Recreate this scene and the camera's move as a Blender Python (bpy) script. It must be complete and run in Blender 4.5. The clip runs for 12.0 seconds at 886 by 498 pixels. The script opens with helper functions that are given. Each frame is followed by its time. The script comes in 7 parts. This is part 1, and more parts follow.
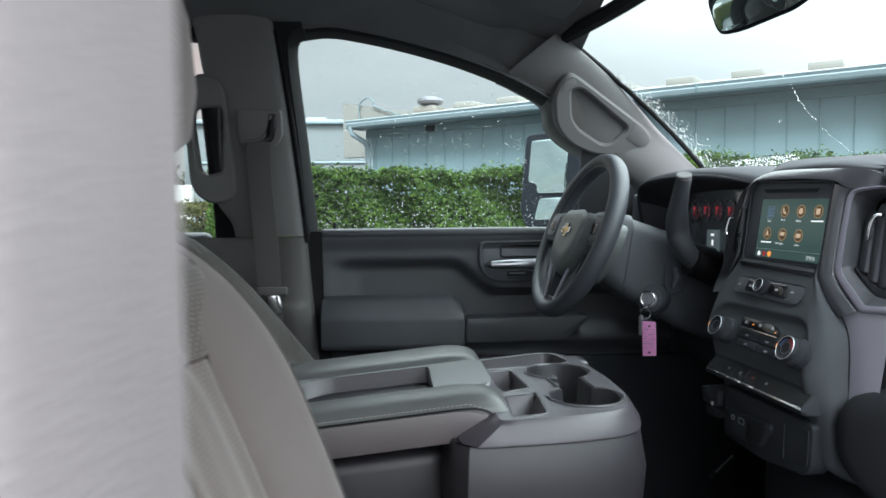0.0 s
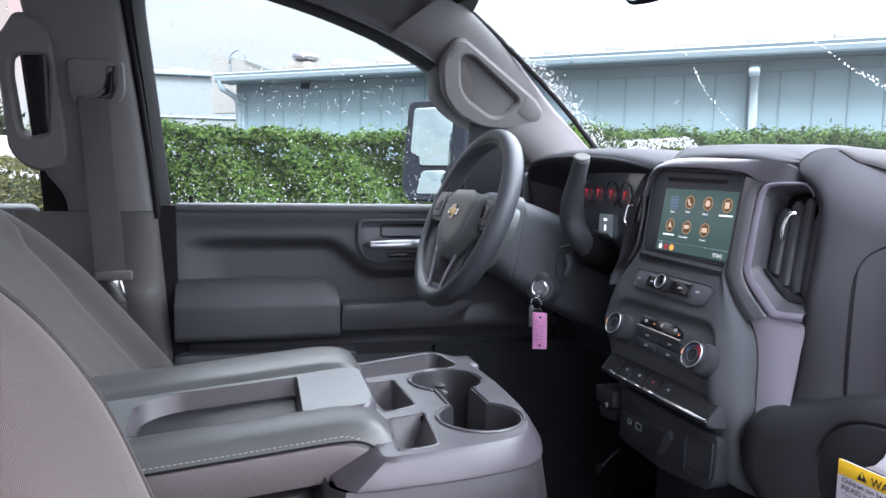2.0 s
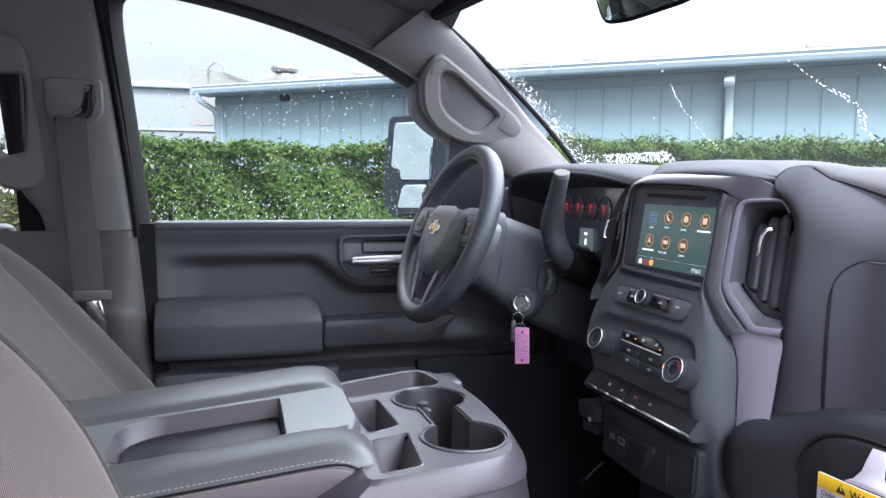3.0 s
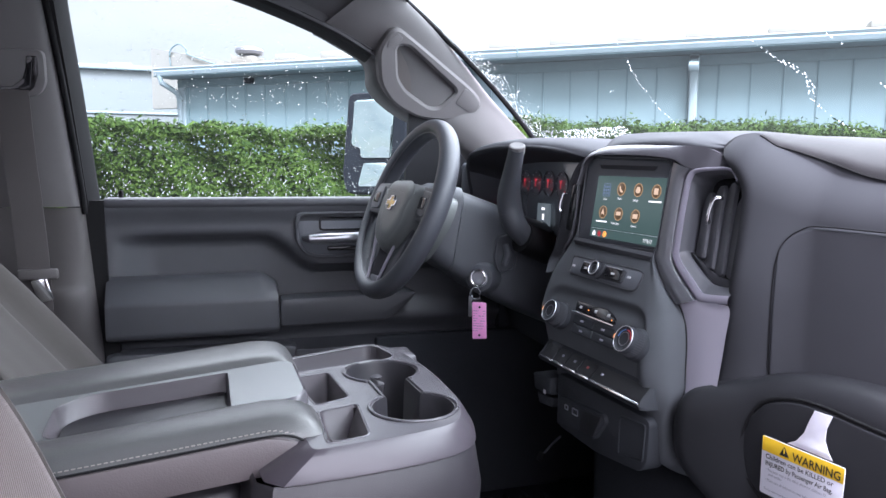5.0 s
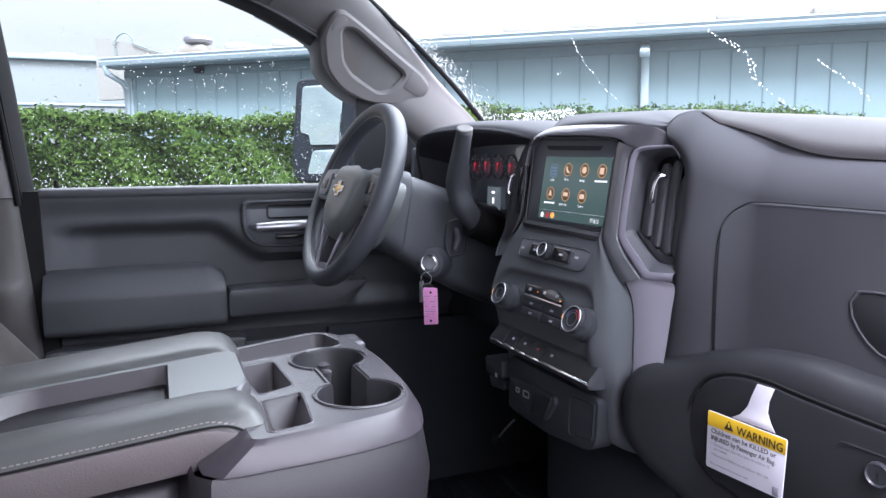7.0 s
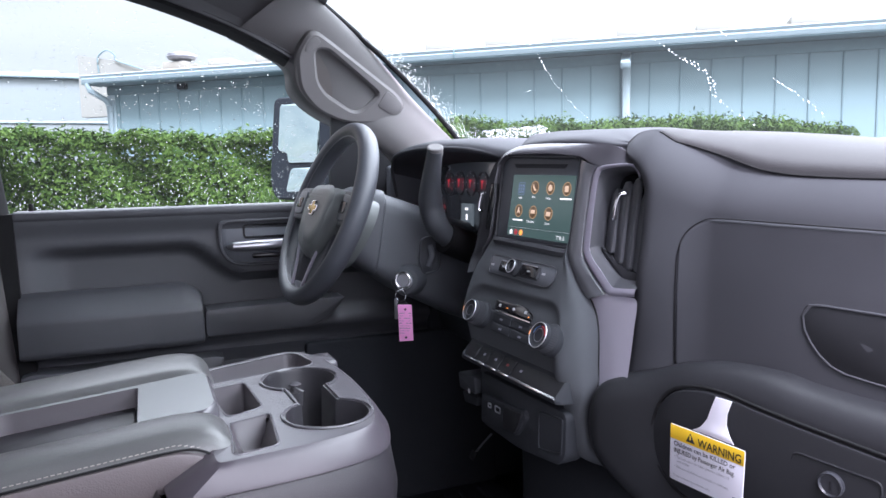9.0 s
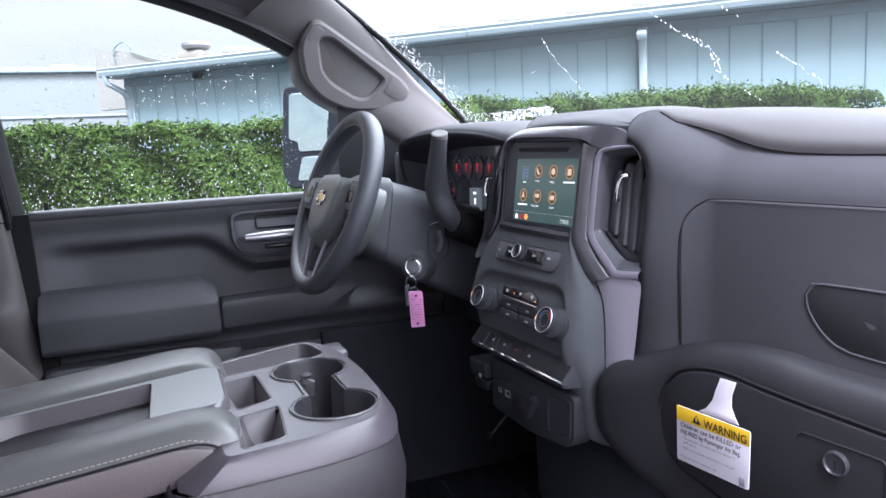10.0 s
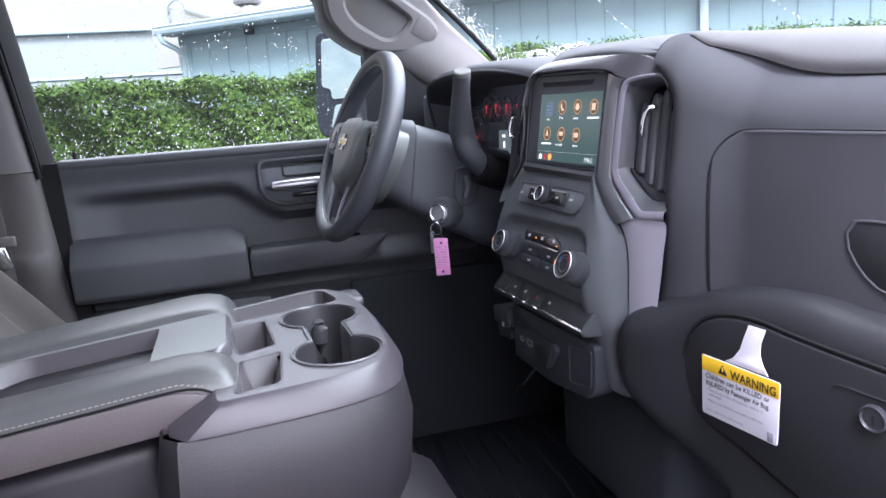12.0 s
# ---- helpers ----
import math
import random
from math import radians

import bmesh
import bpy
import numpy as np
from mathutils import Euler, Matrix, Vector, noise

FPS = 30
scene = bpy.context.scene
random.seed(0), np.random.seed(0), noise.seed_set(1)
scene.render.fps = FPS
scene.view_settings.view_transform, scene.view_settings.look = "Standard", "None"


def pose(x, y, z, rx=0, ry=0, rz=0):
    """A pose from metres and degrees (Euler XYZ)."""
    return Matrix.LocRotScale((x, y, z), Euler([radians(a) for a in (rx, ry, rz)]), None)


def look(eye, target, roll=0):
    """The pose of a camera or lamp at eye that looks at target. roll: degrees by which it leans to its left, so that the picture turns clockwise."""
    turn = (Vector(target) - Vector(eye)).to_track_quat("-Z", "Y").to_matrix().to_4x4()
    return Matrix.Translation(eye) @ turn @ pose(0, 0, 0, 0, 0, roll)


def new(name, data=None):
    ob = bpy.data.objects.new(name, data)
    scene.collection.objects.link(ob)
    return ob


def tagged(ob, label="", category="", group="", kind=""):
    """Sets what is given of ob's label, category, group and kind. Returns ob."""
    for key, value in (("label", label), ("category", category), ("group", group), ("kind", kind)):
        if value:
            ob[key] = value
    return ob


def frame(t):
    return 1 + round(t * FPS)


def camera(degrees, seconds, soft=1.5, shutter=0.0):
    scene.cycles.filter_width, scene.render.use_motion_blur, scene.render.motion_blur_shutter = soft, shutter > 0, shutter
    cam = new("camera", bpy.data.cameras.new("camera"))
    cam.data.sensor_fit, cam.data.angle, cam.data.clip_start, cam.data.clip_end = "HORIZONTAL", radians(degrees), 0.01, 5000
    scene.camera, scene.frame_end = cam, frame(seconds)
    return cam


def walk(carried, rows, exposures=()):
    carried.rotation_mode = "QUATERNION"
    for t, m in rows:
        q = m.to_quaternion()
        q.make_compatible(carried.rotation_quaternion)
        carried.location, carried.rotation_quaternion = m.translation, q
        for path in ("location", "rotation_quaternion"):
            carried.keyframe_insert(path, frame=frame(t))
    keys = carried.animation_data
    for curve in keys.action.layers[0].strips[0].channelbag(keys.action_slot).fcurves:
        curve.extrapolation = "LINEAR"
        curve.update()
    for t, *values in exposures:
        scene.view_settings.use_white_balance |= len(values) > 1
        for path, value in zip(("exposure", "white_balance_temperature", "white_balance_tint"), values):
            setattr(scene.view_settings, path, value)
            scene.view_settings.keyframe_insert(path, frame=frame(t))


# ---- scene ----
cam = camera(63.1, 12.0, soft=1.5, shutter=0.4)
PATH = [
    (0, (0.019, 0.006, 1.396), (0.169, 1.998, 1.299), -0.5),
    (0.5, (0.074, 0.115, 1.415), (0.267, 2.1, 1.267), 0.4),
    (1, (0.068, 0.145, 1.417), (0.332, 2.118, 1.227), 0.8),
    (1.5, (0.043, 0.157, 1.422), (0.422, 2.108, 1.198), 1.3),
    (2, (0.034, 0.164, 1.428), (0.521, 2.093, 1.227), 1.0),
    (2.5, (0.028, 0.164, 1.433), (0.55, 2.085, 1.237), 1.2),
    (3, (0.032, 0.162, 1.44), (0.57, 2.081, 1.267), 0.5),
    (5, (0.059, 0.164, 1.42), (0.676, 2.054, 1.207), 0.4),
    (5.5, (0.058, 0.159, 1.418), (0.682, 2.046, 1.198), 0.1),
    (6, (0.067, 0.16, 1.415), (0.713, 2.039, 1.183), -0.6),
    (6.5, (0.076, 0.173, 1.406), (0.781, 2.027, 1.153), -0.6),
    (7, (0.08, 0.172, 1.41), (0.803, 2.021, 1.168), -0.4),
    (9, (0.1, 0.149, 1.421), (0.856, 1.989, 1.211), -1.2),
    (9.5, (0.12, 0.144, 1.43), (0.859, 1.986, 1.183), -2.3),
    (10, (0.122, 0.138, 1.432), (0.818, 1.994, 1.168), -3.3),
    (10.5, (0.147, 0.132, 1.434), (0.814, 1.995, 1.148), -4.0),
    (11, (0.167, 0.135, 1.431), (0.811, 2.003, 1.123), -4.4),
    (11.5, (0.195, 0.155, 1.414), (0.765, 2.043, 1.082), -4.4),
    (12, (0.188, 0.165, 1.404), (0.726, 2.054, 1.028), -4.3),
]
walk(cam, [(t, look(eye, target, roll)) for t, eye, target, roll in PATH],
     exposures=[(0.0, 1.99, 5900, 7), (0.6, 2.40, 5850, 14), (1.0, 2.57, 5820, 18), (5.0, 2.62, 5790, 22), (11.0, 2.59, 5790, 23), (12.0, 2.80, 5780, 23)])

# ---- world, sun ----
world = bpy.data.worlds.new("sky")
scene.world = world
world.use_nodes = True
wn, wl = world.node_tree.nodes, world.node_tree.links
wn.clear()
sky = wn.new("ShaderNodeTexSky")
sky.sky_type, sky.sun_disc = "NISHITA", False
SUN_EL, SUN_AZ = 57.0, 198.0
sky.sun_elevation, sky.sun_rotation = radians(SUN_EL), radians(SUN_AZ)
bg_sky, bg_cloud, add, wout = wn.new("ShaderNodeBackground"), wn.new("ShaderNodeBackground"), wn.new("ShaderNodeAddShader"), wn.new("ShaderNodeOutputWorld")
bg_sky.inputs[1].default_value = 0.004
wl.new(sky.outputs[0], bg_sky.inputs[0])
coords, noise_c, ramp_c = wn.new("ShaderNodeTexCoord"), wn.new("ShaderNodeTexNoise"), wn.new("ShaderNodeValToRGB")
map_c = wn.new("ShaderNodeMapping")
map_c.inputs["Scale"].default_value = (1.0, 1.0, 3.5)
noise_c.inputs["Scale"].default_value, noise_c.inputs["Detail"].default_value = 2.2, 5.0
ramp_c.color_ramp.elements[0].position, ramp_c.color_ramp.elements[0].color = 0.35, (0.80, 0.80, 0.785, 1)
ramp_c.color_ramp.elements[1].position, ramp_c.color_ramp.elements[1].color = 0.65, (1.0, 0.97, 0.92, 1)
wl.new(coords.outputs["Generated"], map_c.inputs[0])
wl.new(map_c.outputs[0], noise_c.inputs["Vector"])
wl.new(noise_c.outputs["Fac"], ramp_c.inputs[0])
# overcast evening sky: brightest overhead, with one warm cloud low down behind the driver
bright, span = wn.new("ShaderNodeVectorMath"), wn.new("ShaderNodeMapRange")
bright.operation, bright.inputs[1].default_value = "DOT_PRODUCT", (0.30, -0.15, 0.90)
span.inputs["From Min"].default_value, span.inputs["From Max"].default_value = -0.04, 0.95
span.inputs["To Min"].default_value, span.inputs["To Max"].default_value = 0.165, 2.25
span.interpolation_type = "SMOOTHERSTEP"
wl.new(coords.outputs["Generated"], bright.inputs[0])
wl.new(bright.outputs["Value"], span.inputs["Value"])
wl.new(span.outputs["Result"], bg_cloud.inputs[1])
rear_dot, rear_span, warm, lit_cloud = wn.new("ShaderNodeVectorMath"), wn.new("ShaderNodeMapRange"), wn.new("ShaderNodeMix"), wn.new("ShaderNodeMath")
rear_dot.operation, rear_dot.inputs[1].default_value = "DOT_PRODUCT", Vector((-0.42, 0.86, 0.27)).normalized()
rear_span.inputs["From Min"].default_value, rear_span.inputs["From Max"].default_value = 0.955, 0.992
wl.new(coords.outputs["Generated"], rear_dot.inputs[0])
wl.new(rear_dot.outputs["Value"], rear_span.inputs["Value"])
lit_cloud.operation = "MULTIPLY"
wl.new(rear_span.outputs["Result"], lit_cloud.inputs[0])
wl.new(noise_c.outputs["Fac"], lit_cloud.inputs[1])
warm.data_type, warm.blend_type = "RGBA", "MULTIPLY"
warm.inputs["B"].default_value = (1.0, 0.44, 0.16, 1)
wl.new(lit_cloud.outputs[0], warm.inputs["Factor"])
wl.new(ramp_c.outputs[0], warm.inputs["A"])
wl.new(warm.outputs["Result"], bg_cloud.inputs[0])
wl.new(bg_sky.outputs[0], add.inputs[0])
wl.new(bg_cloud.outputs[0], add.inputs[1])
wl.new(add.outputs[0], wout.inputs[0])

sun_data = bpy.data.lights.new("sun", "SUN")
sun_data.energy, sun_data.angle, sun_data.color = 2.1, radians(20), (0.97, 0.905, 0.905)
sun = new("sun", sun_data)
sun.rotation_euler = (radians(90 - SUN_EL), 0, radians(180 - SUN_AZ))


# ---- materials ----
def material(name, color, rough=0.6, metal=0.0, bump=0.0, scale=400.0, vary=0.12, vary_scale=12.0, spec=0.5, sheen=0.0, coat=0.0, weave=0.0):
    m = bpy.data.materials.new(name)
    m.use_nodes = True
    n, l = m.node_tree.nodes, m.node_tree.links
    b = n["Principled BSDF"]
    b.inputs["Base Color"].default_value = (*color, 1)
    b.inputs["Roughness"].default_value, b.inputs["Metallic"].default_value = rough, metal
    b.inputs["Specular IOR Level"].default_value = spec
    b.inputs["Sheen Weight"].default_value, b.inputs["Coat Weight"].default_value = sheen, coat
    tc = n.new("ShaderNodeTexCoord")
    if vary:
        big, mix = n.new("ShaderNodeTexNoise"), n.new("ShaderNodeMix")
        big.inputs["Scale"].default_value, big.inputs["Detail"].default_value = vary_scale, 6.0
        l.new(tc.outputs["Object"], big.inputs["Vector"])
        mix.data_type = "RGBA"
        mix.inputs["A"].default_value = (*[c * (1 - vary) for c in color], 1)
        mix.inputs["B"].default_value = (*[min(1, c * (1 + vary)) for c in color], 1)
        l.new(big.outputs["Fac"], mix.inputs["Factor"])
        l.new(mix.outputs["Result"], b.inputs["Base Color"])
        rr = n.new("ShaderNodeMapRange")
        rr.inputs["To Min"].default_value, rr.inputs["To Max"].default_value = max(0.02, rough - vary * 0.4), min(1, rough + vary * 0.4)
        l.new(big.outputs["Fac"], rr.inputs["Value"])
        l.new(rr.outputs["Result"], b.inputs["Roughness"])
    if bump:
        bp = n.new("ShaderNodeBump")
        bp.inputs["Strength"].default_value, bp.inputs["Distance"].default_value = bump, 0.0006
        if weave:
            wave = n.new("ShaderNodeTexWave")
            wave.inputs["Scale"].default_value, wave.inputs["Distortion"].default_value = weave, 1.2
            l.new(tc.outputs["Object"], wave.inputs["Vector"])
            l.new(wave.outputs["Fac"], bp.inputs["Height"])
        else:
            fine = n.new("ShaderNodeTexVoronoi")
            fine.inputs["Scale"].default_value = scale
            l.new(tc.outputs["Object"], fine.inputs["Vector"])
            l.new(fine.outputs["Distance"], bp.inputs["Height"])
        l.new(bp.outputs["Normal"], b.inputs["Normal"])
    return m


def glowing(name, color, strength):
    m = bpy.data.materials.new(name)
    m.use_nodes = True
    b = m.node_tree.nodes["Principled BSDF"]
    b.inputs["Base Color"].default_value = (*[c * 0.1 for c in color], 1)
    b.inputs["Emission Color"].default_value, b.inputs["Emission Strength"].default_value = (*color, 1), strength
    b.inputs["Roughness"].default_value = 0.3
    return m


def clear(name, color=(1, 1, 1), rough=0.0, ior=1.05, thin=True):
    m = bpy.data.materials.new(name)
    m.use_nodes = True
    n, l = m.node_tree.nodes, m.node_tree.links
    n.clear()
    out = n.new("ShaderNodeOutputMaterial")
    if thin:
        tr, gl, fr, mx = n.new("ShaderNodeBsdfTransparent"), n.new("ShaderNodeBsdfGlossy"), n.new("ShaderNodeLayerWeight"), n.new("ShaderNodeMixShader")
        tr.inputs[0].default_value = (*color, 1)
        gl.inputs["Roughness"].default_value = 0.02
        fr.inputs["Blend"].default_value = 0.5
        pw, mul = n.new("ShaderNodeMath"), n.new("ShaderNodeMath")
        pw.operation, pw.inputs[1].default_value = "POWER", 4.0
        mul.operation, mul.inputs[1].default_value, mul.inputs[2].default_value = "MULTIPLY_ADD", 0.22, 0.006
        l.new(fr.outputs["Facing"], pw.inputs[0])
        l.new(pw.outputs[0], mul.inputs[0])
        l.new(mul.outputs[0], mx.inputs[0])
        film, veil = n.new("ShaderNodeBsdfTranslucent"), n.new("ShaderNodeMixShader")
        film.inputs[0].default_value, veil.inputs[0].default_value = (0.86, 0.95, 0.93, 1), 0.007
        l.new(tr.outputs[0], veil.inputs[1])
        l.new(film.outputs[0], veil.inputs[2])
        l.new(veil.outputs[0], mx.inputs[1])
        l.new(gl.outputs[0], mx.inputs[2])
        l.new(mx.outputs[0], out.inputs[0])
    else:
        g = n.new("ShaderNodeBsdfGlass")
        g.inputs["Color"].default_value = (*color, 1)
        g.inputs["Roughness"].default_value, g.inputs["IOR"].default_value = rough, ior
        l.new(g.outputs[0], out.inputs[0])
    return m


DASH = material("dash_plastic", (0.053, 0.055, 0.062), 0.72, bump=0.10, scale=1300, spec=0.16)
DASH_LOW = material("lower_dash_plastic", (0.0205, 0.0215, 0.0245), 0.5, bump=0.15, scale=1200, spec=0.3)
DASH_TOP = material("dash_top_pad", (0.034, 0.033, 0.035), 0.66, bump=0.3, scale=900, spec=0.25)
SHROUD = material("column_plastic", (0.068, 0.074, 0.085), 0.48, bump=0.2, scale=1100)
PANEL_MATTE = material("matte_panel_plastic", (0.036, 0.039, 0.045), 0.6, bump=0.12, scale=1200, spec=0.15)
BODY_MATTE = material("stack_plastic", (0.082, 0.088, 0.097), 0.75, bump=0.12, scale=1200, spec=0.15)
# Gauge face paled in colour to imitate reflections and haze on its lens.
LENS_HAZE = material("gauge_lens_haze", (0.20, 0.215, 0.24), 0.20, vary=0.05, coat=1.0)
SILVER_MID = material("grey_silver_paint", (0.33, 0.32, 0.385), 0.40, metal=0.25, bump=0.05, scale=2000, vary=0.04)
DASH_DARK = material("dark_plastic", (0.094, 0.102, 0.117), 0.42, bump=0.12, scale=1200)
DOOR_PLASTIC = material("door_plastic", (0.060, 0.063, 0.071), 0.45, bump=0.25, scale=800)
GLOSS = material("gloss_black", (0.012, 0.012, 0.014), 0.12, vary=0.0)
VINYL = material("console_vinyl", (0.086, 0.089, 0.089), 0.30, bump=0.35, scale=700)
# Console vinyl for sides and undersides, their shade put into the colour.
VINYL_SHADED = material("shaded_console_vinyl", (0.0235, 0.022, 0.026), 0.46, bump=0.25, scale=1000)
CONSOLE = material("console_plastic", (0.090, 0.089, 0.098), 0.24, bump=0.12, scale=1100, vary=0.05)
# Console plastic with a darker colour to dim light on the sloping edge.
EDGE_DIMMED = material("dimmed_edge_plastic", (0.060, 0.054, 0.064), 0.34, bump=0.12, scale=1100, vary=0.05)
# Console plastic darkened in colour to stand in for shade in its openings.
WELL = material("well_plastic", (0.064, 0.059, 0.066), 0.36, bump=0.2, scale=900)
# Lid plastic with a paler colour that imitates sky reflected on it.
LID_SHEEN = material("lid_plastic_sky_sheen", (0.185, 0.20, 0.20), 0.20, bump=0.05, scale=1100, vary=0.05, spec=0.7)
# Near-black copy of it, for the shade of the deepest openings.
WELL_DEEP_SHADE = material("deep_shade_well_plastic", (0.022, 0.022, 0.026), 0.45, bump=0.2, scale=900)
CLOTH = material("seat_cloth", (0.086, 0.068, 0.063), 0.9, bump=0.6, weave=420, sheen=0.25, spec=0.2)
CLOTH_DARK = material("seat_dark_cloth", (0.052, 0.047, 0.043), 0.9, bump=0.5, weave=420, sheen=0.2, spec=0.2)
PILLAR = material("pillar_trim", (0.118, 0.114, 0.115), 0.7, bump=0.2, scale=800)
PILLAR_NEAR = material("beige_pillar_trim", (0.185, 0.166, 0.168), 0.75, bump=0.3, scale=500, vary=0.25, vary_scale=9)
PILLAR_IN = material("pillar_recess", (0.12, 0.11, 0.107), 0.7, bump=0.2, scale=800)
PILLAR_LOW = material("pillar_lower_trim", (0.085, 0.08, 0.08), 0.55, bump=0.2, scale=800)
LINER = material("headliner_cloth", (0.10, 0.10, 0.105), 0.95, bump=0.3, scale=500, spec=0.1)
RUBBER = material("rubber_seal", (0.011, 0.011, 0.012), 0.7, bump=0.2, scale=300, spec=0.15)
MAT_FLOOR = material("floor_vinyl", (0.018, 0.020, 0.025), 0.40, bump=0.6, scale=260, spec=0.3)
WEBBING = material("belt_webbing", (0.075, 0.068, 0.068), 0.85, bump=0.8, weave=260)
# Airbag cover lighter than the rim, with reflected sky put into the colour.
HUB_SHEEN = material("airbag_plastic_sky_sheen", (0.125, 0.137, 0.137), 0.40, bump=0.25, scale=900)
LEATHER = material("wheel_urethane", (0.056, 0.061, 0.072), 0.44, bump=0.3, scale=1000)
SILVER = material("silver_paint", (0.47, 0.455, 0.53), 0.46, metal=0.2, bump=0.05, scale=2000, vary=0.04)
SILVER_DARK = material("dark_silver_paint", (0.16, 0.16, 0.18), 0.35, metal=0.5, vary=0.04)
PAD_SIDE = material("pad_side_vinyl", (0.098, 0.085, 0.088), 0.42, bump=0.3, scale=600)
CHROME = material("chrome", (0.75, 0.76, 0.78), 0.12, metal=1.0, vary=0.0)
BRUSHED = material("satin_chrome", (0.55, 0.56, 0.60), 0.28, metal=1.0, vary=0.0)
GOLD = material("gold_paint", (0.85, 0.60, 0.20), 0.3, metal=0.4, vary=0.0)
THREAD = material("pale_thread", (0.30, 0.28, 0.26), 0.8, vary=0.0)
PINK = material("pink_card", (0.85, 0.36, 0.68), 0.5, vary=0.05)
INK = material("dark_ink", (0.015, 0.015, 0.02), 0.6, vary=0.0)
PAPER = material("white_card", (0.78, 0.78, 0.86), 0.55, vary=0.03)
YELLOW = material("yellow_print", (0.85, 0.55, 0.02), 0.5, vary=0.0)
GREYINK = material("grey_ink", (0.25, 0.25, 0.3), 0.6, vary=0.0)
MARK = material("white_print", (0.5, 0.5, 0.52), 0.5, vary=0.0)
SCREEN = glowing("display_glow", (0.052, 0.088, 0.076), 0.22)
ICON = glowing("icon_ring_glow", (0.60, 0.36, 0.16), 0.15)
ICON_W = glowing("icon_glyph_glow", (0.7, 0.5, 0.32), 0.2)
ICON_B = glowing("icon_blue_glow", (0.19, 0.26, 0.36), 0.13)
LIT = glowing("white_glow", (0.8, 0.8, 0.75), 0.3)
RED = glowing("red_glow", (0.9, 0.05, 0.07), 0.085)
SATIN = material("satin_grey_paint", (0.042, 0.045, 0.053), 0.38, metal=0.0, vary=0.04)
BROW = material("glossy_silver_paint", (0.105, 0.105, 0.118), 0.26, metal=0.25, vary=0.03, coat=0.3)
# Dark copy of the silver trim, for its shaded part beside the screen.
SIDE_SHADED = material("shaded_silver_paint", (0.105, 0.108, 0.120), 0.22, vary=0.04, coat=0.5)
SLAT = material("vent_slat_plastic", (0.078, 0.082, 0.093), 0.5, bump=0.12, scale=1200)
RED_PRINT = material("red_print", (0.30, 0.05, 0.05), 0.5, vary=0.0)
BLUE_PRINT = material("blue_print", (0.08, 0.18, 0.40), 0.5, vary=0.0)
ICON_BACK = glowing("icon_disc_glow", (0.26, 0.16, 0.08), 0.07)
CARPET = material("black_carpet", (0.032, 0.035, 0.041), 0.95, bump=0.6, scale=300, spec=0.1)
AMBER = glowing("amber_glow", (1.0, 0.32, 0.05), 0.35)
GREY_GLOW = glowing("grey_display_glow", (0.09, 0.11, 0.11), 0.2)
GLASS = clear("window_glass", (0.87, 0.955, 0.925))
WATER = clear("rain_water", (1, 1, 1), 0.0, 1.33, thin=False)
MIRROR = material("mirror_silver", (0.62, 0.74, 0.74), 0.03, metal=1.0, vary=0.0)
WHITE_PAINT = material("white_car_paint", (0.75, 0.76, 0.78), 0.25, coat=0.6, vary=0.03)
EXT_BLACK = material("mirror_housing_plastic", (0.009, 0.011, 0.015), 0.7, bump=0.2, spec=0.1)
LEVER = material("lever_plastic", (0.062, 0.067, 0.077), 0.5, bump=0.2, scale=900)
WALL_BLUE = material("blue_grey_siding", (0.128, 0.185, 0.202), 0.6, vary=0.10, vary_scale=1.5, bump=0.1, scale=60)
WALL_SEAM = material("siding_joint", (0.095, 0.145, 0.16), 0.7)
GUTTER = material("gutter_paint", (0.19, 0.24, 0.26), 0.45, vary=0.08, vary_scale=3)
ROOFING = material("flat_roof", (0.17, 0.16, 0.14), 0.85, vary=0.15, vary_scale=2)
PARAPET = material("parapet_paint", (0.17, 0.17, 0.155), 0.8, vary=0.1, vary_scale=2)
WALL_PALE = material("pale_siding", (0.098, 0.112, 0.116), 0.7, vary=0.08, vary_scale=1)
ASPHALT = material("asphalt", (0.05, 0.05, 0.052), 0.9, bump=0.8, scale=80, vary=0.3, vary_scale=2)
HEDGE_CORE = material("hedge_core", (0.02, 0.032, 0.012), 1.0)
BARK = material("bark", (0.10, 0.075, 0.05), 0.95, bump=0.9, scale=40)
LAMP_PAINT = material("lamp_paint", (0.10, 0.10, 0.10), 0.6, vary=0.1)
CONCRETE = material("pale_concrete", (0.35, 0.34, 0.33), 0.9, vary=0.15, vary_scale=3)


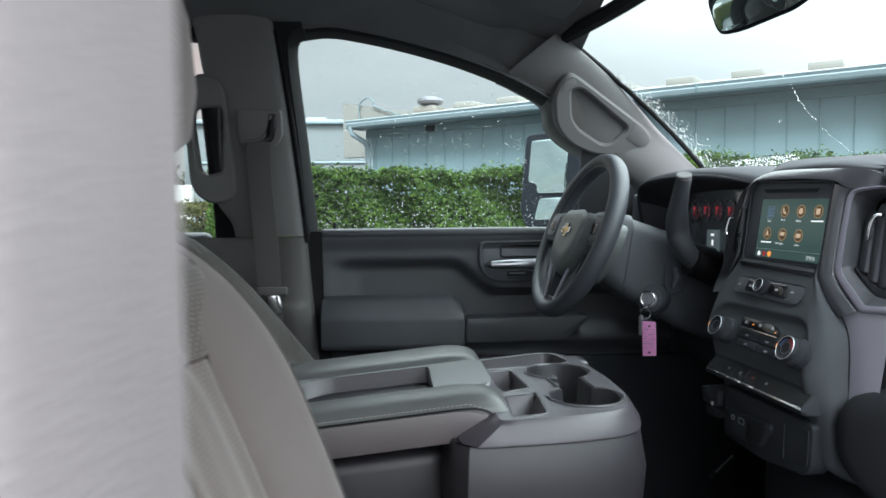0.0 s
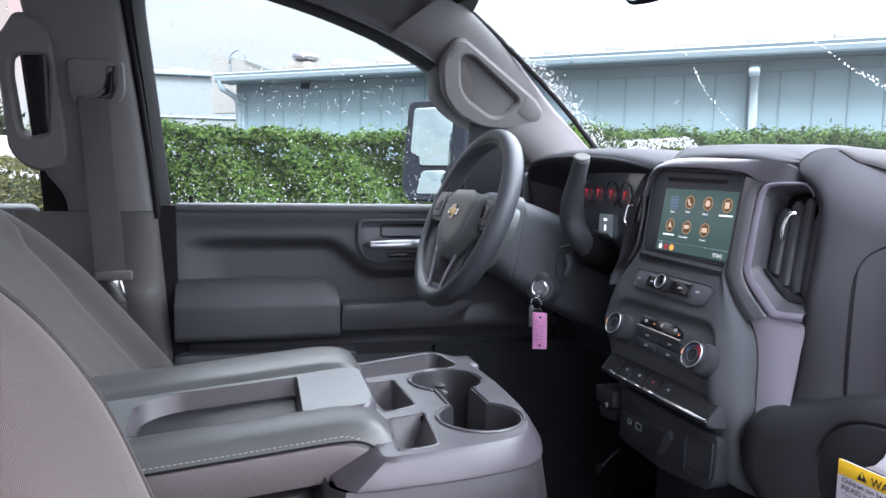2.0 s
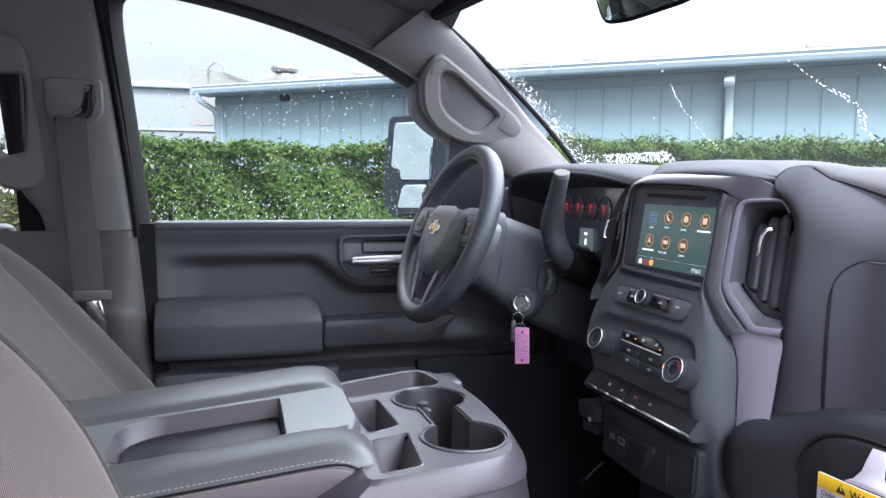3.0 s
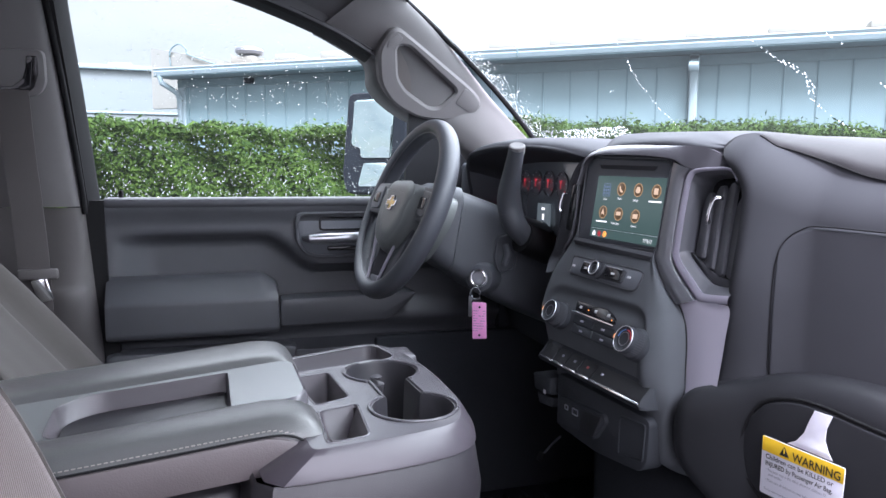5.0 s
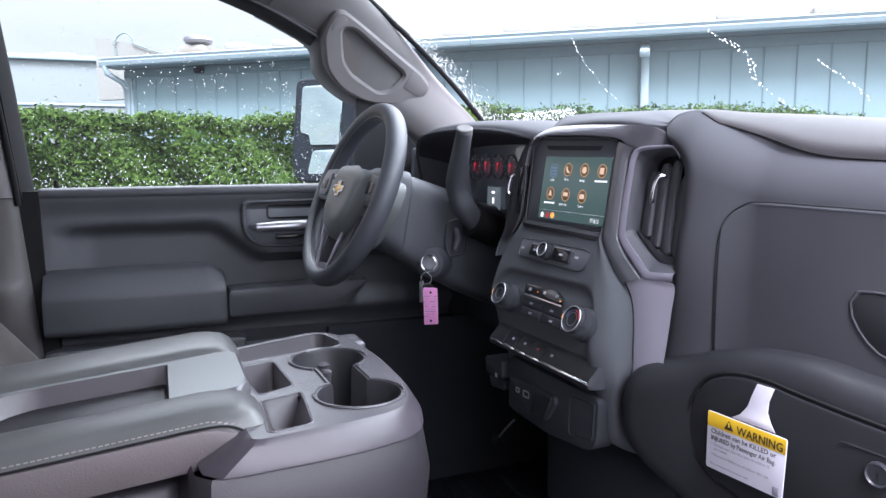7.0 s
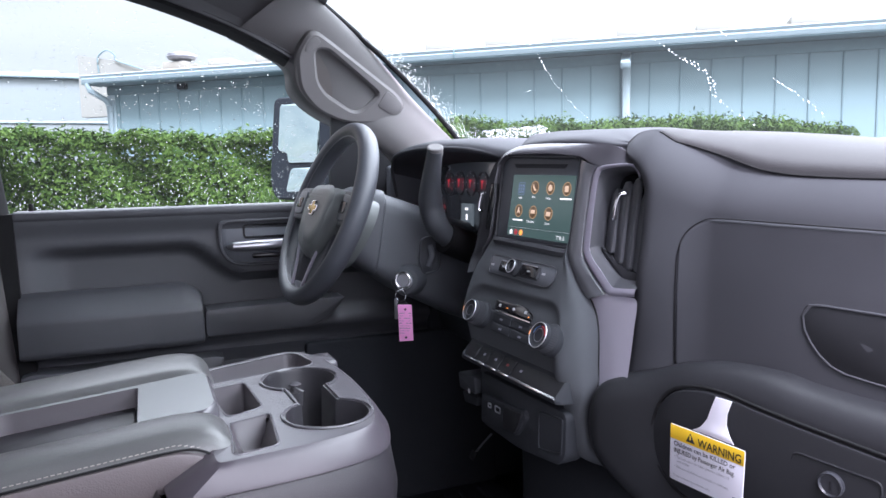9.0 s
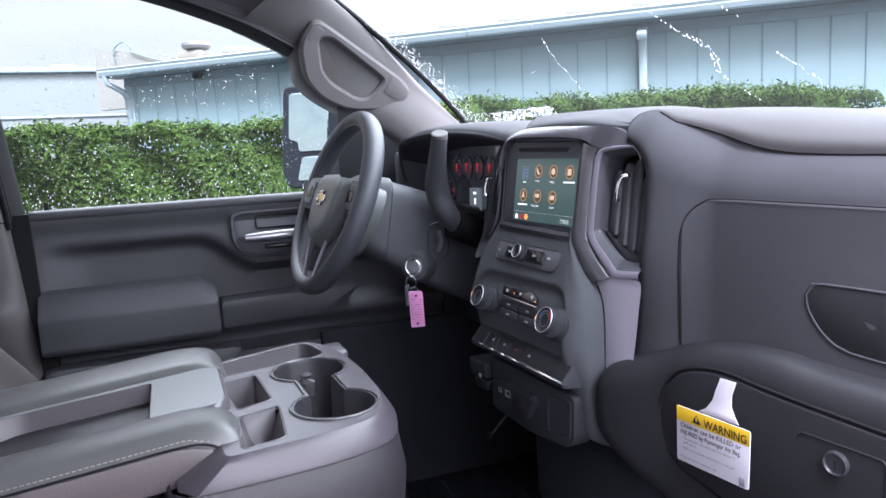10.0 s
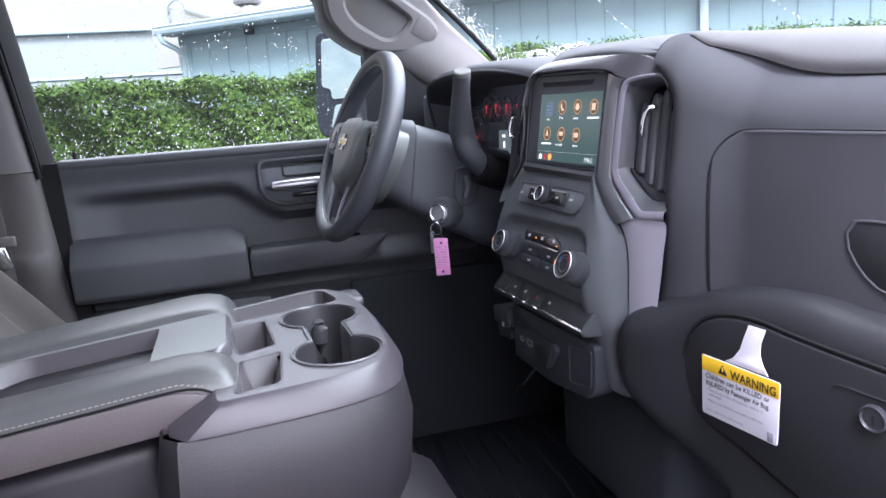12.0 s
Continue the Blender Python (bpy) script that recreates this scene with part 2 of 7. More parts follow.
def dotted(name, base, dot, pitch):
    """Knit cloth with rows of small raised dots."""
    m = material(name, base, 0.9, vary=0.12, sheen=0.25, spec=0.2)
    n, l = m.node_tree.nodes, m.node_tree.links
    b = n["Principled BSDF"]
    tc, sep, prod = n.new("ShaderNodeTexCoord"), n.new("ShaderNodeSeparateXYZ"), n.new("ShaderNodeMath")
    l.new(tc.outputs["Object"], sep.inputs[0])
    waves = []
    for axis in ("Y", "Z"):
        scale_n, sine = n.new("ShaderNodeMath"), n.new("ShaderNodeMath")
        scale_n.operation, scale_n.inputs[1].default_value = "MULTIPLY", 2 * math.pi / pitch
        sine.operation = "SINE"
        l.new(sep.outputs[axis], scale_n.inputs[0])
        l.new(scale_n.outputs[0], sine.inputs[0])
        waves.append(sine)
    prod.operation = "MULTIPLY"
    l.new(waves[0].outputs[0], prod.inputs[0])
    l.new(waves[1].outputs[0], prod.inputs[1])
    spot, mix = n.new("ShaderNodeMapRange"), n.new("ShaderNodeMix")
    spot.inputs["From Min"].default_value, spot.inputs["From Max"].default_value = 0.15, 0.75
    l.new(prod.outputs[0], spot.inputs["Value"])
    mix.data_type = "RGBA"
    mix.inputs["B"].default_value = (*dot, 1)
    l.new(b.inputs["Base Color"].links[0].from_socket, mix.inputs["A"])
    l.new(spot.outputs["Result"], mix.inputs["Factor"])
    l.new(mix.outputs["Result"], b.inputs["Base Color"])
    bp = n.new("ShaderNodeBump")
    bp.inputs["Strength"].default_value, bp.inputs["Distance"].default_value = 0.4, 0.0005
    l.new(prod.outputs[0], bp.inputs["Height"])
    l.new(bp.outputs["Normal"], b.inputs["Normal"])
    return m


CLOTH_MID = dotted("seat_centre_cloth", (0.094, 0.078, 0.070), (0.122, 0.104, 0.094), 0.0078)
CLOTH_DOTS = dotted("seat_insert_cloth", (0.060, 0.051, 0.046), (0.108, 0.092, 0.083), 0.0078)


def leafy(name, dark, light):
    m = bpy.data.materials.new(name)
    m.use_nodes = True
    n, l = m.node_tree.nodes, m.node_tree.links
    b = n["Principled BSDF"]
    geo, ramp = n.new("ShaderNodeNewGeometry"), n.new("ShaderNodeValToRGB")
    ramp.color_ramp.elements[0].color, ramp.color_ramp.elements[1].color = (*dark, 1), (*light, 1)
    l.new(geo.outputs["Random Per Island"], ramp.inputs[0])
    l.new(ramp.outputs[0], b.inputs["Base Color"])
    b.inputs["Roughness"].default_value = 0.7
    b.inputs["Specular IOR Level"].default_value = 0.05
    b.inputs["Transmission Weight"].default_value = 0.0
    return m


LEAF = leafy("hedge_leaf", (0.014, 0.030, 0.007), (0.040, 0.068, 0.013))
LEAF_TREE = leafy("tree_leaf", (0.014, 0.021, 0.010), (0.040, 0.046, 0.020))
LEAF_OLIVE = leafy("shrub_leaf", (0.024, 0.027, 0.009), (0.060, 0.058, 0.022))


# ---- mesh helpers ----
def band(path, nrm, wide, thick, n=12):
    """A flat rounded strip along a path; wide and thick are half sizes."""
    rings = []
    k = len(path)
    for i, p in enumerate(path):
        t = (path[min(i + 1, k - 1)] - path[max(i - 1, 0)]).normalized()
        side = t.cross(nrm).normalized()
        rings.append([p + side * (wide * math.copysign(abs(math.cos(q)) ** 0.6, math.cos(q))) + nrm * (thick * math.sin(q)) for q in (2 * math.pi * j / n for j in range(n))])
    return loft(rings)


def place_of(ob):
    p = Vector()
    while ob:
        p += ob.location
        ob = ob.parent
    return p


def finish(bm, name, mat, smooth=True):
    bmesh.ops.recalc_face_normals(bm, faces=bm.faces)
    me = bpy.data.meshes.new(name)
    bm.to_mesh(me)
    bm.free()
    if smooth:
        me.shade_smooth()
        me.set_sharp_from_angle(angle=radians(38))
    me.materials.append(mat)
    return me


def part(name, bm, mat, parent=None, label=""):
    if parent:
        bm.transform(Matrix.Translation(-place_of(parent)))
    ob = new(name, finish(bm, name, mat))
    ob.parent = parent
    if label:
        tagged(ob, label)
    return ob


def thing(name, at, label, category, group=""):
    ob = new(name)
    ob.location = at
    ob.empty_display_size = 0.05
    return tagged(ob, label, category, group)


class Plane:
    """A working plane: a to the right, b up, c out of it."""

    def __init__(self, o, r, u):
        self.o, r, u = Vector(o), Vector(r).normalized(), Vector(u)
        u = (u - r * r.dot(u)).normalized()
        c = r.cross(u)
        self.m = Matrix.Translation(o) @ Matrix((r, u, c)).transposed().to_4x4()

    def set(self, bm):
        bm.transform(self.m)
        return bm

    def p(self, a, b, c=0.0):
        return self.m @ Vector((a, b, c))


def catmull(pts, n, closed=False):
    """A smooth line of n points through pts."""
    pts = [Vector(p) for p in pts]
    k = len(pts)
    out = []
    spans = k if closed else k - 1
    for i in range(n):
        s = i * spans / (n if closed else n - 1)
        j = min(int(s), spans - 1)
        f = s - j
        get = (lambda q: pts[q % k]) if closed else (lambda q: pts[max(0, min(k - 1, q))])
        p0, p1, p2, p3 = get(j - 1), get(j), get(j + 1), get(j + 2)
        out.append(0.5 * ((2 * p1) + (p2 - p0) * f + (2 * p0 - 5 * p1 + 4 * p2 - p3) * f * f + (3 * p1 - p0 - 3 * p2 + p3) * f ** 3))
    return out


def rounded(pts, r, seg=5):
    """A polygon with rounded corners; r one radius or one a corner."""
    out = []
    k = len(pts)
    for i in range(k):
        p, q, s = Vector(pts[i - 1]), Vector(pts[i]), Vector(pts[(i + 1) % k])
        rad = r[i] if isinstance(r, (list, tuple)) else r
        d1, d2 = p - q, s - q
        cut = min(rad, d1.length * 0.49, d2.length * 0.49)
        a, b = q + d1.normalized() * cut, q + d2.normalized() * cut
        for j in range(seg + 1):
            f = j / seg
            out.append((1 - f) ** 2 * a + 2 * f * (1 - f) * q + f * f * b)
    return out


def even(pts, n):
    """A closed line shared out into n even steps."""
    pts = [Vector(p) for p in pts]
    seg = [(pts[(i + 1) % len(pts)] - pts[i]).length for i in range(len(pts))]
    total, out, i, run = sum(seg), [], 0, 0.0
    for k in range(n):
        d = total * k / n
        while run + seg[i] < d:
            run += seg[i]
            i += 1
        out.append(pts[i].lerp(pts[(i + 1) % len(pts)], (d - run) / max(seg[i], 1e-9)))
    return out


def inset(pts, d):
    """A flat loop moved inwards by d."""
    k = len(pts)
    area = sum(pts[i].x * pts[(i + 1) % k].y - pts[(i + 1) % k].x * pts[i].y for i in range(k))
    sign = 1 if area > 0 else -1
    out = []
    for i in range(k):
        t = (pts[(i + 1) % k] - pts[i - 1])
        t = Vector((t.x, t.y)).normalized() if t.length > 1e-9 else Vector((1, 0))
        out.append(Vector((pts[i].x - t.y * d * sign, pts[i].y + t.x * d * sign)))
    return out


def loft(rings, closed=True, cap=(True, True), loop=False):
    bm = bmesh.new()
    vs = [[bm.verts.new(p) for p in ring] for ring in rings]
    k = len(vs[0])
    pairs = list(zip(vs, vs[1:])) + ([(vs[-1], vs[0])] if loop else [])
    for a, b in pairs:
        for i in range(k if closed else k - 1):
            j = (i + 1) % k
            bm.faces.new((a[i], a[j], b[j], b[i]))
    if closed and not loop:
        if cap[0]:
            bm.faces.new(vs[0][::-1])
        if cap[1]:
            bm.faces.new(vs[-1])
    return bm


def slab(pts, depth, bevel=0.003, dome=0.0):
    """A flat piece with an outline in a, b, its face at c = 0 and rounded edges."""
    pts = [Vector((p[0], p[1])) for p in pts]
    rings = []
    for d, c in ((0, -depth), (0, -bevel), (bevel * 0.3, -bevel * 0.3), (bevel, 0)):
        rings.append([(p.x, p.y, c) for p in (inset(pts, d) if d else pts)])
    if dome:
        last = inset(pts, bevel * 2.2)
        rings.append([(p.x, p.y, dome) for p in last])
    return loft(rings)


def polar(pts, centre, n):
    """A closed line met by n even rays from a point inside it."""
    pts, out = [Vector((p[0], p[1])) - Vector(centre) for p in pts], []
    for k in range(n):
        d = Vector((math.cos(2 * math.pi * k / n), math.sin(2 * math.pi * k / n)))
        best = 0.0
        for i in range(len(pts)):
            p, e = pts[i], pts[(i + 1) % len(pts)] - pts[i]
            den = d.x * e.y - d.y * e.x
            if abs(den) > 1e-12:
                s, f = (p.x * e.y - p.y * e.x) / den, (p.x * d.y - p.y * d.x) / den
                if 0 <= f <= 1 and s > best:
                    best = s
        out.append(Vector(centre) + d * best)
    return out


def frame_ring(outer, inner, depth, bevel=0.002, n=64, back=None, centre=None):
    """A flat frame between two outlines."""
    if centre:
        o, i = polar(outer, centre, n), polar(inner, centre, n)
    else:
        o, i = even(outer, n), even(inner, n)
        i0 = min(range(n), key=lambda k: (i[k] - o[0]).length)
        i = i[i0:] + i[:i0]
    oi, ii = inset(o, bevel), inset(i, -bevel)
    rings = [[(p.x, p.y, -depth) for p in o], [(p.x, p.y, -bevel) for p in o], [(p.x, p.y, 0) for p in oi],
             [(p.x, p.y, 0) for p in ii], [(p.x, p.y, -bevel) for p in i], [(p.x, p.y, -(back or depth)) for p in i]]
    return loft(rings, cap=(False, False))


def box(size, at=(0, 0, 0), bevel=0.004, seg=2, rot=None):
    bm = bmesh.new()
    bmesh.ops.create_cube(bm, size=1, matrix=Matrix.Diagonal((*size, 1)))
    if bevel:
        bmesh.ops.bevel(bm, geom=bm.edges[:], offset=min(bevel, min(size) * 0.45), segments=seg, profile=0.5, affect="EDGES")
    bm.transform(Matrix.Translation(at) @ (rot.to_4x4() if rot else Matrix()))
    return bm


def tube(path, radius, n=10, closed=False, flat=1.0, up=(0, 0, 1)):
    path = [Vector(p) for p in path]
    k = len(path)
    rings = []
    for i, p in enumerate(path):
        d = (path[(i + 1) % k] - path[i - 1]) if closed else (path[min(i + 1, k - 1)] - path[max(i - 1, 0)])
        d.normalize()
        u = Vector(up)
        s = d.cross(u)
        s = s.normalized() if s.length > 1e-4 else d.orthogonal().normalized()
        w = s.cross(d)
        r = radius[i] if isinstance(radius, (list, tuple)) else radius
        rings.append([p + (s * math.cos(a) + w * math.sin(a) * flat) * r for a in (2 * math.pi * j / n for j in range(n))])
    return loft(rings, loop=closed)


def lathe(profile, n=32):
    """Turned about c: profile of (radius, c)."""
    return loft([[(r * math.cos(a), r * math.sin(a), c) for a in (2 * math.pi * j / n for j in range(n))] for r, c in profile])


def disc(r, at=(0, 0), c=0.0, depth=0.001, n=24):
    bm = lathe([(r, -depth), (r, 0)], n)
    bm.transform(Matrix.Translation((*at, c)))
    return bm


def surface(net, nu, nv):
    """A smooth sheet through a net of points."""
    rows = [catmull(r, nv) for r in net]
    cols = [catmull([r[j] for r in rows], nu) for j in range(nv)]
    return loft([[cols[j][i] for j in range(nv)] for i in range(nu)], closed=False)


def step(x, lo, hi):
    t = max(0.0, min(1.0, (x - lo) / (hi - lo)))
    return t * t * (3 - 2 * t)


def merged(*bms):
    out = bmesh.new()
    for b in bms:
        me = bpy.data.meshes.new("tmp")
        b.to_mesh(me)
        b.free()
        out.from_mesh(me)
        bpy.data.meshes.remove(me)
    return out


def writing(text, size, at, plane, mat, parent, name="lettering", squeeze=1.0, c=0.0006, tilt=0.0, bold=0.0):
    cu = bpy.data.curves.new(name, "FONT")
    cu.body, cu.size, cu.resolution_u, cu.offset = text, size, 2, bold
    tmp = bpy.data.objects.new("tmp", cu)
    me = bpy.data.meshes.new_from_object(tmp)
    bpy.data.objects.remove(tmp)
    bm = bmesh.new()
    bm.from_mesh(me)
    bpy.data.meshes.remove(me)
    bm.transform(plane.m @ Matrix.Translation((*at, c)) @ Matrix.Rotation(tilt, 4, "Z") @ Matrix.Diagonal((squeeze, 1, 1, 1)))
    return part(name, bm, mat, parent)


def bar(a0, a1, b, h, plane, mat, parent, name="print_bar", c=0.0006):
    return part(name, plane.set(shifted(slab([(a0, b), (a1, b), (a1, b + h), (a0, b + h)], 0.0004, 0.0001), (0, 0, c))), mat, parent)


def shifted(bm, v):
    bm.transform(Matrix.Translation(v))
    return bm


def ellipse(a, b, ra, rb, n=28):
    return [Vector((a + ra * math.cos(t), b + rb * math.sin(t))) for t in (2 * math.pi * i / n for i in range(n))]


# ---- ground and cab shell ----
FLOOR = 0.62
part("ground", box((240, 240, 0.1), (0, 20, -0.05), 0), ASPHALT)
tagged(bpy.data.objects["ground"], "grey asphalt car park round the truck", "ground", kind="structure")


def struct(name, bm, mat, label):
    return tagged(part(name, bm, mat), label, name.split("_")[0], kind="structure")


struct("floor", merged(box((2.6, 1.84, 0.06), (-0.2, 0.97, FLOOR - 0.03), 0.01), box((0.9, 0.34, 0.16), (0.55, 1.02, FLOOR + 0.06), 0.06, 4)), MAT_FLOOR, "black ribbed vinyl cab floor with a low tunnel")
struct("firewall", merged(box((0.08, 1.80, 0.86), (1.06, 0.97, FLOOR + 0.40), 0.01), box((0.36, 0.06, 0.86), (0.92, 1.83, FLOOR + 0.40), 0.01), box((0.36, 0.06, 0.86), (0.96, 0.11, FLOOR + 0.40), 0.01), box((0.30, 0.55, 0.10), (0.92, 1.52, 1.30), 0.01)), CARPET, "black carpeted firewall under the dash")
struct("wall_rear", merged(box((0.08, 1.72, 0.80), (-1.42, 0.97, FLOOR + 0.37), 0.01), box((0.08, 0.30, 0.5), (-1.42, 0.26, 1.6), 0.01), box((0.08, 0.30, 0.5), (-1.42, 1.68, 1.6), 0.01)), LINER, "dark rear wall of the cab")


def liner(x, y):
    side = max(step(y, 1.45, 1.76), step(0.48 - y, 0.0, 0.30))
    return 1.905 - 0.085 * side - 0.06 * step(x, 0.30, 0.56)


rows = []
for i in range(25):
    y = 0.16 + 1.60 * i / 24
    rows.append([(x, y, liner(x, y)) for x in [-1.42 + 1.90 * j / 24 for j in range(25)]])
ceil_bm = loft(rows, closed=False)
geom = bmesh.ops.extrude_face_region(ceil_bm, geom=ceil_bm.faces[:])
bmesh.ops.translate(ceil_bm, verts=[v for v in geom["geom"] if isinstance(v, bmesh.types.BMVert)], vec=(0, 0, 0.05))
struct("ceiling", ceil_bm, LINER, "dark grey cloth headliner")
struct("roof", box((2.1, 1.66, 0.03), (-0.45, 0.97, 1.985), 0.01), WHITE_PAINT, "white painted cab roof")

# windscreen: one curved pane
def screen_point(u, v):
    """u 0 at the passenger side, 1 at the driver side; v 0 at the base, 1 at the header."""
    s = 2 * u - 1
    y = 0.97 + s * (0.80 - 0.06 * v)
    bow = (1 - s * s)
    x = 0.875 - 0.43 * v + bow * (0.16 - 0.07 * v) + 0.03 * math.sin(math.pi * v)
    z = 1.425 + 0.385 * v
    return Vector((x, y, z))


pane = loft([[screen_point(i / 24, j / 12) for j in range(13)] for i in range(25)], closed=False)
windscreen = struct("window_windscreen", pane, GLASS, "curved windscreen glass with streaks of rain")
windscreen.visible_shadow = False
struct("trim_windscreen_header", tube([screen_point(i / 20, 1.0) + Vector((-0.01, 0, 0.0)) for i in range(21)], 0.018, 8), RUBBER, "black seal along the top of the windscreen")
struct("trim_windscreen_edge", tube([screen_point(1.0, j / 14) + Vector((0.0, 0.004, 0)) for j in range(15)], 0.007, 8), RUBBER, "black windscreen edge seal")

# ---- driver side: glass plane of the doors ----
def glass_y(z):
    return 1.832 - 0.22 * (z - 1.36)


def on_glass(x, z, out=0.0):
    return Vector((x, glass_y(z) + out, z))


WINDOW = [(-0.156, 1.345), (-0.172, 1.56), (-0.189, 1.775), (-0.165, 1.806), (-0.12, 1.811), (-0.066, 1.806), (0.045, 1.785), (0.172, 1.752), (0.303, 1.706), (0.399, 1.66), (0.47, 1.61), (0.56, 1.53), (0.70, 1.40), (0.735, 1.345)]


def strip(points, w, mat, name, parent=None, label="", depth=0.03):
    """A flat seal that follows an open line on the glass plane, from the line outwards by w."""
    rings = []
    k = len(points)
    for i, p in enumerate(points):
        a, b = Vector(points[max(0, i - 1)]), Vector(points[min(k - 1, i + 1)])
        t = (b - a).normalized()
        nrm = Vector((-t.y, t.x))
        p = Vector(p)
        q = p + nrm * w
        rings.append([on_glass(p.x, p.y, 0.012), on_glass(p.x, p.y, -0.012), on_glass(*(p + nrm * w * 0.3), -depth), on_glass(q.x, q.y, -depth), on_glass(q.x, q.y, 0.012)])
    return part(name, loft(rings), mat, parent, label)


door = thing("front_door", (0.2, 1.84, 0.8), "closed dark grey driver door with padded armrest and rain-wet window", "car door")


def door_height(x, z):
    """How far the inner panel stands into the cab from y = 1.84."""
    base = 0.035 + 0.012 * step(z, 1.30, 1.345)
    # hollow above the armrest, sweeping down round the pull
    top = 1.287 - 0.075 * step(x, 0.17, 0.30)
    hollow = step(top - z, 0.0, 0.028) * step(x, -0.14, -0.05) * step(z, 1.08, 1.12)
    low = step(1.075 - z, 0.0, 0.03)
    pocket = step(1.032 - z, 0.0, 0.012)
    return base - 0.034 * hollow - 0.02 * low + 0.05 * pocket


rows = []
for i in range(73):
    x = -0.148 + 0.95 * i / 72
    rows.append([(x, 1.84 - door_height(x, z), z) for z in [0.64 + (1.352 - 0.64) * (j / 90) for j in range(91)]])
panel_bm = loft(rows, closed=False)
part("inner_panel", panel_bm, DOOR_PLASTIC, door)
part("belt_ledge", box((0.95, 0.05, 0.022), (0.327, 1.815, 1.35), 0.009, 3), DOOR_PLASTIC, door)
part("outer_skin", box((1.0, 0.04, 0.85), (0.33, 1.90, 0.92), 0.01), WHITE_PAINT, door, "white painted outer door skin")
section = rounded([(1.815, 1.062), (1.756, 1.066), (1.748, 1.076), (1.748, 1.142), (1.756, 1.152), (1.790, 1.190), (1.815, 1.198)], 0.010)
rings = []
for x, k, cut in ((-0.146, 0.95, 0), (-0.140, 1.0, 0), (0.0, 1.0, 0), (0.160, 1.0, 0), (0.168, 1.0, 0.002), (0.196, 0.97, 0.030), (0.201, 0.94, 0.036), (0.204, 0.80, 0.040)):
    rings.append([(x, 1.815 + (q.x - 1.815) * k, min(1.115 + (q.y - 1.115) * (0.25 + 0.75 * k), 1.198 - cut + 0.3 * (q.x - 1.78))) for q in section])
part("armrest", loft(rings), DOOR_PLASTIC, door, "padded grey vinyl armrest")
ledge = rounded([(0.206, 1.076), (0.440, 1.078), (0.470, 1.090), (0.505, 1.122), (0.520, 1.142), (0.206, 1.137)], 0.010)
part("switch_ledge", Plane((0, 1.765, 0), (1, 0, 0), (0, 0, 1)).set(slab(even(ledge, 80), 0.07, 0.006)), DOOR_PLASTIC, door)
part("window_switch", box((0.05, 0.02, 0.008), (0.43, 1.785, 1.141), 0.003), GLOSS, door, "small black window switch")
pocket = rounded([(-0.15, 0.70), (0.30, 0.70), (0.235, 1.012), (0.245, 1.034), (-0.15, 1.036)], 0.012)
part("map_pocket", Plane((0, 1.762, 0), (1, 0, 0), (0, 0, 1)).set(slab(even(pocket, 80), 0.05, 0.006)), DOOR_PLASTIC, door)
HP = Plane((0, 1.794, 0), (1, 0, 0), (0, 0, 1))
bez_o = rounded([(0.243, 1.328), (0.52, 1.330), (0.52, 1.222), (0.292, 1.222), (0.262, 1.232), (0.243, 1.262)], 0.016)
bez_i = rounded([(0.252, 1.320), (0.512, 1.322), (0.512, 1.230), (0.296, 1.230), (0.268, 1.238), (0.252, 1.264)], 0.014)
pull = part("pull_bezel", HP.set(frame_ring(bez_o, bez_i, 0.04, 0.003)), DOOR_PLASTIC, door)
part("pull_backing", HP.set(shifted(slab(bez_i, 0.03, 0.002), (0, 0, -0.010))), DASH_DARK, door)
cup_o = rounded([(0.298, 1.316), (0.42, 1.316), (0.42, 1.285), (0.298, 1.285)], 0.008)
part("finger_cup", HP.set(shifted(frame_ring(cup_o, inset(cup_o, 0.004), 0.02, 0.0015), (0, 0, -0.006))), GLOSS, door)
part("handle", tube([(0.262, 1.795, 1.269), (0.275, 1.781, 1.269), (0.32, 1.777, 1.270), (0.40, 1.777, 1.271), (0.50, 1.779, 1.272)], [0.005, 0.011, 0.0128, 0.0130, 0.0125], 12), BRUSHED, door, "satin chrome door handle")
part("lower_slot", box((0.17, 0.012, 0.010), (0.40, 1.797, 1.245), 0.003), GLOSS, door)
sail = rounded([(0.50, 1.352), (0.74, 1.352), (0.565, 1.53), (0.50, 1.575)], 0.006)
part("sail_panel", loft([[on_glass(p.x, p.y, -0.008) for p in sail], [on_glass(p.x, p.y, -0.02) for p in sail]]), DASH_LOW, door)
strip([tuple(p)[:2] for p in catmull([(*p, 0) for p in WINDOW[:4]], 16)], 0.055, RUBBER, "window_seal", door, "black rubber window seal", 0.045)
strip([tuple(p)[:2] for p in catmull([(*p, 0) for p in WINDOW[3:10]], 36)], 0.022, RUBBER, "window_seal", door, "black rubber window seal", 0.03)
glass_ring = [on_glass(*tuple(p)[:2]) for p in catmull([(*p, 0) for p in WINDOW], 70)]
gl = bmesh.new()
gl.faces.new([gl.verts.new(p) for p in glass_ring])
pane_ob = part("window_pane", gl, GLASS, door, "rain-spotted window glass")
pane_ob.visible_shadow = False
part("lock_pin", tube([(-0.114, 1.822, 1.345), (-0.114, 1.822, 1.372), (-0.114, 1.822, 1.376)], [0.0055, 0.005, 0.003], 10), RUBBER, door, "black lock pin")

part("kick_panel", box((0.48, 0.03, 0.42), (0.66, 1.775, 0.83), 0.01, 2), CARPET, door)

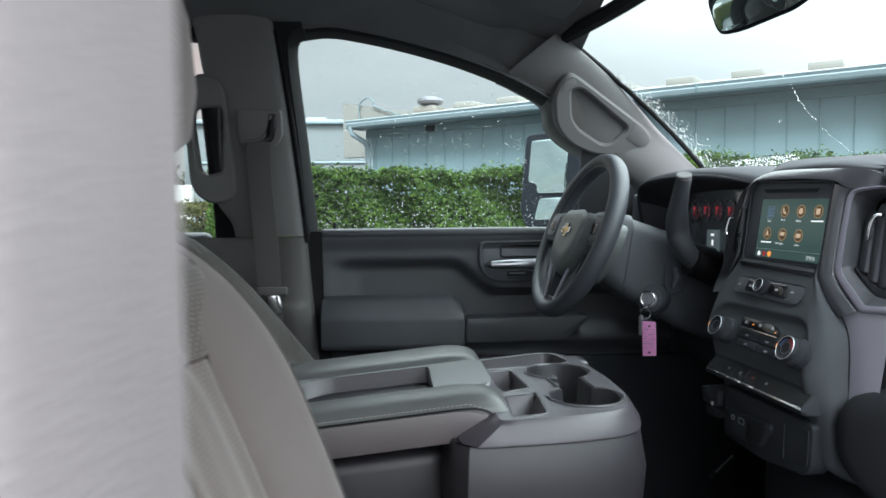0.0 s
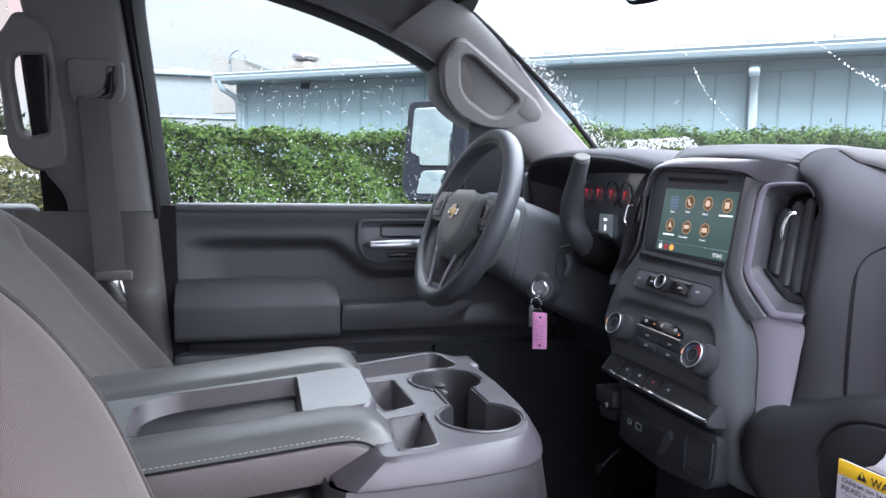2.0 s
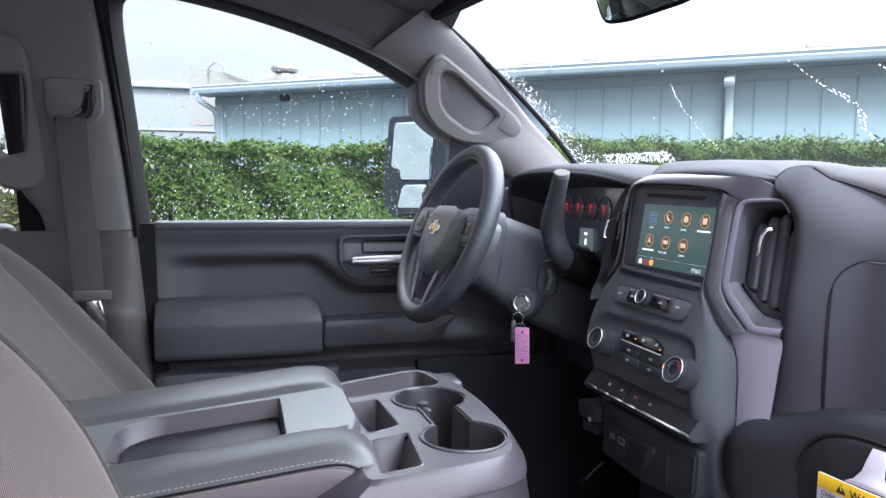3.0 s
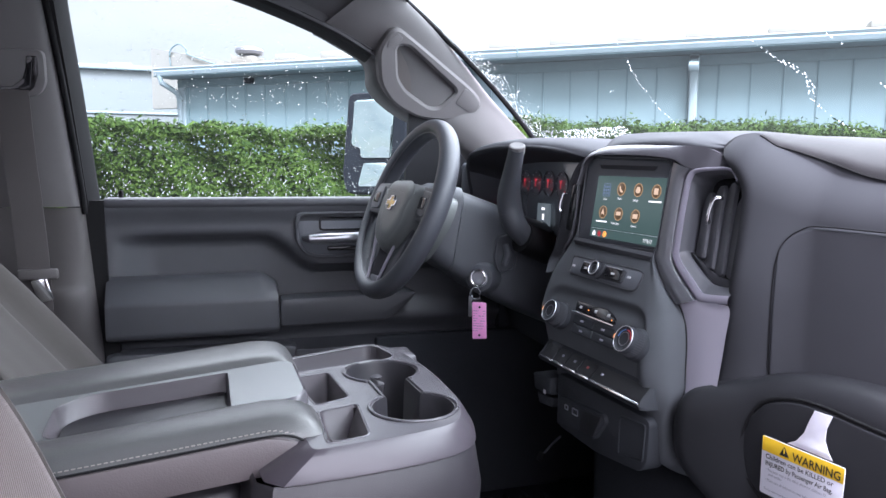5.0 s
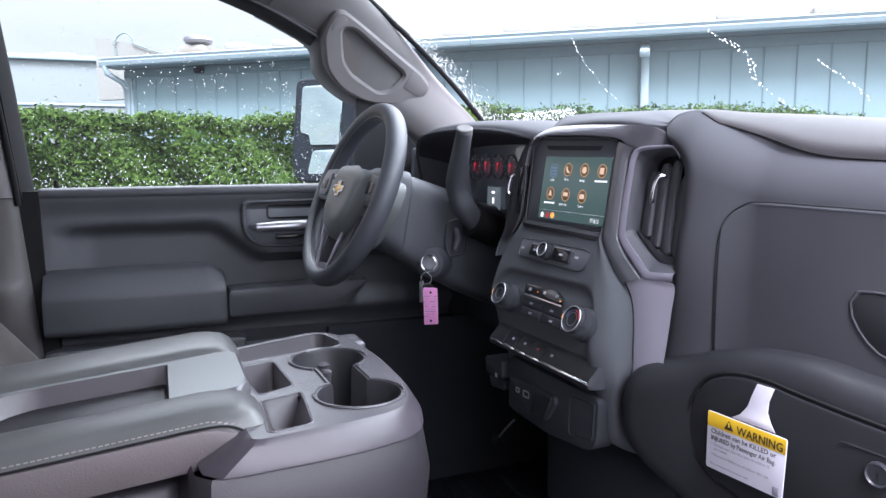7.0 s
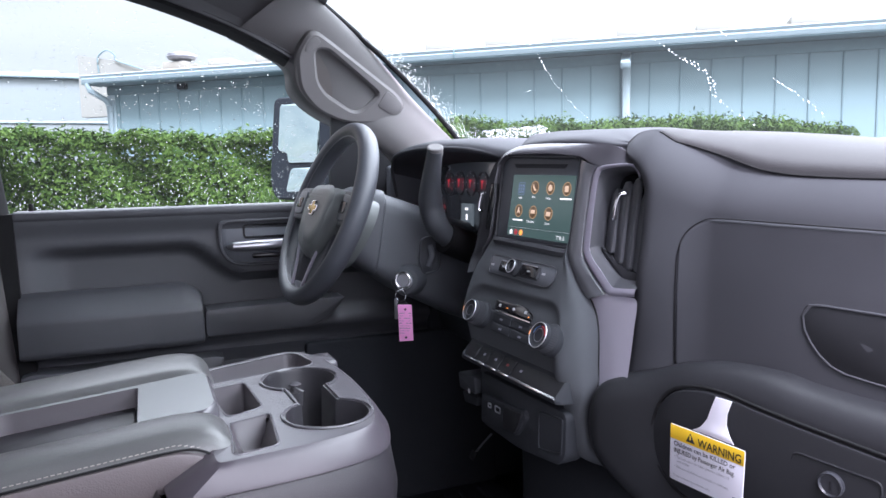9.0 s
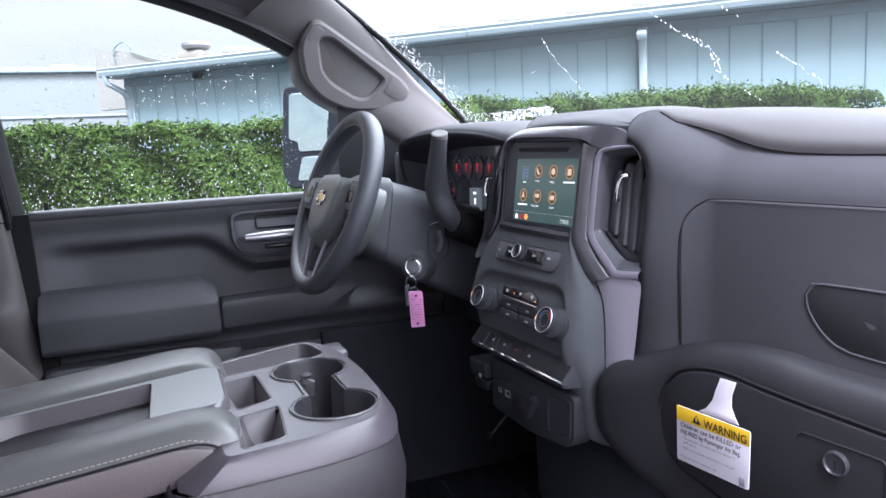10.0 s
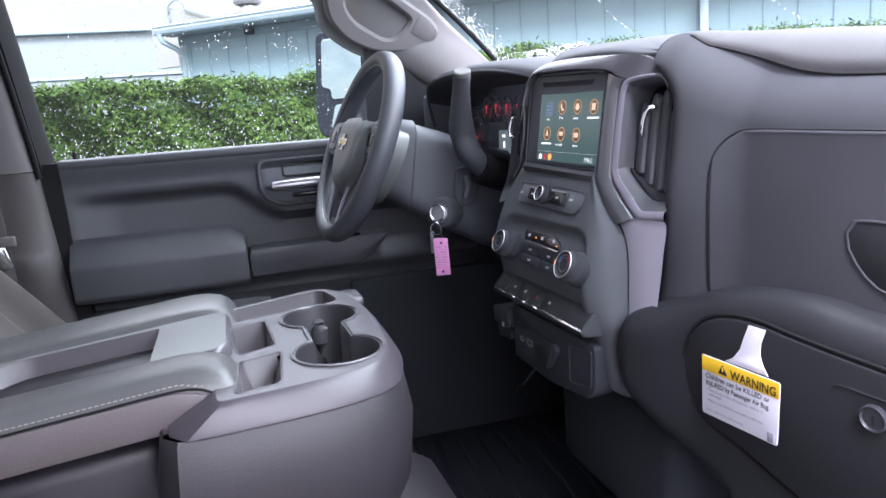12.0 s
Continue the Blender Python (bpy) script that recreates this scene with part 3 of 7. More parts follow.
# ---- roof rail over the door ----
rings = []
for p in catmull([(*q, 0) for q in [(-0.30, 1.800)] + WINDOW[3:10] + [(0.43, 1.64)]], 44):
    x, z = p.x, p.y
    f, g = step(x, 0.05, 0.30), step(x, 0.29, 0.40)
    rings.append([on_glass(x, z + 0.012, -0.012), on_glass(x, z + 0.016, -0.034), Vector((x, 1.68 + 0.05 * f, z + 0.045)).lerp(on_glass(x, z + 0.03, -0.025), g), Vector((x, 1.60 + 0.10 * f, z + 0.085)).lerp(on_glass(x, z + 0.12, -0.02), g), Vector((x, 1.60 + 0.10 * f, z + 0.13)).lerp(on_glass(x, z + 0.24, -0.01), g), on_glass(x, z + 0.10 + 0.15 * f, 0.03)])
struct("trim_roof_rail", loft(rings), LINER, "dark headliner rail above the driver door")

# ---- A pillar ----
def pillar_y(z):
    return 1.775 - 0.40 * (z - 1.66)


W_EDGE = [(0.285, 1.715), (0.325, 1.698), (0.399, 1.658), (0.415, 1.605), (0.47, 1.555), (0.58, 1.50), (0.70, 1.42)]
S_EDGE = [(0.425, 1.822), (0.47, 1.79), (0.555, 1.728), (0.635, 1.660), (0.705, 1.596), (0.785, 1.518), (0.89, 1.42)]
net = []
for (wx, wz), (sx, sz) in zip(W_EDGE, S_EDGE):
    row = []
    for f, bulge in ((0, -0.03), (0.04, 0.012), (0.25, 0.03), (0.5, 0.034), (0.8, 0.026), (0.97, 0.006), (1.0, -0.03)):
        x, z = wx + (sx - wx) * f, wz + (sz - wz) * f
        row.append((x, min(pillar_y(z), 1.80) - bulge - 0.02 * f, z))
    net.append(row)
pillar = struct("trim_a_pillar", surface(net, 48, 30), PILLAR, "grey moulded windscreen pillar trim")
AP = Plane((0.53, pillar_y(1.63) - 0.048, 1.63), (0.99, 0.05, 0), (0, -0.36, 0.93))


grip_o = even(rounded([(-0.095, 0.100), (-0.120, 0.055), (-0.108, -0.020), (-0.070, -0.064), (-0.010, -0.092), (0.060, -0.096), (0.130, -0.080), (0.142, -0.050), (0.120, -0.024), (-0.040, 0.082), (-0.075, 0.104)], 0.022), 110)
grip_i = even(rounded([(-0.078, 0.066), (-0.068, -0.002), (-0.046, -0.030), (0.014, -0.066), (0.038, -0.064), (0.076, -0.026), (-0.052, 0.068)], 0.014), 110)
handle_a = thing("grab_handle", (0.53, 1.75, 1.55), "grey moulded grab handle on the windscreen pillar", "grab handle")
part("grip", AP.set(shifted(frame_ring(grip_o, grip_i, 0.03, 0.006, 140, centre=(-0.015, -0.012)), (0, 0, 0.016))), PILLAR, handle_a)
part("recess", AP.set(shifted(slab(inset(grip_i, -0.004), 0.02, 0.002), (0, 0, -0.008))), PILLAR_IN, handle_a, "shaded grey recess")
part("screw_cover", AP.set(shifted(slab(rounded([(0.072, -0.052), (0.112, -0.074), (0.130, -0.062), (0.128, -0.040), (0.092, -0.016)], 0.008), 0.004, 0.001), (0, 0, 0.0175))), PILLAR, handle_a)
part("screw_cover", AP.set(shifted(slab(rounded([(-0.098, 0.082), (-0.102, 0.060), (-0.086, 0.066), (-0.066, 0.082), (-0.078, 0.094)], 0.006), 0.004, 0.001), (0, 0, 0.0175))), PILLAR, handle_a)

# ---- B pillar ----
def b_y(z):
    return 1.775 - 0.19 * (z - 1.35)


net = []
for z, xf, xr in ((1.345, -0.182, -0.352), (1.38, -0.186, -0.360), (1.43, -0.190, -0.392), (1.47, -0.193, -0.385), (1.55, -0.201, -0.38), (1.65, -0.212, -0.38), (1.72, -0.220, -0.402), (1.80, -0.230, -0.412), (1.86, -0.238, -0.425)):
    row = []
    for f, d in ((0, -0.04), (0.03, 0.004), (0.2, 0.018), (0.5, 0.022), (0.8, 0.016), (0.97, 0.0), (1, -0.05)):
        row.append((xf + (xr - xf) * f, b_y(z) - d, z))
    net.append(row)
struct("trim_b_pillar_upper", surface(net, 30, 26), PILLAR, "pale grey upper trim of the door pillar")
net = []
for z, d0 in ((0.64, 0.0), (0.9, 0.0), (1.06, 0.0), (1.16, 0.012), (1.19, 0.004), (1.25, 0.0), (1.343, 0.0)):
    row = []
    xe = -0.158 - 0.077 * (z - 1.02)
    for x, d in ((xe + 0.004, -0.04), (xe, 0.002), (-0.215, 0.012 + d0 * 1.5), (-0.30, 0.0), (-0.40, 0.0), (-0.45, 0.0), (-0.46, -0.05)):
        row.append((x, 1.785 - d, z))
    net.append(row)
struct("trim_b_pillar_lower", surface(net, 36, 24), PILLAR_LOW, "dark grey lower trim of the door pillar")
seal = [[(e - 0.008, 1.792, z), (e + w, 1.792, z), (e + w, 1.85, z), (e - 0.008, 1.85, z)] for z, e, w in ((0.66, -0.130, 0.040), (1.02, -0.158, 0.036), (1.20, -0.172, 0.030), (1.30, -0.180, 0.036), (1.356, -0.183, 0.040))]
struct("trim_door_seal", tube(catmull([(-0.178, 1.782, 1.33), (-0.183, 1.768, 1.41), (-0.196, 1.740, 1.55), (-0.207, 1.722, 1.65), (-0.225, 1.694, 1.80), (-0.233, 1.682, 1.86)], 30), 0.0055, 10), RUBBER, "black rubber door seal along the pillar")
struct("trim_b_pillar_gap", loft(seal), RUBBER, "black gap seal beside the door")
grab = thing("grab_handle", (-0.42, 1.72, 1.45), "grey grab handle on the door pillar", "grab handle")
BP = Plane((-0.395, b_y(1.57) - 0.024, 1.57), (1, 0, 0), (0, -0.19, 0.98))
loop_o = even(rounded([(-0.012, 0.152), (-0.030, 0.122), (-0.050, 0.096), (-0.051, 0.070), (-0.047, -0.016), (-0.046, -0.104), (-0.030, -0.132), (0.0, -0.150), (0.040, -0.146), (0.058, -0.128), (0.060, -0.100), (0.046, 0.105), (0.034, 0.140)], 0.02), 120)
loop_i = even(rounded([(-0.026, 0.062), (-0.012, 0.071), (0.036, 0.074), (0.040, 0.053), (0.028, -0.074), (-0.008, -0.083), (-0.022, -0.074), (-0.029, 0.029)], 0.008), 100)
part("loop", BP.set(frame_ring(loop_o, loop_i, 0.034, 0.006, 140, centre=(0.003, -0.004))), PILLAR, grab, "moulded grey loop handle")
# Black plate added in the loop to imitate the dark of its hollow.
part("hollow", BP.set(shifted(slab([(-0.012, 0.082), (0.050, 0.086), (0.040, -0.090), (-0.004, -0.094)], 0.02, 0.002), (0, 0, -0.012))), GLOSS, grab, "black plate for the darkness behind the grip")

# ---- seat belt ----
belt = thing("seat_belt", (-0.25, 1.70, 1.2), "grey seat belt hanging on the door pillar with a chrome tongue", "seat belt")
GP = Plane((-0.272, b_y(1.595) - 0.030, 1.595), (1, 0, 0), (0, -0.19, 0.98))
part("guide_plate", GP.set(shifted(slab(rounded([(-0.05, 0.044), (0.05, 0.044), (0.05, -0.02), (0.034, -0.042), (-0.042, -0.042), (-0.05, -0.02)], 0.014), 0.02, 0.004), (0, 0, 0.004))), PILLAR, belt)
cres = [(-0.036, -0.027), (-0.006, -0.023), (0.012, -0.009), (0.019, 0.012), (0.021, 0.033), (0.039, 0.033), (0.039, 0.002), (0.030, -0.025), (0.008, -0.042), (-0.036, -0.043)]
part("guide_slot", GP.set(shifted(slab([tuple(p) for p in rounded(cres, 0.004, 3)], 0.004, 0.001), (0, 0, 0.0055))), GLOSS, belt, "black crescent slot")
web = catmull([(-0.278, b_y(1.565) - 0.040, 1.565), (-0.275, 1.705, 1.46), (-0.265, 1.70, 1.34), (-0.258, 1.698, 1.22), (-0.255, 1.70, 1.05), (-0.255, 1.70, 0.80)], 30)
rings = []
for i, p in enumerate(web):
    w = 0.027
    rings.append([p + Vector((-w, 0, 0)), p + Vector((0, -0.0016, 0)), p + Vector((w, 0.002, 0)), p + Vector((w, 0.004, 0)), p + Vector((-w, 0.004, 0))])
part("webbing", loft(rings), WEBBING, belt)
part("tongue", box((0.070, 0.012, 0.020), (-0.250, 1.690, 1.221), 0.004, 3), PILLAR_LOW, belt)
part("tongue_plate", box((0.028, 0.004, 0.045), (-0.244, 1.688, 1.190), 0.002, 2, Euler((0, radians(-14), 0)).to_matrix()), CHROME, belt, "chrome latch plate")

# ---- rear door ----
rear = thing("rear_door", (-0.75, 1.84, 0.8), "closed dark rear door with a rain-spotted window", "car door")
part("inner_panel", box((0.82, 0.06, 0.72), (-0.83, 1.845, 0.995), 0.02, 3), DOOR_PLASTIC, rear)
part("rear_frame", box((0.12, 0.06, 0.5), (-1.28, 1.79, 1.58), 0.01), RUBBER, rear)
part("front_frame", box((0.075, 0.03, 0.5), (-0.372, 1.795, 1.58), 0.006, 2, Euler((radians(12), 0, 0)).to_matrix()), RUBBER, rear, "black window frame")
part("top_frame", box((0.9, 0.05, 0.03), (-0.86, 1.735, 1.815), 0.008), RUBBER, rear)
rg = bmesh.new()
rg.faces.new([rg.verts.new(on_glass(x, z)) for x, z in ((-0.40, 1.34), (-1.25, 1.34), (-1.22, 1.81), (-0.44, 1.81))])
rear_pane = part("window_pane", rg, GLASS, rear)
rear_pane.visible_shadow = False
# passenger side behind the open front door
struct("trim_b_pillar_passenger", merged(box((0.30, 0.120, 1.28), (-0.175, 0.116, 1.26), 0.014, 4), box((0.014, 0.05, 1.26), (-0.0255, 0.100, 1.26), 0.006, 3), box((0.022, 0.02, 1.26), (-0.064, 0.056, 1.26), 0.008, 3), box((0.030, 0.02, 1.26), (-0.115, 0.057, 1.26), 0.008, 3)), PILLAR_NEAR, "beige pillar trim beside the open door")
struct("wall_passenger_rear", box((0.86, 0.06, 0.74), (-0.90, 0.10, 0.99), 0.02), DOOR_PLASTIC, "dark rear door panel on the passenger side")
struct("trim_a_pillar_passenger", tube([(0.34, 0.22, 1.85), (0.60, 0.17, 1.66), (0.90, 0.14, 1.42)], 0.045, 10), PILLAR, "grey windscreen pillar beside the open door")


# ---- dashboard ----
dash = thing("dashboard", (0.75, 0.97, 1.1), "charcoal moulded dashboard with an upper pad and two glove boxes", "dashboard")
P4 = Plane((0.70, 0.83, 1.28), (0.25, -1, 0), (0.1, 0, 1))
P5 = Plane((0.6735, 0.793, 1.116), (0.2, -1, 0), (-0.05, 0, 1))
P3 = Plane((0.655, 0.93, 1.30), (0.12, -1, 0), (0.15, 0, 1))
PX = Plane((0.650, 1.088, 1.37), (0.08, -1, 0), (0.15, 0, 1))
PC = Plane((0.5915, 1.088, 1.215), (0.08, -1, 0), (0.48, 0, 1))
PL = Plane((0.585, 1.079, 1.114), (0.07, -1, 0), (0, 0, 1))


def along_line(line, v):
    """The second value of a polyline of pairs at the first value v."""
    for (p0, q0), (p1, q1) in zip(line, line[1:]):
        if v <= p1:
            return q0 + (q1 - q0) * max(0.0, (v - p0) / (p1 - p0))
    return line[-1][1]


def smooth_line(pairs, n=120):
    return [(p.x, p.y) for p in catmull([(*q, 0) for q in pairs], n)]


SEAM = smooth_line([(-0.112, 0.173), (-0.094, 0.186), (-0.073, 0.190), (-0.056, 0.187), (-0.036, 0.175), (-0.006, 0.159), (0.029, 0.142), (0.060, 0.135), (0.09, 0.132), (0.156, 0.129), (0.40, 0.122), (0.78, 0.112)], 200)
# edge of the face beside the centre stack, from the bottom up, flaring over the arch
EDGE = smooth_line([(-0.16, -0.094), (-0.118, -0.088), (-0.064, -0.079), (-0.021, -0.071), (0.006, -0.068), (0.034, -0.065), (0.068, -0.063), (0.102, -0.063), (0.122, -0.066), (0.140, -0.075), (0.154, -0.087), (0.168, -0.103), (0.174, -0.114)])


def upper_face(a, b):
    """Upper glove box door set into the rolled dash face."""
    left = step(a, -0.0125, -0.0085)
    top = step(0.083 - b - 0.03 * a, 0.0, 0.004)
    corner = math.hypot(max(0.0, 0.034 - a), max(0.0, b - 0.037))
    foot = math.hypot(max(0.0, 0.010 - a), max(0.0, -0.092 - b))
    inside = left * top * (1 - step(corner, 0.0425, 0.0465)) * (1 - step(foot, 0.0175, 0.0205))
    t = max(0.0, along_line(SEAM, a) - b)
    under = 0.62 * step(a, -0.05, 0.06) * max(0.0, 0.02 - b) ** 2
    near = 1 - step(a, -0.07, 0.05)
    fall = (0.022 + 0.014 * near) * (1 - min(1.0, t / (0.055 + 0.020 * near))) ** (1.8 + 0.5 * near)
    d = max(0.0, a - along_line(EDGE, b))
    roll = 0.018 * (1 - 0.85 * step(b, 0.118, 0.160)) * max(0.0, 1 - d / 0.026) ** 2.4
    shoulder = 0.034 * (1 - step(a, -0.062, 0.03)) * (0.40 + 0.60 * step(b, -0.12, 0.03))
    return 0.0026 * inside - under - fall - roll + shoulder


def face_row(u, n=150):
    """One upright line of the face; u 0 at the stack, 1 at the far end."""
    top_a = -0.112 + u * 0.872
    top = along_line(SEAM, top_a)
    row = []
    for j in range(n + 1):
        b = -0.155 + (top + 0.155) * j / n
        e = along_line(EDGE, b)
        s = e + u * (0.76 - e)
        row.append((s, b, upper_face(s, b)))
    return row


steps = [(i / 130) * 0.16 for i in range(130)] + [0.16 + 0.84 * i / 130 for i in range(131)]
face = [face_row(u) for u in steps]
skirt = [[(a - 0.004, b, c - 0.05) for a, b, c in face[0]], [(a - 0.003, b, c - 0.014) for a, b, c in face[0]], [(a - 0.0015, b, c - 0.004) for a, b, c in face[0]]]
part("upper_face", P4.set(loft(skirt + face, closed=False)), DASH, dash)
gap_line = [(-0.006, -0.105), (-0.0095, -0.095), (-0.0110, -0.08), (-0.0115, -0.03), (-0.0115, 0.01), (-0.0105, 0.040), (-0.004, 0.062), (0.010, 0.076), (0.030, 0.0815)] + [(a, 0.0830 - 0.03 * a) for a in (0.10, 0.25, 0.45, 0.74)]
part("panel_gap", P4.set(tube([(p.x, p.y, upper_face(p.x + 0.006, p.y - 0.007) + 0.0010) for p in catmull([(*q, 0) for q in gap_line], 110)], 0.0008, 6)), RUBBER, dash)


def on_face(bm):
    for v in bm.verts:
        v.co.z += upper_face(v.co.x, v.co.y)
    return bm


pocket_o = rounded([(0.138, -0.001), (0.56, -0.012), (0.56, -0.088), (0.23, -0.076), (0.166, -0.069), (0.137, -0.030)], 0.022)
part("release_pocket", P4.set(on_face(shifted(frame_ring(pocket_o, inset(even(pocket_o, 64), 0.003), 0.008, 0.001), (0, 0, 0.0016)))), DASH, dash)
part("pocket_back", P4.set(on_face(shifted(slab(even(pocket_o, 80), 0.004, 0.001), (0, 0, 0.0008)))), DASH_LOW, dash)

# top pad: front edge, crest, then on to the glass
CREST = [(-0.12, 0.197), (-0.064, 0.200), (0.003, 0.197), (0.071, 0.190), (0.113, 0.184), (0.21, 0.172), (0.40, 0.150), (0.80, 0.125)]


def pad_row(u, n):
    a, b, c = face_row(u, 1)[-1]
    crest = along_line(CREST, a)
    row = [P4.p(a, b - 0.001, c + 0.0005), P4.p(a, b + (crest - b) * 0.30, c - 0.006), P4.p(a, b + (crest - b) * 0.72, c - 0.040), P4.p(a, crest, c - 0.095)]
    row += [row[-1] + Vector((0.11, 0, -0.004)), Vector((1.06, row[0].y, 1.43))]
    return catmull(row, n) if n else row


fold = [i for i, u in enumerate(steps) if -0.112 + u * 0.872 >= -0.058][0]
part("top_pad", loft([pad_row(u, 26) for u in steps[fold:]], closed=False), DASH_TOP, dash)
part("shoulder_top", loft([pad_row(u, 26) for u in steps[:fold + 1]], closed=False), DASH, dash)
seam = [P4.p(*face[i][-1][:2], face[i][-1][2] + 0.0004) for i in range(fold, len(steps))]
part("pad_seam", tube(seam, 0.0010, 6), RUBBER, dash)
net = []
for y, fx, fz, cz in ((1.34, 0.76, 1.452, 1.476), (1.27, 0.712, 1.446, 1.482), (1.232, 0.668, 1.438, 1.484), (1.206, 0.664, 1.4525, 1.485), (1.169, 0.662, 1.4605, 1.485), (1.12, 0.662, 1.4620, 1.483), (1.07, 0.664, 1.4620, 1.481), (1.007, 0.670, 1.459, 1.478)):
    net.append([(fx + 0.010, y, fz - 0.020), (fx + 0.001, y, fz - 0.002), (fx + 0.010, y, fz + 0.007), (fx + 0.040, y, cz - 0.006), (fx + 0.085, y, cz), (fx + 0.20, y, cz - 0.003), (1.06, y, 1.43)])
for u, lower in ((0.0, 0.0), (0.02, 0.003)):
    first = [p - Vector((0, 0, lower)) for p in pad_row(u, 0)]
    net.append([first[0] + Vector((0.012, 0.002, -0.02)), first[0], first[0].lerp(first[1], 0.6)] + first[1:3] + first[4:])
part("driver_pad", surface(net, 70, 28), DASH, dash)


def left_bulge(a):
    return 0.010 * step(-a, -0.05, 0.05) + 0.040 * step(-a, 0.025, 0.145)


def bowed(bm):
    for v in bm.verts:
        v.co.z += left_bulge(v.co.x)
    return bm


outline = [(-0.117, 0.039), (-0.085, 0.053), (-0.057, 0.061), (-0.022, 0.074), (0.032, 0.083), (0.095, 0.084), (0.16, 0.076), (0.40, 0.067), (0.72, 0.057), (0.72, -0.22), (0.06, -0.205), (-0.02, -0.160), (-0.066, -0.128), (-0.099, -0.099), (-0.126, -0.068), (-0.137, -0.041), (-0.138, -0.004), (-0.130, 0.024)]
bol = even(catmull([(*p, 0) for p in outline], 160, True), 160)
rings = []
for d, c in ((0.004, -0.16), (0.001, -0.034), (0.003, -0.020), (0.009, -0.010), (0.018, -0.0035), (0.030, 0.0)):
    rings.append([(p.x, p.y, c + left_bulge(p.x)) for p in inset(bol, d)])
for s, c in ((0.12, 0.001), (0.3, 0.001), (0.55, 0.001), (0.8, 0.001)):
    flat = [p.lerp(Vector((0.25, -0.055)), s) for p in inset(bol, 0.030)]
    rings.append([(p.x, p.y, c + left_bulge(p.x)) for p in flat])
part("lower_bolster", P5.set(loft(rings)), DASH_LOW, dash)
gdoor = even(catmull([(*p, 0) for p in [(0.010, -0.085), (-0.018, -0.072), (-0.037, -0.049), (-0.043, -0.022), (-0.042, 0.002), (-0.034, 0.026), (-0.016, 0.046), (0.013, 0.0545), (0.049, 0.054), (0.083, 0.049), (0.157, 0.041), (0.30, 0.030), (0.62, 0.015), (0.66, 0.0), (0.66, -0.14), (0.62, -0.16), (0.20, -0.15), (0.08, -0.115)]], 160, True), 160)
gd = part("glovebox_door", P5.set(bowed(shifted(slab(gdoor, 0.012, 0.004), (0, 0, 0.0055)))), DASH_LOW, dash)
gap = inset(gdoor, -0.0028)
part("door_gap", P5.set(bowed(tube([(p.x, p.y, 0.0014) for p in gap], 0.0022, 6, True))), RUBBER, dash)
lat = rounded([(0.126, 0.019), (0.210, 0.015), (0.213, 0.010), (0.212, -0.036), (0.160, -0.052), (0.128, -0.040), (0.119, -0.005)], [0.008, 0.004, 0.003, 0.010, 0.02, 0.02, 0.02])
part("latch_frame", P5.set(shifted(frame_ring(lat, inset(even(lat, 64), 0.003), 0.01, 0.0010), (0, 0, 0.0065))), DASH_LOW, gd)
part("latch_plate", P5.set(shifted(slab(lat, 0.004, 0.001), (0, 0, 0.0052))), DASH_DARK, gd)
lk = merged(lathe([(0.0125, 0), (0.0125, 0.0045), (0.0112, 0.0055), (0.0098, 0.0035), (0.0, 0.0035)][:-1], 28))
lk.transform(Matrix.Translation((0.166, -0.003, 0.0052)))
lock = part("lock", P5.set(lk), SATIN, gd, "grey round key lock")
bar(0.1648, 0.1672, -0.009, 0.009, P5, INK, gd, "keyhole", 0.0095)

# lower driver side
# Carpet black on these panels stands in for the shade of the footwell.
part("knee_panel", box((0.05, 0.58, 0.24), (0.765, 1.53, 1.14), 0.03, 4, Euler((0, radians(-18), 0)).to_matrix()), CARPET, dash)
part("lower_brace", box((0.16, 0.34, 0.20), (0.76, 1.07, 0.90), 0.03, 3), CARPET, dash)
part("side_fill", box((0.3, 0.75, 0.5), (0.95, 0.50, 1.12), 0.02), CARPET, dash)

# ---- centre stack ----
stack = thing("centre_stack", (0.6, 1.08, 1.1), "dark centre stack with touch screen, round climate knobs and silver trim", "console")
# body: from the screen down, its driver-side edge, front corner and the seam to the silver trim
LEFT = [PX.p(-0.137, 0.080), PX.p(-0.138, 0.056), PX.p(-0.134, 0.0), PX.p(-0.138, -0.048), PC.p(-0.139, 0.088), PC.p(-0.150, 0.056), PC.p(-0.151, 0.026), PC.p(-0.146, -0.003), PC.p(-0.141, -0.024), PL.p(-0.137, 0.046, 0.004), PL.p(-0.131, 0.018, 0.0), PL.p(-0.130, -0.004, -0.010)]
FRONT = [PX.p(0.072, 0.080), PX.p(0.071, 0.057), PX.p(0.069, 0.0), PX.p(0.068, -0.043), PC.p(0.075, 0.097), PC.p(0.086, 0.075), PC.p(0.098, 0.052), PC.p(0.115, 0.022), PC.p(0.128, -0.007), PL.p(0.130, 0.052, 0.004), PL.p(0.135, 0.022, 0.0), PL.p(0.138, -0.004, -0.010)]
RIGHT = [P3.p(-0.076, 0.150), P3.p(-0.076, 0.128), P3.p(-0.077, 0.075), P3.p(-0.079, 0.026), P3.p(-0.081, 0.004), P3.p(-0.067, -0.016), P3.p(-0.047, -0.038), P3.p(-0.026, -0.054), P3.p(-0.012, -0.073), P3.p(-0.004, -0.098), P3.p(0.001, -0.130), P3.p(0.005, -0.165)]


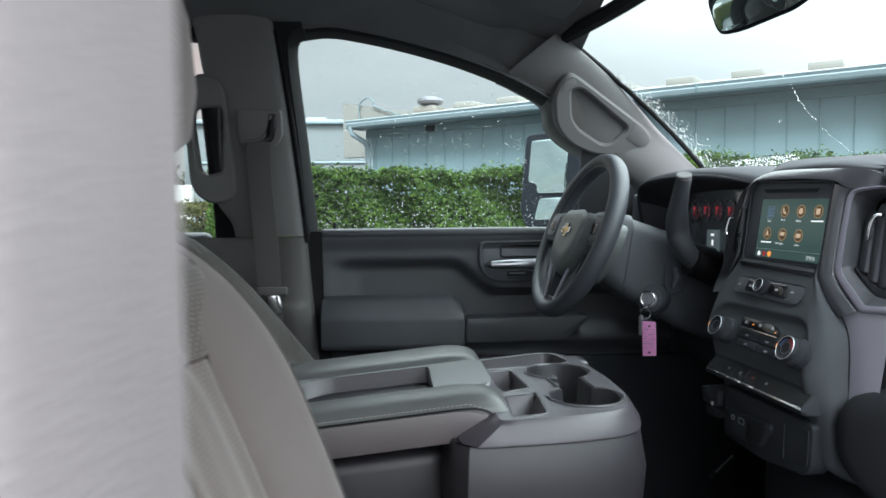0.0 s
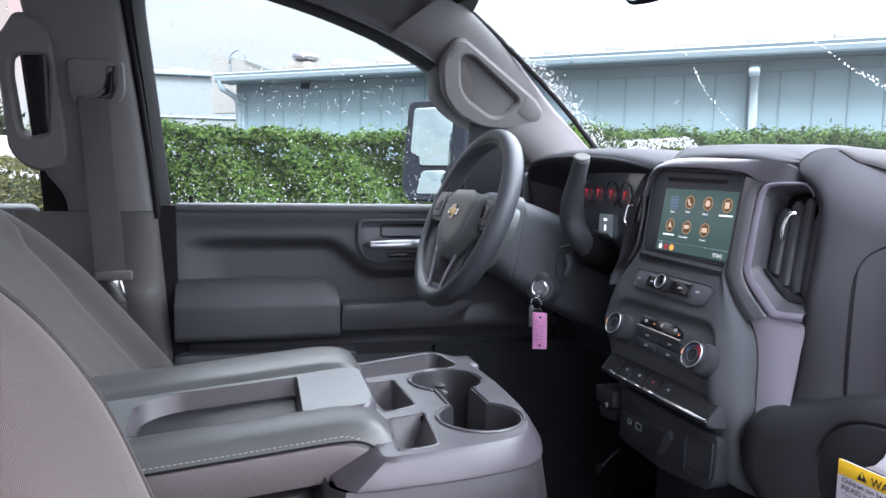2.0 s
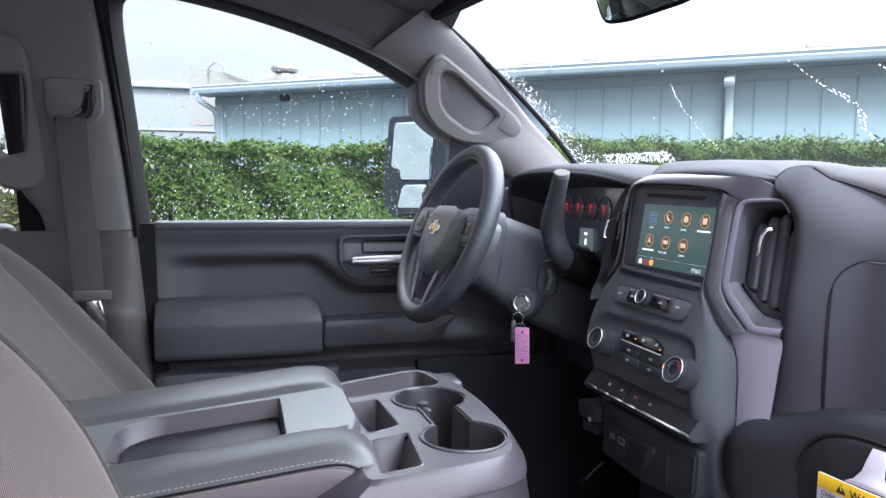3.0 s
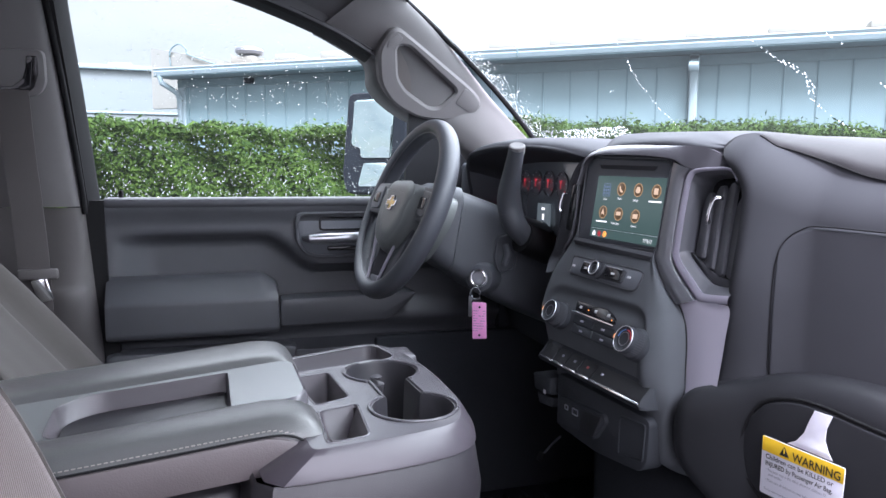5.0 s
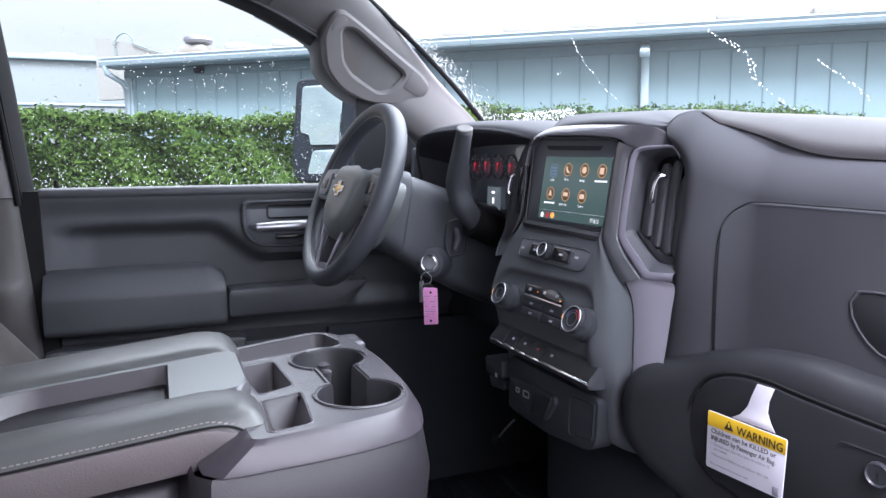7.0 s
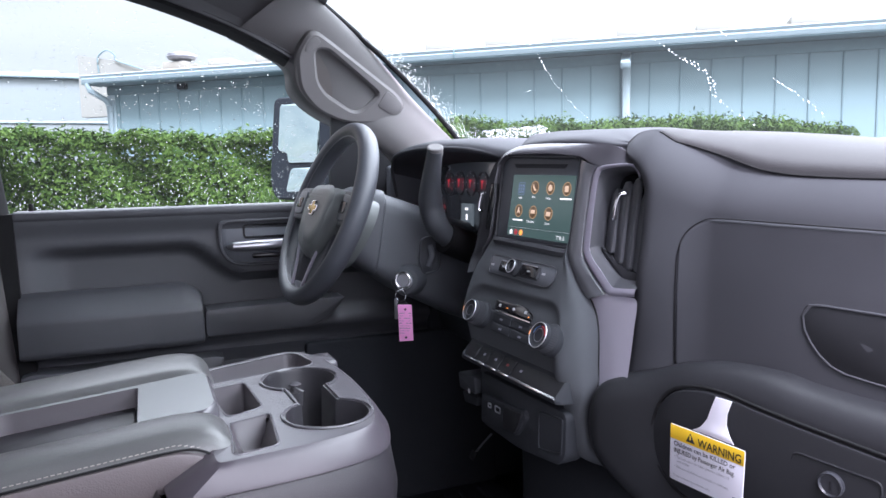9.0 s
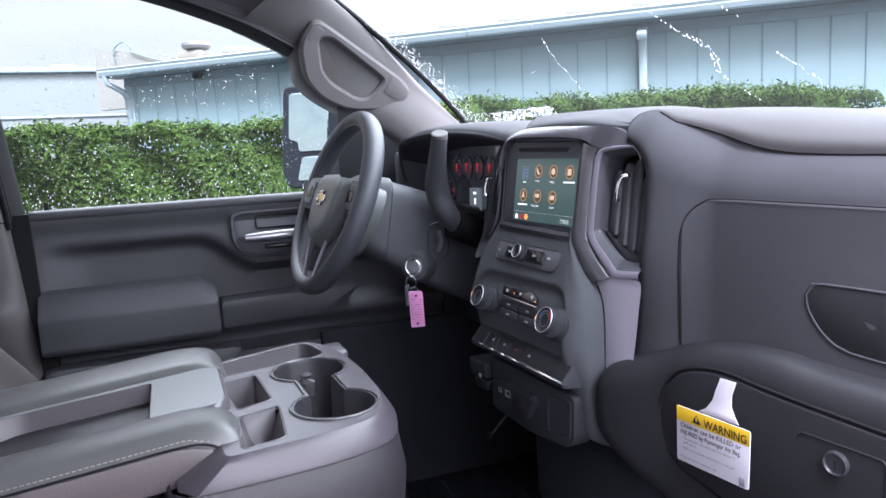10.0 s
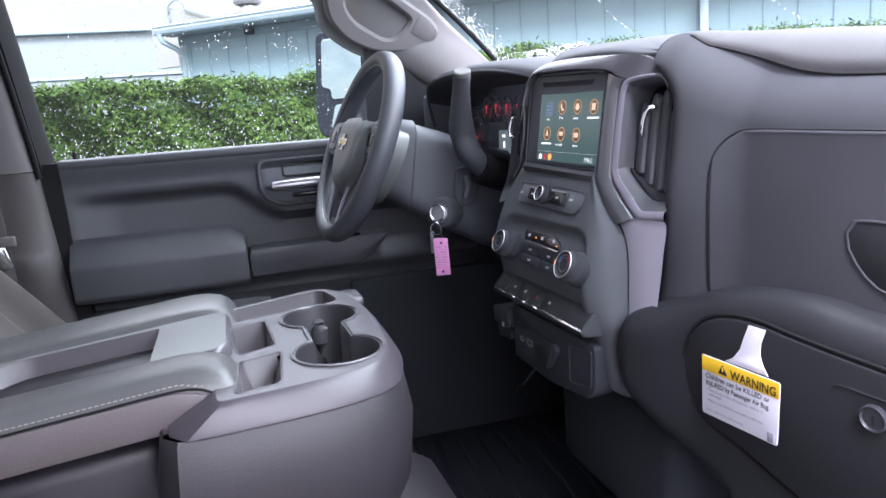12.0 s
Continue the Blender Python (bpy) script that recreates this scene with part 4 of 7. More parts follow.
def sunk(p):
    """The shallow dish that holds the climate controls."""
    q = PC.m.inverted() @ p
    dx, dy = abs(q.x + 0.008) - 0.088, abs(q.y + 0.060) - 0.042
    sd = math.hypot(max(0.0, dx), max(0.0, dy)) + min(0.0, max(dx, dy)) - 0.046
    return 0.0065 * step(-sd, -0.003, 0.010)


def lower_body(l, f, r, d, drop):
    return l + Vector((d, 0.004, -drop)), f + Vector((d, 0.0, -drop)), r + Vector((d * 0.5, 0.012, -drop))


trio = list(zip(LEFT, FRONT, RIGHT))
trio += [lower_body(*trio[-1], 0.006, 0.03), lower_body(*trio[-1], 0.016, 0.07), lower_body(*trio[-1], 0.06, 0.095)]
rows = []
for l, f, r in trio:
    m = f.lerp(r, 0.5) + Vector((-0.006, -0.006, 0))
    edge_l = l.lerp(f, 0.06)
    rows.append([l + Vector((0.14, 0.010, 0)), l + Vector((0.030, 0.004, 0)), l + Vector((0.007, 0.0, 0)), edge_l, l.lerp(f, 0.2), l.lerp(f, 0.4), l.lerp(f, 0.6), l.lerp(f, 0.8), l.lerp(f, 0.93), f, m, r, r + Vector((0.03, -0.004, 0))])
skin = surface(rows, 150, 110)
for v in skin.verts:
    v.co.x += sunk(v.co)
part("body", skin, BODY_MATTE, stack)
part("stack_core", box((0.16, 0.20, 0.34), (0.76, 1.08, 1.22), 0.01), CARPET, stack)

# screen
bez_s = even(rounded([(-0.122, 0.066), (-0.108, 0.0735), (0.070, 0.0675), (0.081, 0.058), (0.077, -0.056), (-0.119, -0.058)], [0.010, 0.012, 0.012, 0.010, 0.008, 0.008]), 100)
SC = [(-0.0915, 0.0465), (0.0695, 0.0440), (0.0710, -0.0515), (-0.0920, -0.0490)]
part("screen_bezel", PX.set(shifted(slab(bez_s, 0.02, 0.003), (0, 0, 0.003))), DASH_DARK, stack)
edge = [(p.x, p.y, 0.003) for p in inset(bez_s, -0.002)]
part("bezel_trim", PX.set(tube(edge, 0.0015, 6, True)), SATIN, stack, "dark satin trim line")
part("top_slot", PX.set(shifted(slab(rounded([(-0.088, 0.063), (0.052, 0.0595), (0.046, 0.0535), (-0.082, 0.0565)], 0.002), 0.002, 0.0008), (0, 0, 0.0042))), DASH, stack)
PD = Plane(PX.p(0.0072, -0.001), (0.08, -1, 0), (0.15, 0, 1))
disp = part("touch_screen", PD.set(shifted(slab(SC, 0.004, 0.0008), (0, 0, 0.0050))), SCREEN, stack, "lit dark green touch screen with round icons")
ICONS = ((-0.064, 0.0245), (-0.028, 0.0265), (0.012, 0.0260), (0.052, 0.0250), (-0.0655, -0.0100), (-0.026, -0.0110), (0.014, -0.0120))
for k, (a, b) in enumerate(ICONS):
    if k == 0:
        part("icon", PD.set(shifted(frame_ring(rounded([(a - 0.009, b - 0.010), (a + 0.009, b - 0.010), (a + 0.009, b + 0.010), (a - 0.009, b + 0.010)], 0.002), rounded([(a - 0.008, b - 0.009), (a + 0.008, b - 0.009), (a + 0.008, b + 0.009), (a - 0.008, b + 0.009)], 0.002), 0.0003, 0.0001, 32), (0, 0, 0.0055))), ICON_B, disp)
        for q in (-0.007, -0.002, 0.003):
            for w in (-0.0065, -0.0015, 0.0035):
                bar(a + w, a + w + 0.0036, b + q, 0.0034, PD, ICON_B, disp, "icon_glyph", 0.0058)
    else:
        part("icon", PD.set(shifted(frame_ring(ellipse(a, b, 0.0100, 0.0100), ellipse(a, b, 0.0089, 0.0089), 0.0003, 0.0001, 32), (0, 0, 0.0055))), ICON, disp)
        part("icon_disc", PD.set(shifted(slab(ellipse(a, b, 0.0088, 0.0088), 0.0003, 0.0001), (0, 0, 0.0053))), ICON_BACK, disp)
        glyphs = {1: [(-0.0045, 0.004), (-0.0025, 0.005), (-0.001, 0.001), (0.002, -0.002), (0.0048, -0.003), (0.0038, -0.0055), (-0.001, -0.0045), (-0.0045, 0.0)], 2: [(-0.0055, -0.001), (-0.003, -0.0045), (0.003, -0.0045), (0.0055, -0.001), (0.003, 0.0045), (-0.003, 0.0045)], 3: [(-0.0045, -0.0045), (0.0045, -0.0045), (0.0045, 0.0045), (-0.0045, 0.0045)],
                  4: [(-0.0045, -0.0045), (0.0, -0.002), (0.0045, -0.0045), (0.0, 0.006)], 5: [(-0.0055, -0.002), (0.0055, -0.002), (0.0055, 0.0035), (-0.0055, 0.0035)], 6: [(-0.0055, -0.0035), (0.0055, -0.0035), (0.0055, 0.003), (-0.0055, 0.003)]}
        part("icon_glyph", PD.set(shifted(slab([(a + p[0], b + p[1]) for p in glyphs[k]], 0.0003, 0.0001), (0, 0, 0.0058))), ICON_W, disp)
for text, a, b in (("Audio", -0.064, 0.0095), ("Phone", -0.028, 0.0110), ("Settings", 0.012, 0.0100), ("Trailer Lights", -0.026, -0.0265), ("Camera", 0.014, -0.0275)):
    wd = 0.0021 * len(text)
    writing(text, 0.0046, (a - wd * 0.5, b - 0.0005), PD, LIT, disp, squeeze=0.85, c=0.0058)
bar(0.039, 0.066, 0.0095, 0.0022, PD, LIT, disp, "caption_bar", 0.0058)
bar(-0.079, -0.052, -0.0255, 0.0022, PD, LIT, disp, "caption_bar", 0.0058)
part("divider_line", PD.set(tube([(-0.088, -0.0355, 0.0056), (0.069, -0.0375, 0.0056)], 0.0003, 4)), MARK, disp)
part("status_icon", PD.set(shifted(slab([(-0.0835, -0.047), (-0.0765, -0.047), (-0.0765, -0.042), (-0.080, -0.039), (-0.0835, -0.042)], 0.0003, 0.0001), (0, 0, 0.0058))), LIT, disp)
for a, mm in ((-0.0665, RED), (-0.0525, AMBER)):
    part("status_icon", PD.set(shifted(frame_ring(ellipse(a, -0.0435, 0.0045, 0.0045), ellipse(a, -0.0435, 0.0032, 0.0032), 0.0003, 0.0001, 24), (0, 0, 0.0058))), mm, disp)
    part("status_icon", PD.set(shifted(disc(0.0022, (a, -0.0435), 0.0), (0, 0, 0.0058))), mm, disp)
writing("77\u00b08:12", 0.0078, (0.040, -0.0480), PD, LIT, disp, squeeze=0.8, c=0.0058)
rings = []
for a in (-0.124, -0.118, -0.02, 0.068, 0.074):
    k = 0.004 if a in (-0.124, 0.074) else 0.0
    b = -0.0585 - 0.030 * (a + 0.124)
    rings.append([PX.p(a, b + 0.004, 0.0), PX.p(a, b + 0.003, 0.006 - k), PX.p(a, b - 0.002, 0.0095 - k), PX.p(a, b - 0.007, 0.0080 - k), PX.p(a, b - 0.012, -0.002)])
part("screen_ledge", loft(rings), DASH, stack)

# brow over the screen and on over the vent
outer_b = [PX.p(-0.143, 0.030), PX.p(-0.142, 0.056), PX.p(-0.136, 0.072), PX.p(-0.118, 0.0835), PX.p(-0.081, 0.0915), PX.p(-0.03, 0.0925), PX.p(0.018, 0.0915), P3.p(-0.078, 0.159), P3.p(-0.050, 0.158), P3.p(-0.023, 0.155, -0.003), P3.p(-0.007, 0.149, -0.009), P3.p(0.010, 0.139, -0.016), P3.p(0.024, 0.129, -0.022)]
inner_b = [PX.p(-0.132, 0.030), PX.p(-0.126, 0.056), PX.p(-0.119, 0.066), PX.p(-0.106, 0.0745), PX.p(-0.080, 0.0765), PX.p(-0.03, 0.0755), PX.p(0.018, 0.0740), P3.p(-0.074, 0.139), P3.p(-0.056, 0.131), P3.p(-0.036, 0.127), P3.p(-0.012, 0.128, -0.002), P3.p(0.008, 0.128, -0.010), P3.p(0.023, 0.126, -0.020)]
out_face = Vector((-0.97, -0.08, 0.15))
rows = []
for i, (p, q) in enumerate(zip(catmull(outer_b, 80), catmull(inner_b, 80))):
    k = out_face * (1 - step(i / 79, 0.48, 0.80))
    rows.append([p - out_face * 0.012, p + k * 0.001, p.lerp(q, 0.08) + k * 0.003, p.lerp(q, 0.45) + k * 0.0080, p.lerp(q, 0.80) + k * 0.0110, p.lerp(q, 0.95) + k * 0.0115, q + k * 0.0105, q - out_face * 0.002])
part("brow", loft(rows, closed=False), BROW, stack, "glossy silver-grey brow over the screen")
line = catmull([PX.p(-0.138, 0.036, 0.006), PX.p(-0.1345, 0.0, 0.004), PX.p(-0.137, -0.040, 0.003), PX.p(-0.143, -0.062, 0.003), PX.p(-0.158, -0.080, 0.002)], 30)
part("side_line", band(line, out_face, 0.0028, 0.002, 10), BROW, stack, "thin bright trim line")
# channel with the narrow vent on the driver side of the screen
rows = []
for p, q in ((PX.p(-0.118, 0.0845, -0.004), PX.p(-0.128, 0.090, -0.012)), (PX.p(-0.139, 0.066, -0.002), PX.p(-0.158, 0.074, -0.010)), (PX.p(-0.143, 0.050, -0.001), PX.p(-0.178, 0.050, -0.010)), (PX.p(-0.139, 0.010, -0.001), PX.p(-0.193, 0.010, -0.010)), (PX.p(-0.138, -0.030, -0.001), PX.p(-0.196, -0.030, -0.010)), (PX.p(-0.142, -0.058, -0.001), PX.p(-0.197, -0.075, -0.008)), (PX.p(-0.162, -0.082, -0.001), PX.p(-0.206, -0.102, -0.006)), (PC.p(-0.150, 0.050, -0.004), PC.p(-0.172, 0.044, -0.008))):
    rows.append([p + Vector((0.02, 0, 0)), p, p.lerp(q, 0.25) + Vector((0.010, 0, 0)), p.lerp(q, 0.6) + Vector((0.010, 0, 0)), p.lerp(q, 0.85), q, q + Vector((0.012, 0.005, 0)), q + Vector((0.14, 0.02, 0))])
part("driver_cheek", surface(rows, 60, 30), DASH, stack, "dark curved cheek beside the screen")
part("left_vent", PX.set(box((0.026, 0.080, 0.006), (-0.166, -0.006, -0.012), 0.003, 2)), GLOSS, stack, "narrow black side vent")
part("vent_tab", PX.set(tube(catmull([(-0.178, 0.016, -0.004), (-0.185, 0.013, 0.001), (-0.189, -0.002, 0.002), (-0.190, -0.014, 0.0), (-0.184, -0.017, -0.004)], 14), 0.0023, 8)), CHROME, stack, "chrome vent tab")

# trim beside the screen: shade coloured into the upper panel, silver leg under it
inner_e = [P3.p(-0.074, 0.137), P3.p(-0.076, 0.110), P3.p(-0.077, 0.075), P3.p(-0.079, 0.026), P3.p(-0.081, 0.004), P3.p(-0.067, -0.016), P3.p(-0.047, -0.038), P3.p(-0.028, -0.052)]
outer_e = [P3.p(-0.040, 0.127), P3.p(-0.051, 0.113), P3.p(-0.053, 0.075), P3.p(-0.052, 0.026), P3.p(-0.050, 0.005), P3.p(-0.037, -0.012), P3.p(-0.014, -0.029), P3.p(0.002, -0.041)]


def between(inner, outer, n, proud=0.0, wall=True):
    rows = []
    for p, q in zip(catmull(inner, n), catmull(outer, n)):
        rows.append([p + Vector((0.012, 0.006, 0)), p + Vector((0.0012, 0.001, 0)), p.lerp(q, 0.04) - Vector((0.001 + proud, 0, 0)), p.lerp(q, 0.3) + Vector((-0.0035 - proud, -0.002, 0)), p.lerp(q, 0.65) + Vector((-0.003 - proud, -0.002, 0)), p.lerp(q, 0.95) - Vector((max(0.0, proud), 0, 0)), q] + ([q + Vector((0.012, 0, 0))] if wall else []))
    return loft(rows, closed=False)


part("side_panel", between(inner_e, outer_e, 60, 0.004), SIDE_SHADED, stack, "glossy trim panel beside the screen, its colour darkened for shade")
inner_l = [P3.p(-0.031, -0.050), P3.p(-0.019, -0.062), P3.p(-0.010, -0.077), P3.p(-0.004, -0.098), P3.p(0.0005, -0.125), P3.p(0.005, -0.162), P3.p(0.004, -0.19)]
outer_l = [P3.p(0.000, -0.037), P3.p(0.034, -0.040), P3.p(0.056, -0.043), P3.p(0.057, -0.078), P3.p(0.057, -0.105), P3.p(0.056, -0.140), P3.p(0.056, -0.17)]
part("silver_panel", between(inner_l, outer_l, 60, -0.0022, False), SILVER, stack, "satin silver side panel")
part("panel_seam", tube(catmull(inner_e[3:] + inner_l[1:], 60), 0.0009, 6), RUBBER, stack)
# audio strip
PA = Plane(PC.p(0.004, -0.0045), (0.08, -1, 0), (0.48, 0, 1))
aud = rounded([(-0.107, 0.0845), (0.064, 0.0820), (0.073, 0.076), (0.070, 0.0545), (0.060, 0.0500), (-0.100, 0.0555)], [0.004, 0.008, 0.004, 0.006, 0.006, 0.004])
part("audio_panel", PA.set(shifted(slab(even(aud, 70), 0.010, 0.002), (0, 0, 0.0015))), DASH_DARK, stack)
part("audio_rim", PA.set(tube([(p.x, p.y, 0.0015) for p in even(aud, 70)], 0.0009, 6, True)), SATIN, stack)
part("rocker", PA.set(shifted(slab(rounded([(-0.070, 0.0785), (0.036, 0.0770), (0.036, 0.0570), (-0.070, 0.0590)], 0.004), 0.004, 0.0015), (0, 0, 0.0045))), DASH, stack)
for a0, a1 in ((-0.068, -0.040), (-0.008, 0.033)):
    part("button", PA.set(shifted(slab(rounded([(a0, 0.0770), (a1, 0.0760), (a1, 0.0590), (a0, 0.0600)], 0.003), 0.004, 0.0012), (0, 0, 0.0062))), GLOSS, stack)
    part("button_edge", PA.set(tube([(a0 + 0.002, 0.0772, 0.0060), (a1 - 0.002, 0.0762, 0.0060)], 0.0007, 6)), BRUSHED, stack)
for a in (-0.088, -0.055, 0.014, 0.052):
    bar(a - 0.004, a + 0.004, 0.0660, 0.003, PA, MARK, stack, "button_mark", 0.0068)


def knob(a, b, r, tall, amber):
    k = lathe([(r * 1.16, -0.008), (r * 1.16, 0.001), (r * 1.06, 0.003), (r, 0.004), (r * 0.96, tall * 0.75), (r * 0.92, tall), (r * 0.86, tall + 0.002), (r * 0.80, tall + 0.001), (r * 0.62, tall - 0.001), (r * 0.3, tall - 0.001)], 40)
    k.transform(Matrix.Translation((a, b, 0.0)))
    body = part("knob", PC.set(k), PANEL_MATTE, stack, "round dark knob with a chrome rim")
    rim = [(a + r * 0.89 * math.cos(t), b + r * 0.89 * math.sin(t), tall + 0.0015) for t in (2 * math.pi * i / 40 for i in range(40))]
    part("rim", PC.set(tube(rim, 0.0007, 6, True)), BRUSHED, body)
    part("face_ring", PC.set(shifted(frame_ring(ellipse(a, b, r * 0.5, r * 0.5), ellipse(a, b, r * 0.44, r * 0.44), 0.0004, 0.0001, 28), (0, 0, tall + 0.0005))), SILVER_DARK, body)
    if amber:
        part("pointer", PC.set(shifted(slab([(a - r * 0.99, b - 0.003), (a - r * 0.88, b - 0.003), (a - r * 0.88, b + 0.003), (a - r * 0.99, b + 0.003)], 0.001, 0.0002), (0, 0, tall + 0.002))), AMBER, body, "amber lit mark")
    ribs = []
    for i in range(36):
        t = 2 * math.pi * i / 36
        ribs.append(box((0.0014, 0.0016, tall * 0.6), (a + r * 0.985 * math.cos(t), b + r * 0.985 * math.sin(t), tall * 0.45), 0))
    part("grip_ribs", PC.set(merged(*ribs)), DASH, body)
    return body


knob(-0.076, -0.018, 0.0185, 0.020, True)
kb = knob(0.115, -0.022, 0.0195, 0.021, True)
for mm, t0 in ((BLUE_PRINT, 175), (RED, 85)):
    arc = [(0.115 + 0.0125 * math.cos(t), -0.022 + 0.0125 * math.sin(t), 0.0212) for t in [radians(t0 - 7 * i) for i in range(12)]]
    part("dial_arc", PC.set(tube(arc, 0.0007, 6)), mm, kb)
knob(-0.0215, 0.0645, 0.0118, 0.013, False)
# climate controls in the dish
low = -0.0050
part("climate_buttons", PC.set(shifted(slab(rounded([(-0.052, 0.0125), (0.030, 0.0125), (0.053, 0.0030), (0.054, -0.0060), (-0.048, -0.0030)], [0.004, 0.010, 0.008, 0.002, 0.002]), 0.006, 0.0015), (0, 0, low + 0.002))), GLOSS, stack, "gloss black button strip")
part("climate_line", PC.set(tube([(-0.050, -0.0045, low + 0.003), (0.055, -0.0078, low + 0.003)], 0.0012, 6)), CHROME, stack, "thin chrome strip")
for q in range(2):
    for w in range(2):
        a0, b0 = -0.046 + 0.054 * q + 0.006 * w, -0.0085 - 0.0145 * w - 0.0018 * q
        part("climate_button", PC.set(shifted(slab(rounded([(a0, b0), (a0 + 0.051, b0 - 0.0015), (a0 + 0.053, b0 - 0.0140), (a0 + 0.003, b0 - 0.0125)], 0.002), 0.004, 0.0008), (0, 0, low + 0.0012))), PANEL_MATTE, stack)
        bar(a0 + 0.022, a0 + 0.030, b0 - 0.009, 0.003, PC, GREYINK, stack, "button_mark", low + 0.0016)
for a in (-0.038, 0.000, 0.032):
    bar(a, a + 0.006, 0.0020, 0.0045, PC, MARK, stack, "button_mark", low + 0.0026)
for a, b in ((-0.014, 0.003), (0.046, -0.001)):
    part("lamp_dot", PC.set(disc(0.0008, (a, b), low + 0.003)), AMBER, stack)


# switch shelf
def shelf_b(a):
    return 0.012 - 0.020 * (a + 0.106)


rings = []
for a in (-0.122, -0.118, -0.05, 0.05, 0.139, 0.143):
    k = 0.006 if a in (-0.122, 0.143) else 0.0
    w = shelf_b(a)
    rings.append([(a, w + 0.030 - k, -0.012), (a, w + 0.028 - k, -0.004), (a, w + 0.005 - k, 0.0165 - k), (a, w + 0.001, 0.018 - k), (a, w - 0.004, 0.016 - k), (a, w - 0.007, -0.020)])
part("switch_shelf", PL.set(loft(rings)), PANEL_MATTE, stack)
SH = Plane(PL.p(0.0, shelf_b(0.0) + 0.005, 0.0168), PL.p(1, shelf_b(1.0), 0) - PL.p(0, shelf_b(0.0), 0), PL.p(0, 0.023, -0.0205) - PL.p(0, 0, 0))
for a0, a1 in ((-0.110, -0.078), (-0.075, -0.044), (-0.041, -0.010), (-0.007, 0.025), (0.028, 0.139)):
    part("toggle", SH.set(shifted(slab(rounded([(a0, 0.0), (a1, 0.0), (a1, 0.024), (a0, 0.024)], 0.002), 0.004, 0.001), (0, 0, 0.0012))), DASH_LOW, stack)
    part("toggle_edge", SH.set(shifted(slab(rounded([(a0, -0.0035), (a1, -0.0035), (a1, -0.0002), (a0, -0.0002)], 0.001), 0.003, 0.0006), (0, 0, 0.0020))), CHROME, stack, "chrome edge of a toggle switch")
for a, mm in ((-0.058, GREYINK), (-0.025, GREYINK), (0.009, RED_PRINT), (0.045, GREYINK)):
    bar(a - 0.0028, a + 0.0028, 0.011, 0.004, SH, mm, stack, "toggle_mark", 0.0016)
# power sockets
# Darker plastic than the stack body, to imitate the shadow low down.
part("lower_face", PL.set(shifted(slab(rounded([(-0.090, -0.008), (0.140, -0.012), (0.136, -0.074), (0.120, -0.090), (0.02, -0.100), (-0.086, -0.094)], 0.012), 0.03, 0.004), (0, 0, 0.000))), PANEL_MATTE, stack)
part("socket_block", PL.set(shifted(slab(rounded([(-0.158, -0.025), (-0.100, -0.020), (-0.098, -0.050), (-0.152, -0.052)], 0.006), 0.04, 0.004), (0, 0, 0.006))), PANEL_MATTE, stack)
part("socket_lamp", PL.set(shifted(slab(rounded([(-0.150, -0.056), (-0.098, -0.054), (-0.100, -0.070), (-0.142, -0.074)], 0.004), 0.03, 0.003), (0, 0, 0.002))), PANEL_MATTE, stack)
bar(-0.120, -0.113, -0.051, 0.007, PL, MARK, stack, "socket_mark", 0.0066)
usb = part("usb_panel", PL.set(shifted(slab(rounded([(-0.076, -0.040), (0.048, -0.034), (0.052, -0.044), (0.026, -0.078), (-0.078, -0.088)], 0.008), 0.02, 0.003), (0, 0, 0.007))), PANEL_MATTE, stack)
for a, w, h in ((-0.048, 0.0050, 0.0040), (-0.024, 0.0080, 0.0052)):
    hole = rounded([(a - w, -0.052 - h), (a + w, -0.052 - h), (a + w, -0.052 + h), (a - w, -0.052 + h)], 0.002)
    part("usb_port", PL.set(shifted(frame_ring(hole, inset(even(hole, 40), 0.0016), 0.002, 0.0004, 40), (0, 0, 0.0085))), BRUSHED, usb, "small metal charging port")
part("socket_cover", PL.set(shifted(slab(rounded([(-0.004, -0.040), (0.046, -0.037), (0.026, -0.074), (-0.008, -0.076)], 0.006), 0.004, 0.0015), (0, 0, 0.0095))), DASH_LOW, usb)
part("lower_cubby", PL.set(shifted(frame_ring(rounded([(0.076, -0.024), (0.134, -0.020), (0.130, -0.072), (0.074, -0.082)], 0.006), rounded([(0.079, -0.027), (0.131, -0.023), (0.127, -0.069), (0.077, -0.079)], 0.005), 0.006, 0.001), (0, 0, 0.002))), PANEL_MATTE, stack)
# silver surround and the vent in it
OUT_V = [(0.040, 0.114), (0.025, 0.128), (-0.014, 0.129), (-0.039, 0.126), (-0.046, 0.120), (-0.050, 0.109), (-0.053, 0.068), (-0.054, 0.026), (-0.054, 0.013), (-0.044, -0.002), (-0.021, -0.022), (0.000, -0.038), (0.012, -0.042), (0.054, -0.038)]
MID_V = [(0.038, 0.110), (0.024, 0.1245), (-0.010, 0.1245), (-0.032, 0.1215), (-0.037, 0.115), (-0.0395, 0.105), (-0.041, 0.064), (-0.041, 0.023), (-0.040, 0.014), (-0.031, 0.002), (-0.009, -0.015), (0.007, -0.028), (0.017, -0.031), (0.054, -0.028)]
IN_V = [(0.034, 0.106), (0.022, 0.1195), (-0.010, 0.1195), (-0.025, 0.1165), (-0.0315, 0.110), (-0.0335, 0.101), (-0.0355, 0.062), (-0.036, 0.026), (-0.033, 0.016), (-0.025, 0.008), (-0.008, -0.005), (0.006, -0.014), (0.020, -0.0185), (0.054, -0.018)]
lift = P3.p(0, 0, 1) - P3.p(0, 0, 0)
rows, slopes, walls = [], [], []
